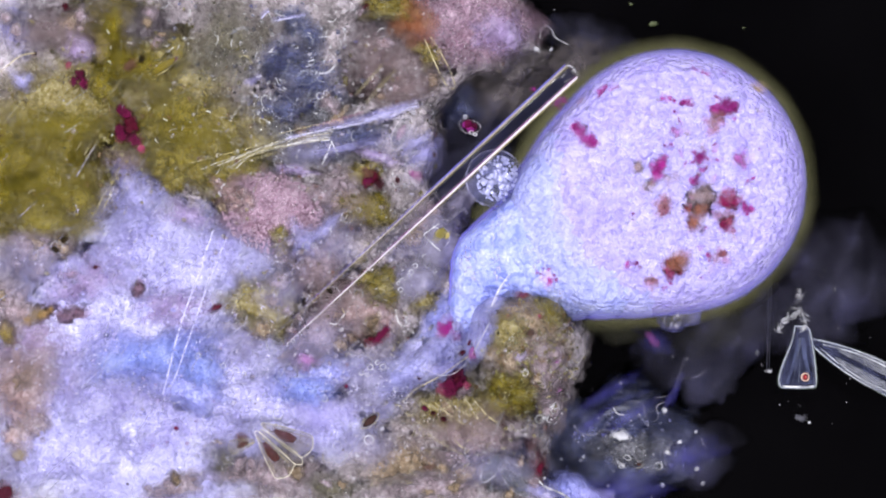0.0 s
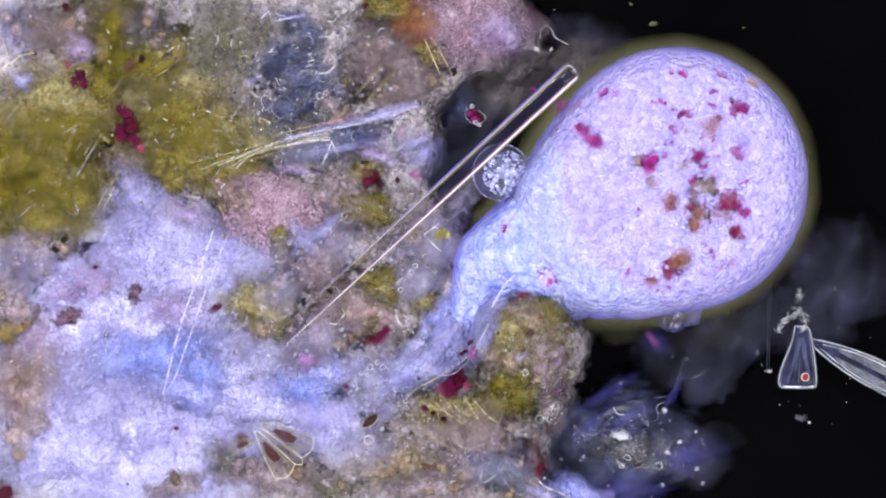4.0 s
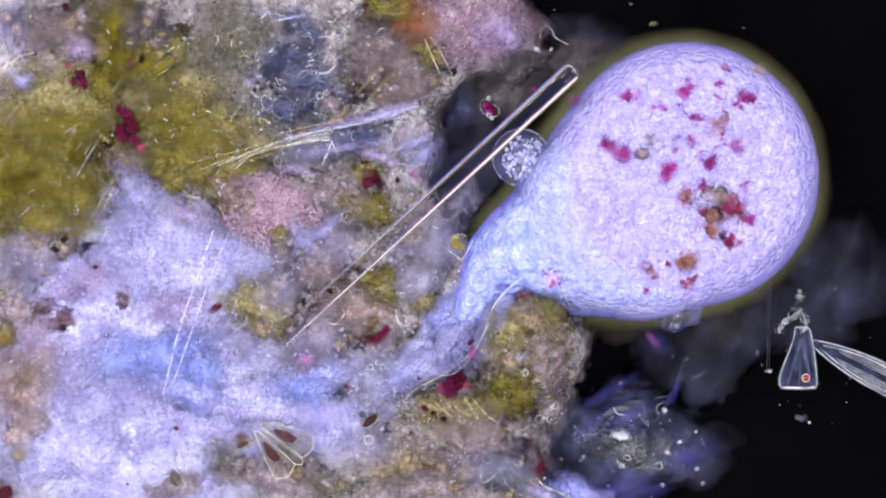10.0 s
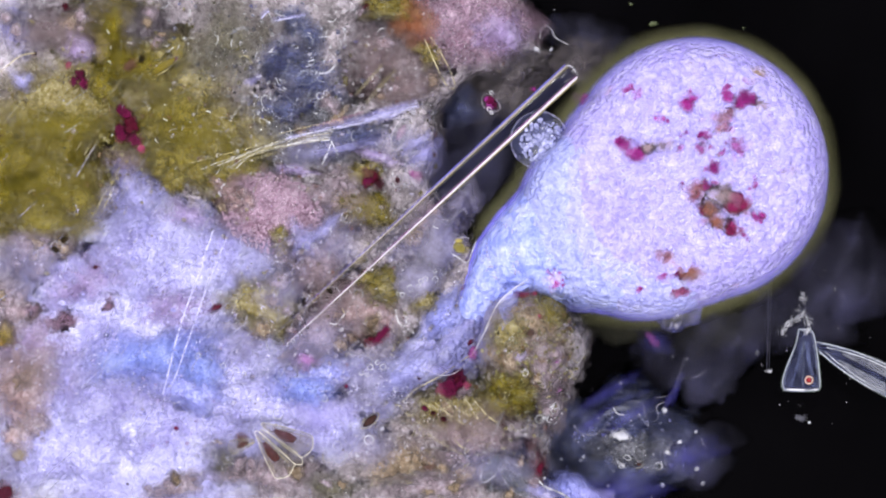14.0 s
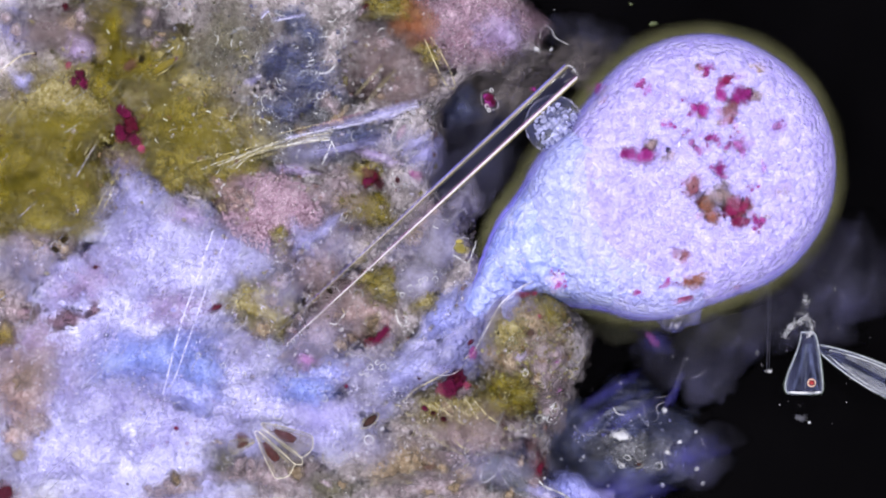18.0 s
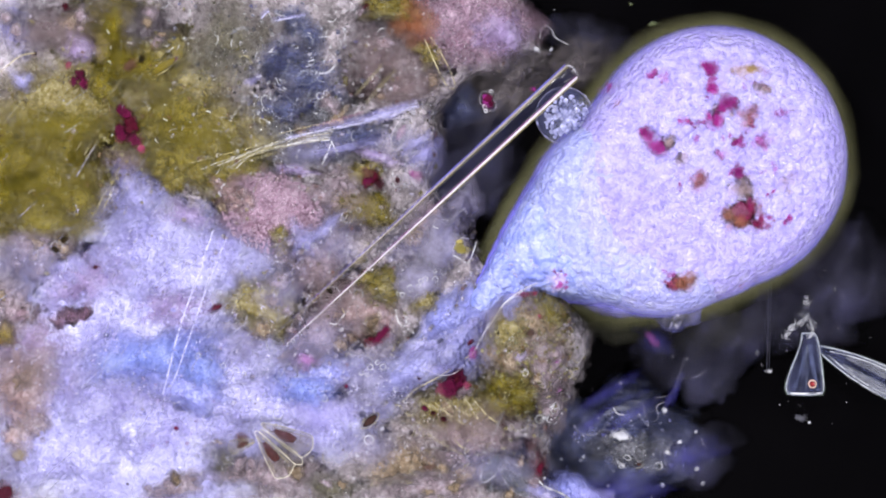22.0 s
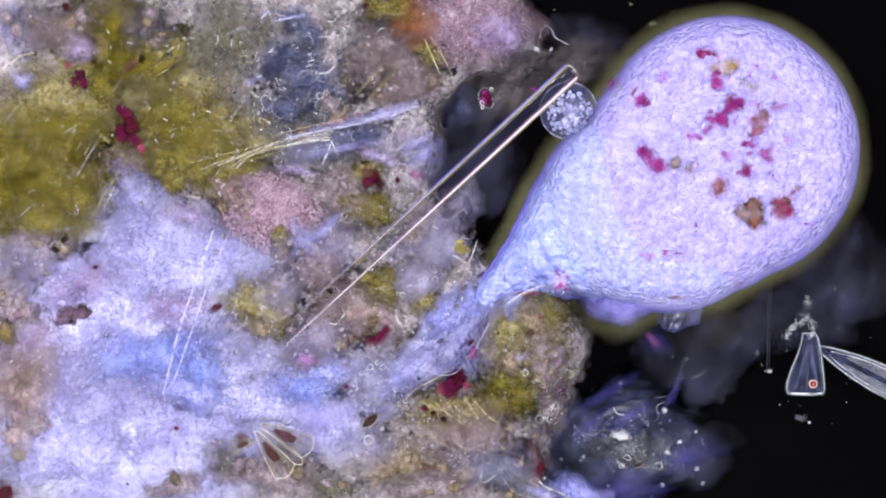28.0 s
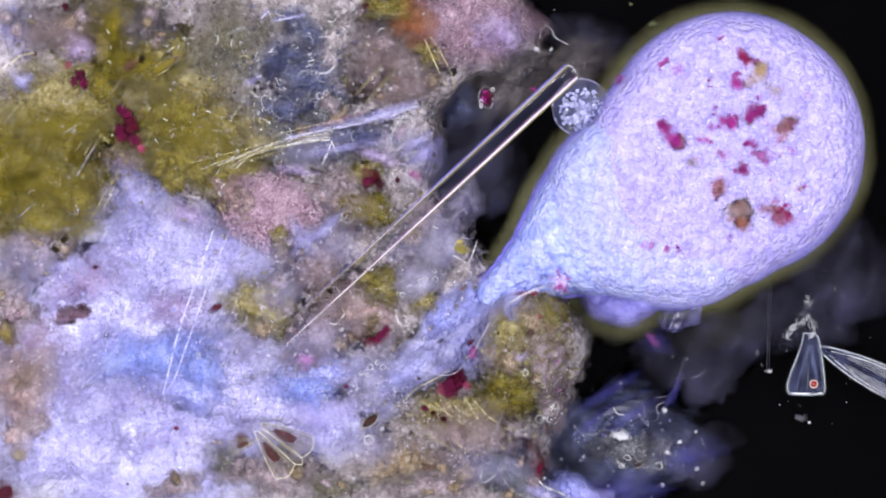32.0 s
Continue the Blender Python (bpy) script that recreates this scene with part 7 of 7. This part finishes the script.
# ---- fine litter ----
CURL = plain("bright_lilac_edge", (0.8, 0.77, 1.0), 0.2, 0.9, 0.75, 0.2, 0.006, broken=0.5)
CURL_GREY = plain("bright_grey_edge", (0.72, 0.7, 0.76), 0.2, 0.9, 0.7, 0.3, 0.006, broken=0.6)
FAINT = plain("faint_skin_edge", (0.5, 0.5, 0.56), 0.3, 0.6, 0.3, 0.4, 0.03, broken=1.0)
bm = bmesh.new()
bmesh.ops.create_icosphere(bm, subdivisions=2, radius=1)
UNIT = [w.co.copy() for w in bm.verts]
TRIS = [tuple(w.index for w in f.verts) for f in bm.faces]
bm.free()


def mixed(name, colours, alpha=0.8, rough=0.2):
    """Matter of many small grains, each with a tone of its own."""
    m = bpy.data.materials.new(name)
    m.use_nodes = True
    n, link = m.node_tree.nodes, m.node_tree.links.new
    b = n["Principled BSDF"]
    ramp = n.new("ShaderNodeValToRGB")
    ramp.color_ramp.interpolation = "CONSTANT"
    while len(ramp.color_ramp.elements) < len(colours):
        ramp.color_ramp.elements.new(0.5)
    for k, (e, c) in enumerate(zip(ramp.color_ramp.elements, colours)):
        e.position, e.color = k / len(colours), (*c, 1)
    link(n.new("ShaderNodeNewGeometry").outputs["Random Per Island"], ramp.inputs[0])
    t = n.new("ShaderNodeTexNoise")
    t.inputs["Scale"].default_value, t.inputs["Detail"].default_value = 160, 4
    link(n.new("ShaderNodeTexCoord").outputs["Object"], t.inputs["Vector"])
    r = n.new("ShaderNodeMapRange")
    r.inputs[1].default_value, r.inputs[2].default_value = 0.3, 0.7
    r.inputs[3].default_value, r.inputs[4].default_value = 0.15 * alpha, alpha
    link(t.outputs["Fac"], r.inputs[0])
    link(r.outputs[0], b.inputs["Alpha"])
    link(ramp.outputs[0], b.inputs["Base Color"])
    b.inputs["Roughness"].default_value, b.inputs["Specular IOR Level"].default_value = rough, 0.9
    return m


def on_neck(u, v):
    """Whether a plan point lies on the amoeba's neck, which stays clean."""
    line = [(905, 490), (848, 560), (795, 615), (725, 655), (610, 690)]
    for (a, b), (c, d) in zip(line, line[1:]):
        t = min(1, max(0, ((u - a) * (c - a) + (v - b) * (d - b)) / ((c - a) ** 2 + (d - b) ** 2)))
        if math.hypot(u - a - t * (c - a), v - b - t * (d - b)) < 34:
            return True
    return False


def litter(name, label, count, region, material, kind, seed, lo, hi, lift=0.003, edge=12, lean=None):
    """Countless tiny scraps: arcs, slivers, crumbs or rings strewn over the sediment."""
    rnd = random.Random(seed)
    cu, cv, ru, rv = region
    pts = []
    while len(pts) < count:
        u, v = rnd.gauss(cu, ru), rnd.gauss(cv, rv)
        if -40 < u < 1600 and -30 < v < 910:
            pts.append((u, v))
    s = shore(np.array([p[0] for p in pts]), np.array([p[1] for p in pts]))
    pts = [p for p, k in zip(pts, s) if k > edge and (name.startswith("slime") or not on_neck(*p))]
    hz = surf(np.array([p[0] for p in pts]), np.array([p[1] for p in pts]))
    verts, faces = [], []
    for (u, v), h in zip(pts, hz):
        o, size, a = at(u, v, float(h) + lift), rnd.uniform(lo, hi) / 1000, rnd.uniform(0, 6.28) if lean is None else radians(rnd.gauss(lean, 14))
        if kind == "arc":
            bend, n = rnd.uniform(-2.4, 2.4) if lean is None else rnd.uniform(-0.25, 0.25), 7
            q, d, path = Vector(o), a, []
            for k in range(n):
                path.append(q.copy())
                q = q + Vector((math.cos(d), math.sin(d), 0)) * (size / n)
                d += bend / n
            vv, ff = tube(path, rnd.uniform(0.0004, 0.0011), 5, taper=(1, 0.4))
        elif kind == "ring":
            vv, ff = tube([o + Vector((size * math.cos(w + a), size * math.sin(w + a) * rnd.uniform(0.9, 1.1), 0)) for w in np.linspace(0, 6.2832, 10, endpoint=False)], 0.0009, 5, True)
        elif kind == "ball":
            c, s_, flat, wide = math.cos(a), math.sin(a), rnd.uniform(0.4, 0.8), rnd.uniform(0.55, 1.0)
            off = Vector((u, v, 0))
            vv = []
            for p in UNIT:
                k = size * (1 + 0.5 * noise.noise(p * 1.3 + off))
                vv.append(o + Vector((c * p.x - s_ * p.y * wide, s_ * p.x + c * p.y * wide, p.z * flat)) * k)
            ff = TRIS
        else:
            b = rnd.uniform(0.5, 1.0)
            ax, ay = Vector((math.cos(a), math.sin(a), 0)) * size, Vector((-math.sin(a), math.cos(a), 0)) * size * b
            up = Vector((rnd.uniform(-0.3, 0.3) * size, 0, size * 0.7))
            vv = [o + ax, o + (ax + ay) * 0.7, o + ay, o + (ay - ax) * 0.7, o - ax, o - (ax + ay) * 0.7, o - ay, o + (ax - ay) * 0.7, o + up, o - up]
            ff = [(k, (k + 1) % 8, 8) for k in range(8)] + [((k + 1) % 8, k, 9) for k in range(8)]
        n0_ = len(verts)
        verts += vv
        faces += [tuple(i + n0_ for i in f_) for f_ in ff]
    ob = part(name, mesh_of(name, verts, faces), material)
    return tagged(ob, label, "litter", kind="stuff")


litter("shell_scraps", "pale curved shell scraps strewn over grey debris", 150, (480, 90, 100, 65), SILICA, "arc", 1, 6, 24)
litter("shell_scraps", "dull curved shell scraps strewn over the sediment", 260, (600, 420, 280, 220), SILICA_DIM, "arc", 2, 5, 20)
litter("shell_scraps", "yellowish curved scraps strewn over the algae", 90, (260, 210, 170, 110), GOLD_DIM, "arc", 3, 5, 20)
litter("shell_scraps", "yellowish curved scraps strewn over the sediment", 320, (820, 740, 150, 90), GOLD_DIM, "arc", 4, 5, 22)
litter("shell_scraps", "bright curved scraps in the debris cloud", 22, (1110, 785, 65, 40), SILICA_DIM, "arc", 5, 5, 16, edge=-250)
litter("slime_threads", "lavender threads in the slime", 180, (240, 620, 170, 150), SILICA_BLUE, "arc", 6, 5, 22)
litter("crumbs", "tiny pale crumbs all over the sediment", 120, (600, 460, 260, 260), SILICA_DIM, "crumb", 7, 0.9, 2.4)
litter("crumbs", "tiny lavender crumbs in the slime", 110, (275, 650, 95, 95), SILICA_BLUE, "crumb", 8, 0.8, 2.8)
litter("crumbs", "tiny olive crumbs over the algae", 150, (230, 210, 190, 120), GOLD_DIM, "crumb", 9, 0.8, 2.4)
litter("crumbs", "tiny pale crumbs on the sediment lump", 160, (945, 625, 42, 60), GOLD_DIM, "crumb", 10, 0.8, 2.4)
litter("crumbs", "tiny bright crumbs in the debris cloud", 30, (1110, 785, 65, 40), SILICA, "crumb", 11, 0.6, 3.4, edge=-250)
litter("rings", "tiny clear rings over the sediment", 45, (660, 440, 240, 220), SILICA_DIM, "ring", 12, 1.8, 4.5)
litter("streaks", "faint pale straight fibres through the sediment", 70, (420, 330, 260, 220), FAINT, "arc", 13, 25, 75, lift=0.006, lean=55)
litter("streaks", "faint lavender fibres through the slime", 110, (250, 640, 160, 130), SILICA_BLUE, "arc", 14, 25, 80, lift=0.006, lean=60)
litter("streaks", "faint yellowish fibres through the algae", 45, (200, 260, 140, 110), GOLD_DIM, "arc", 15, 20, 60, lift=0.006, lean=62)
litter("cell_outlines", "faint round cell outlines in the sediment", 36, (620, 420, 220, 220), FAINT, "ring", 16, 6, 16)
GRIT = mixed("mixed_grit", [(0.06, 0.045, 0.02), (0.2, 0.15, 0.14), (0.3, 0.26, 0.34), (0.12, 0.1, 0.02), (0.42, 0.38, 0.5), (0.16, 0.07, 0.06), (0.5, 0.48, 0.55)])
GRIT_OLIVE = mixed("olive_grit", [(0.05, 0.045, 0.006), (0.12, 0.1, 0.01), (0.22, 0.19, 0.04), (0.18, 0.1, 0.04), (0.3, 0.27, 0.12)])
GRIT_LILAC = mixed("lilac_grit", [(0.5, 0.46, 0.85), (0.3, 0.3, 0.75), (0.7, 0.66, 0.98), (0.42, 0.3, 0.55)])
GRIT_BLUE = mixed("blue_grit", [(0.05, 0.06, 0.14), (0.3, 0.3, 0.42), (0.6, 0.6, 0.66), (0.1, 0.1, 0.3), (0.2, 0.2, 0.22)])
litter("grit", "mixed brown and mauve grit all over the sediment", 700, (670, 400, 200, 230), GRIT, "ball", 21, 1.6, 5.5, lift=0.001)
litter("grit", "mixed grit on the sediment lump", 420, (948, 625, 40, 58), GRIT_OLIVE, "ball", 22, 1.6, 4.5, lift=0.003)
litter("grit", "olive grit over the algae", 320, (230, 220, 180, 110), GRIT_OLIVE, "ball", 23, 1.6, 5.5, lift=0.001)
litter("grit", "lilac grit in the slime", 130, (280, 645, 100, 100), GRIT_LILAC, "ball", 24, 1.6, 4.5, lift=0.001)
litter("grit", "bluish grit in the debris cloud", 70, (1105, 790, 65, 40), GRIT_BLUE, "ball", 25, 1.6, 5.5, lift=0.001, edge=-260)
litter("grit", "mixed grit among grey litter", 180, (480, 100, 100, 70), GRIT_BLUE, "ball", 26, 1.6, 5.0, lift=0.001)
litter("specks", "dim specks on the open slide", 70, (1370, 560, 130, 90), SILICA_DIM, "crumb", 31, 0.7, 2.2, lift=0.001, edge=-700)
# Bright crumbs added as stand-ins for specular sparkle.
litter("glints", "tiny bright crumbs as painted glints all over the sediment", 170, (600, 430, 320, 260), SILICA, "crumb", 33, 0.7, 1.7)
litter("glints", "tiny bright crumbs as painted glints on the sediment lump", 160, (950, 620, 45, 65), SILICA, "crumb", 34, 0.8, 2.0)
litter("shell_scraps", "short bright curled shell scraps", 110, (560, 250, 170, 130), SILICA, "arc", 35, 6, 16, lift=0.005)

litter("slime_curls", "tiny bright curls and wrinkles in the slime", 550, (260, 600, 130, 110), CURL, "arc", 41, 3, 9, lift=0.003)
litter("slime_curls", "tiny bright curls in the slime of the neck", 260, (640, 690, 90, 30), CURL, "arc", 42, 3, 9, lift=0.003)
litter("slime_curls", "tiny pale curls over the sediment", 300, (560, 400, 240, 200), CURL_GREY, "arc", 43, 3, 8, lift=0.004)
litter("slime_curls", "tiny pale curls over the lower sediment", 300, (700, 790, 160, 50), CURL_GREY, "arc", 44, 3, 9, lift=0.004)


LOBE_STEPS = [(0, 0), (3.5, 3.5), (7, 7), (8.0, 7.5), (8.7, 9.2), (10, 10), (14, 14), (18, 18), (21.0, 19.2), (21.7, 21.6), (23, 22.3), (25.5, 25.5), (28, 28), (32, 32)]


def motions():
    # the body glides, with a jolt at 8.3 s and at 21.3 s
    for i, ob in enumerate(lobes):
        walk(ob, [(t, Matrix.Translation(at(*lobe_centre(i, s), 0.004 + 0.0012 * i))) for t, s in LOBE_STEPS])
    for ob, rows in food_rows + DRIFT:
        walk(ob, rows)
    walk(ball, [(t, Matrix.Translation(at(u, v, 0.1)) @ pose(0, 0, 0, 0, 0, -2.2 * t)) for t, u, v in BALL])
    walk(cell, [(t, Matrix.Translation(at(u, v, float(carpet(u, v)) + 0.012)) @ pose(0, 0, 0, 0, 0, -20 - 2 * t)) for t, u, v in CELL])
    walk(shell, [(t, Matrix.Translation(at(u, v, 0.125)) @ pose(0, 0, 0, 0, 0, w)) for t, u, v, w in SHELL])
    walk(spotted, [(t, Matrix.Translation(at(u, v, max(body_top(u, v, t), float(surf(u, v))) + 0.012)) @ pose(0, 0, 0, 0, 0, -35 - 1.5 * t)) for t, u, v in SPOTTED])
    walk(fold, [(t, Matrix.Translation(at(u, v, 0.19)) @ pose(0, 0, 0, 0, 0, w)) for t, u, v, w in FOLD_AT])
    # the chain of bubbles snaps down and outwards when the neck lets go
    for (u, v), du, dv in (((704, 520), 1, -18), ((712, 522), -3, -9), ((726, 511), -13, -12), ((741, 507), -16, -18), ((745, 498), -17, -16), ((753, 494), -18, -23), ((770, 495), -17, -39), ((785, 482), -28, -13)):
        ob = CHAIN[(u, v)]
        spot = ob.location.copy()
        far = spot + Vector((du / 1000, -dv / 1000, 0.004))
        walk(ob, [(0, Matrix.Translation(far)), (7.8, Matrix.Translation(far)), (8.2, Matrix.Translation(spot)), (32, Matrix.Translation(spot))])
    # the neck draws in towards the lump
    for ob in NECK_PIECES:
        spot = ob.location.copy()
        walk(ob, [(t, Matrix.Translation(spot + Vector((du, dv, 0)))) for t, du, dv in ((0, 0, 0), (6, 0.008, 0.001), (13, 0.022, 0.004), (20, 0.03, 0.006), (32, 0.034, 0.008))])
    home = pair.location.copy()
    walk(pair, [(t, Matrix.Translation(home + Vector((du / 1000, -dv / 1000, 0)))) for t, du, dv in PAIR])


motions()
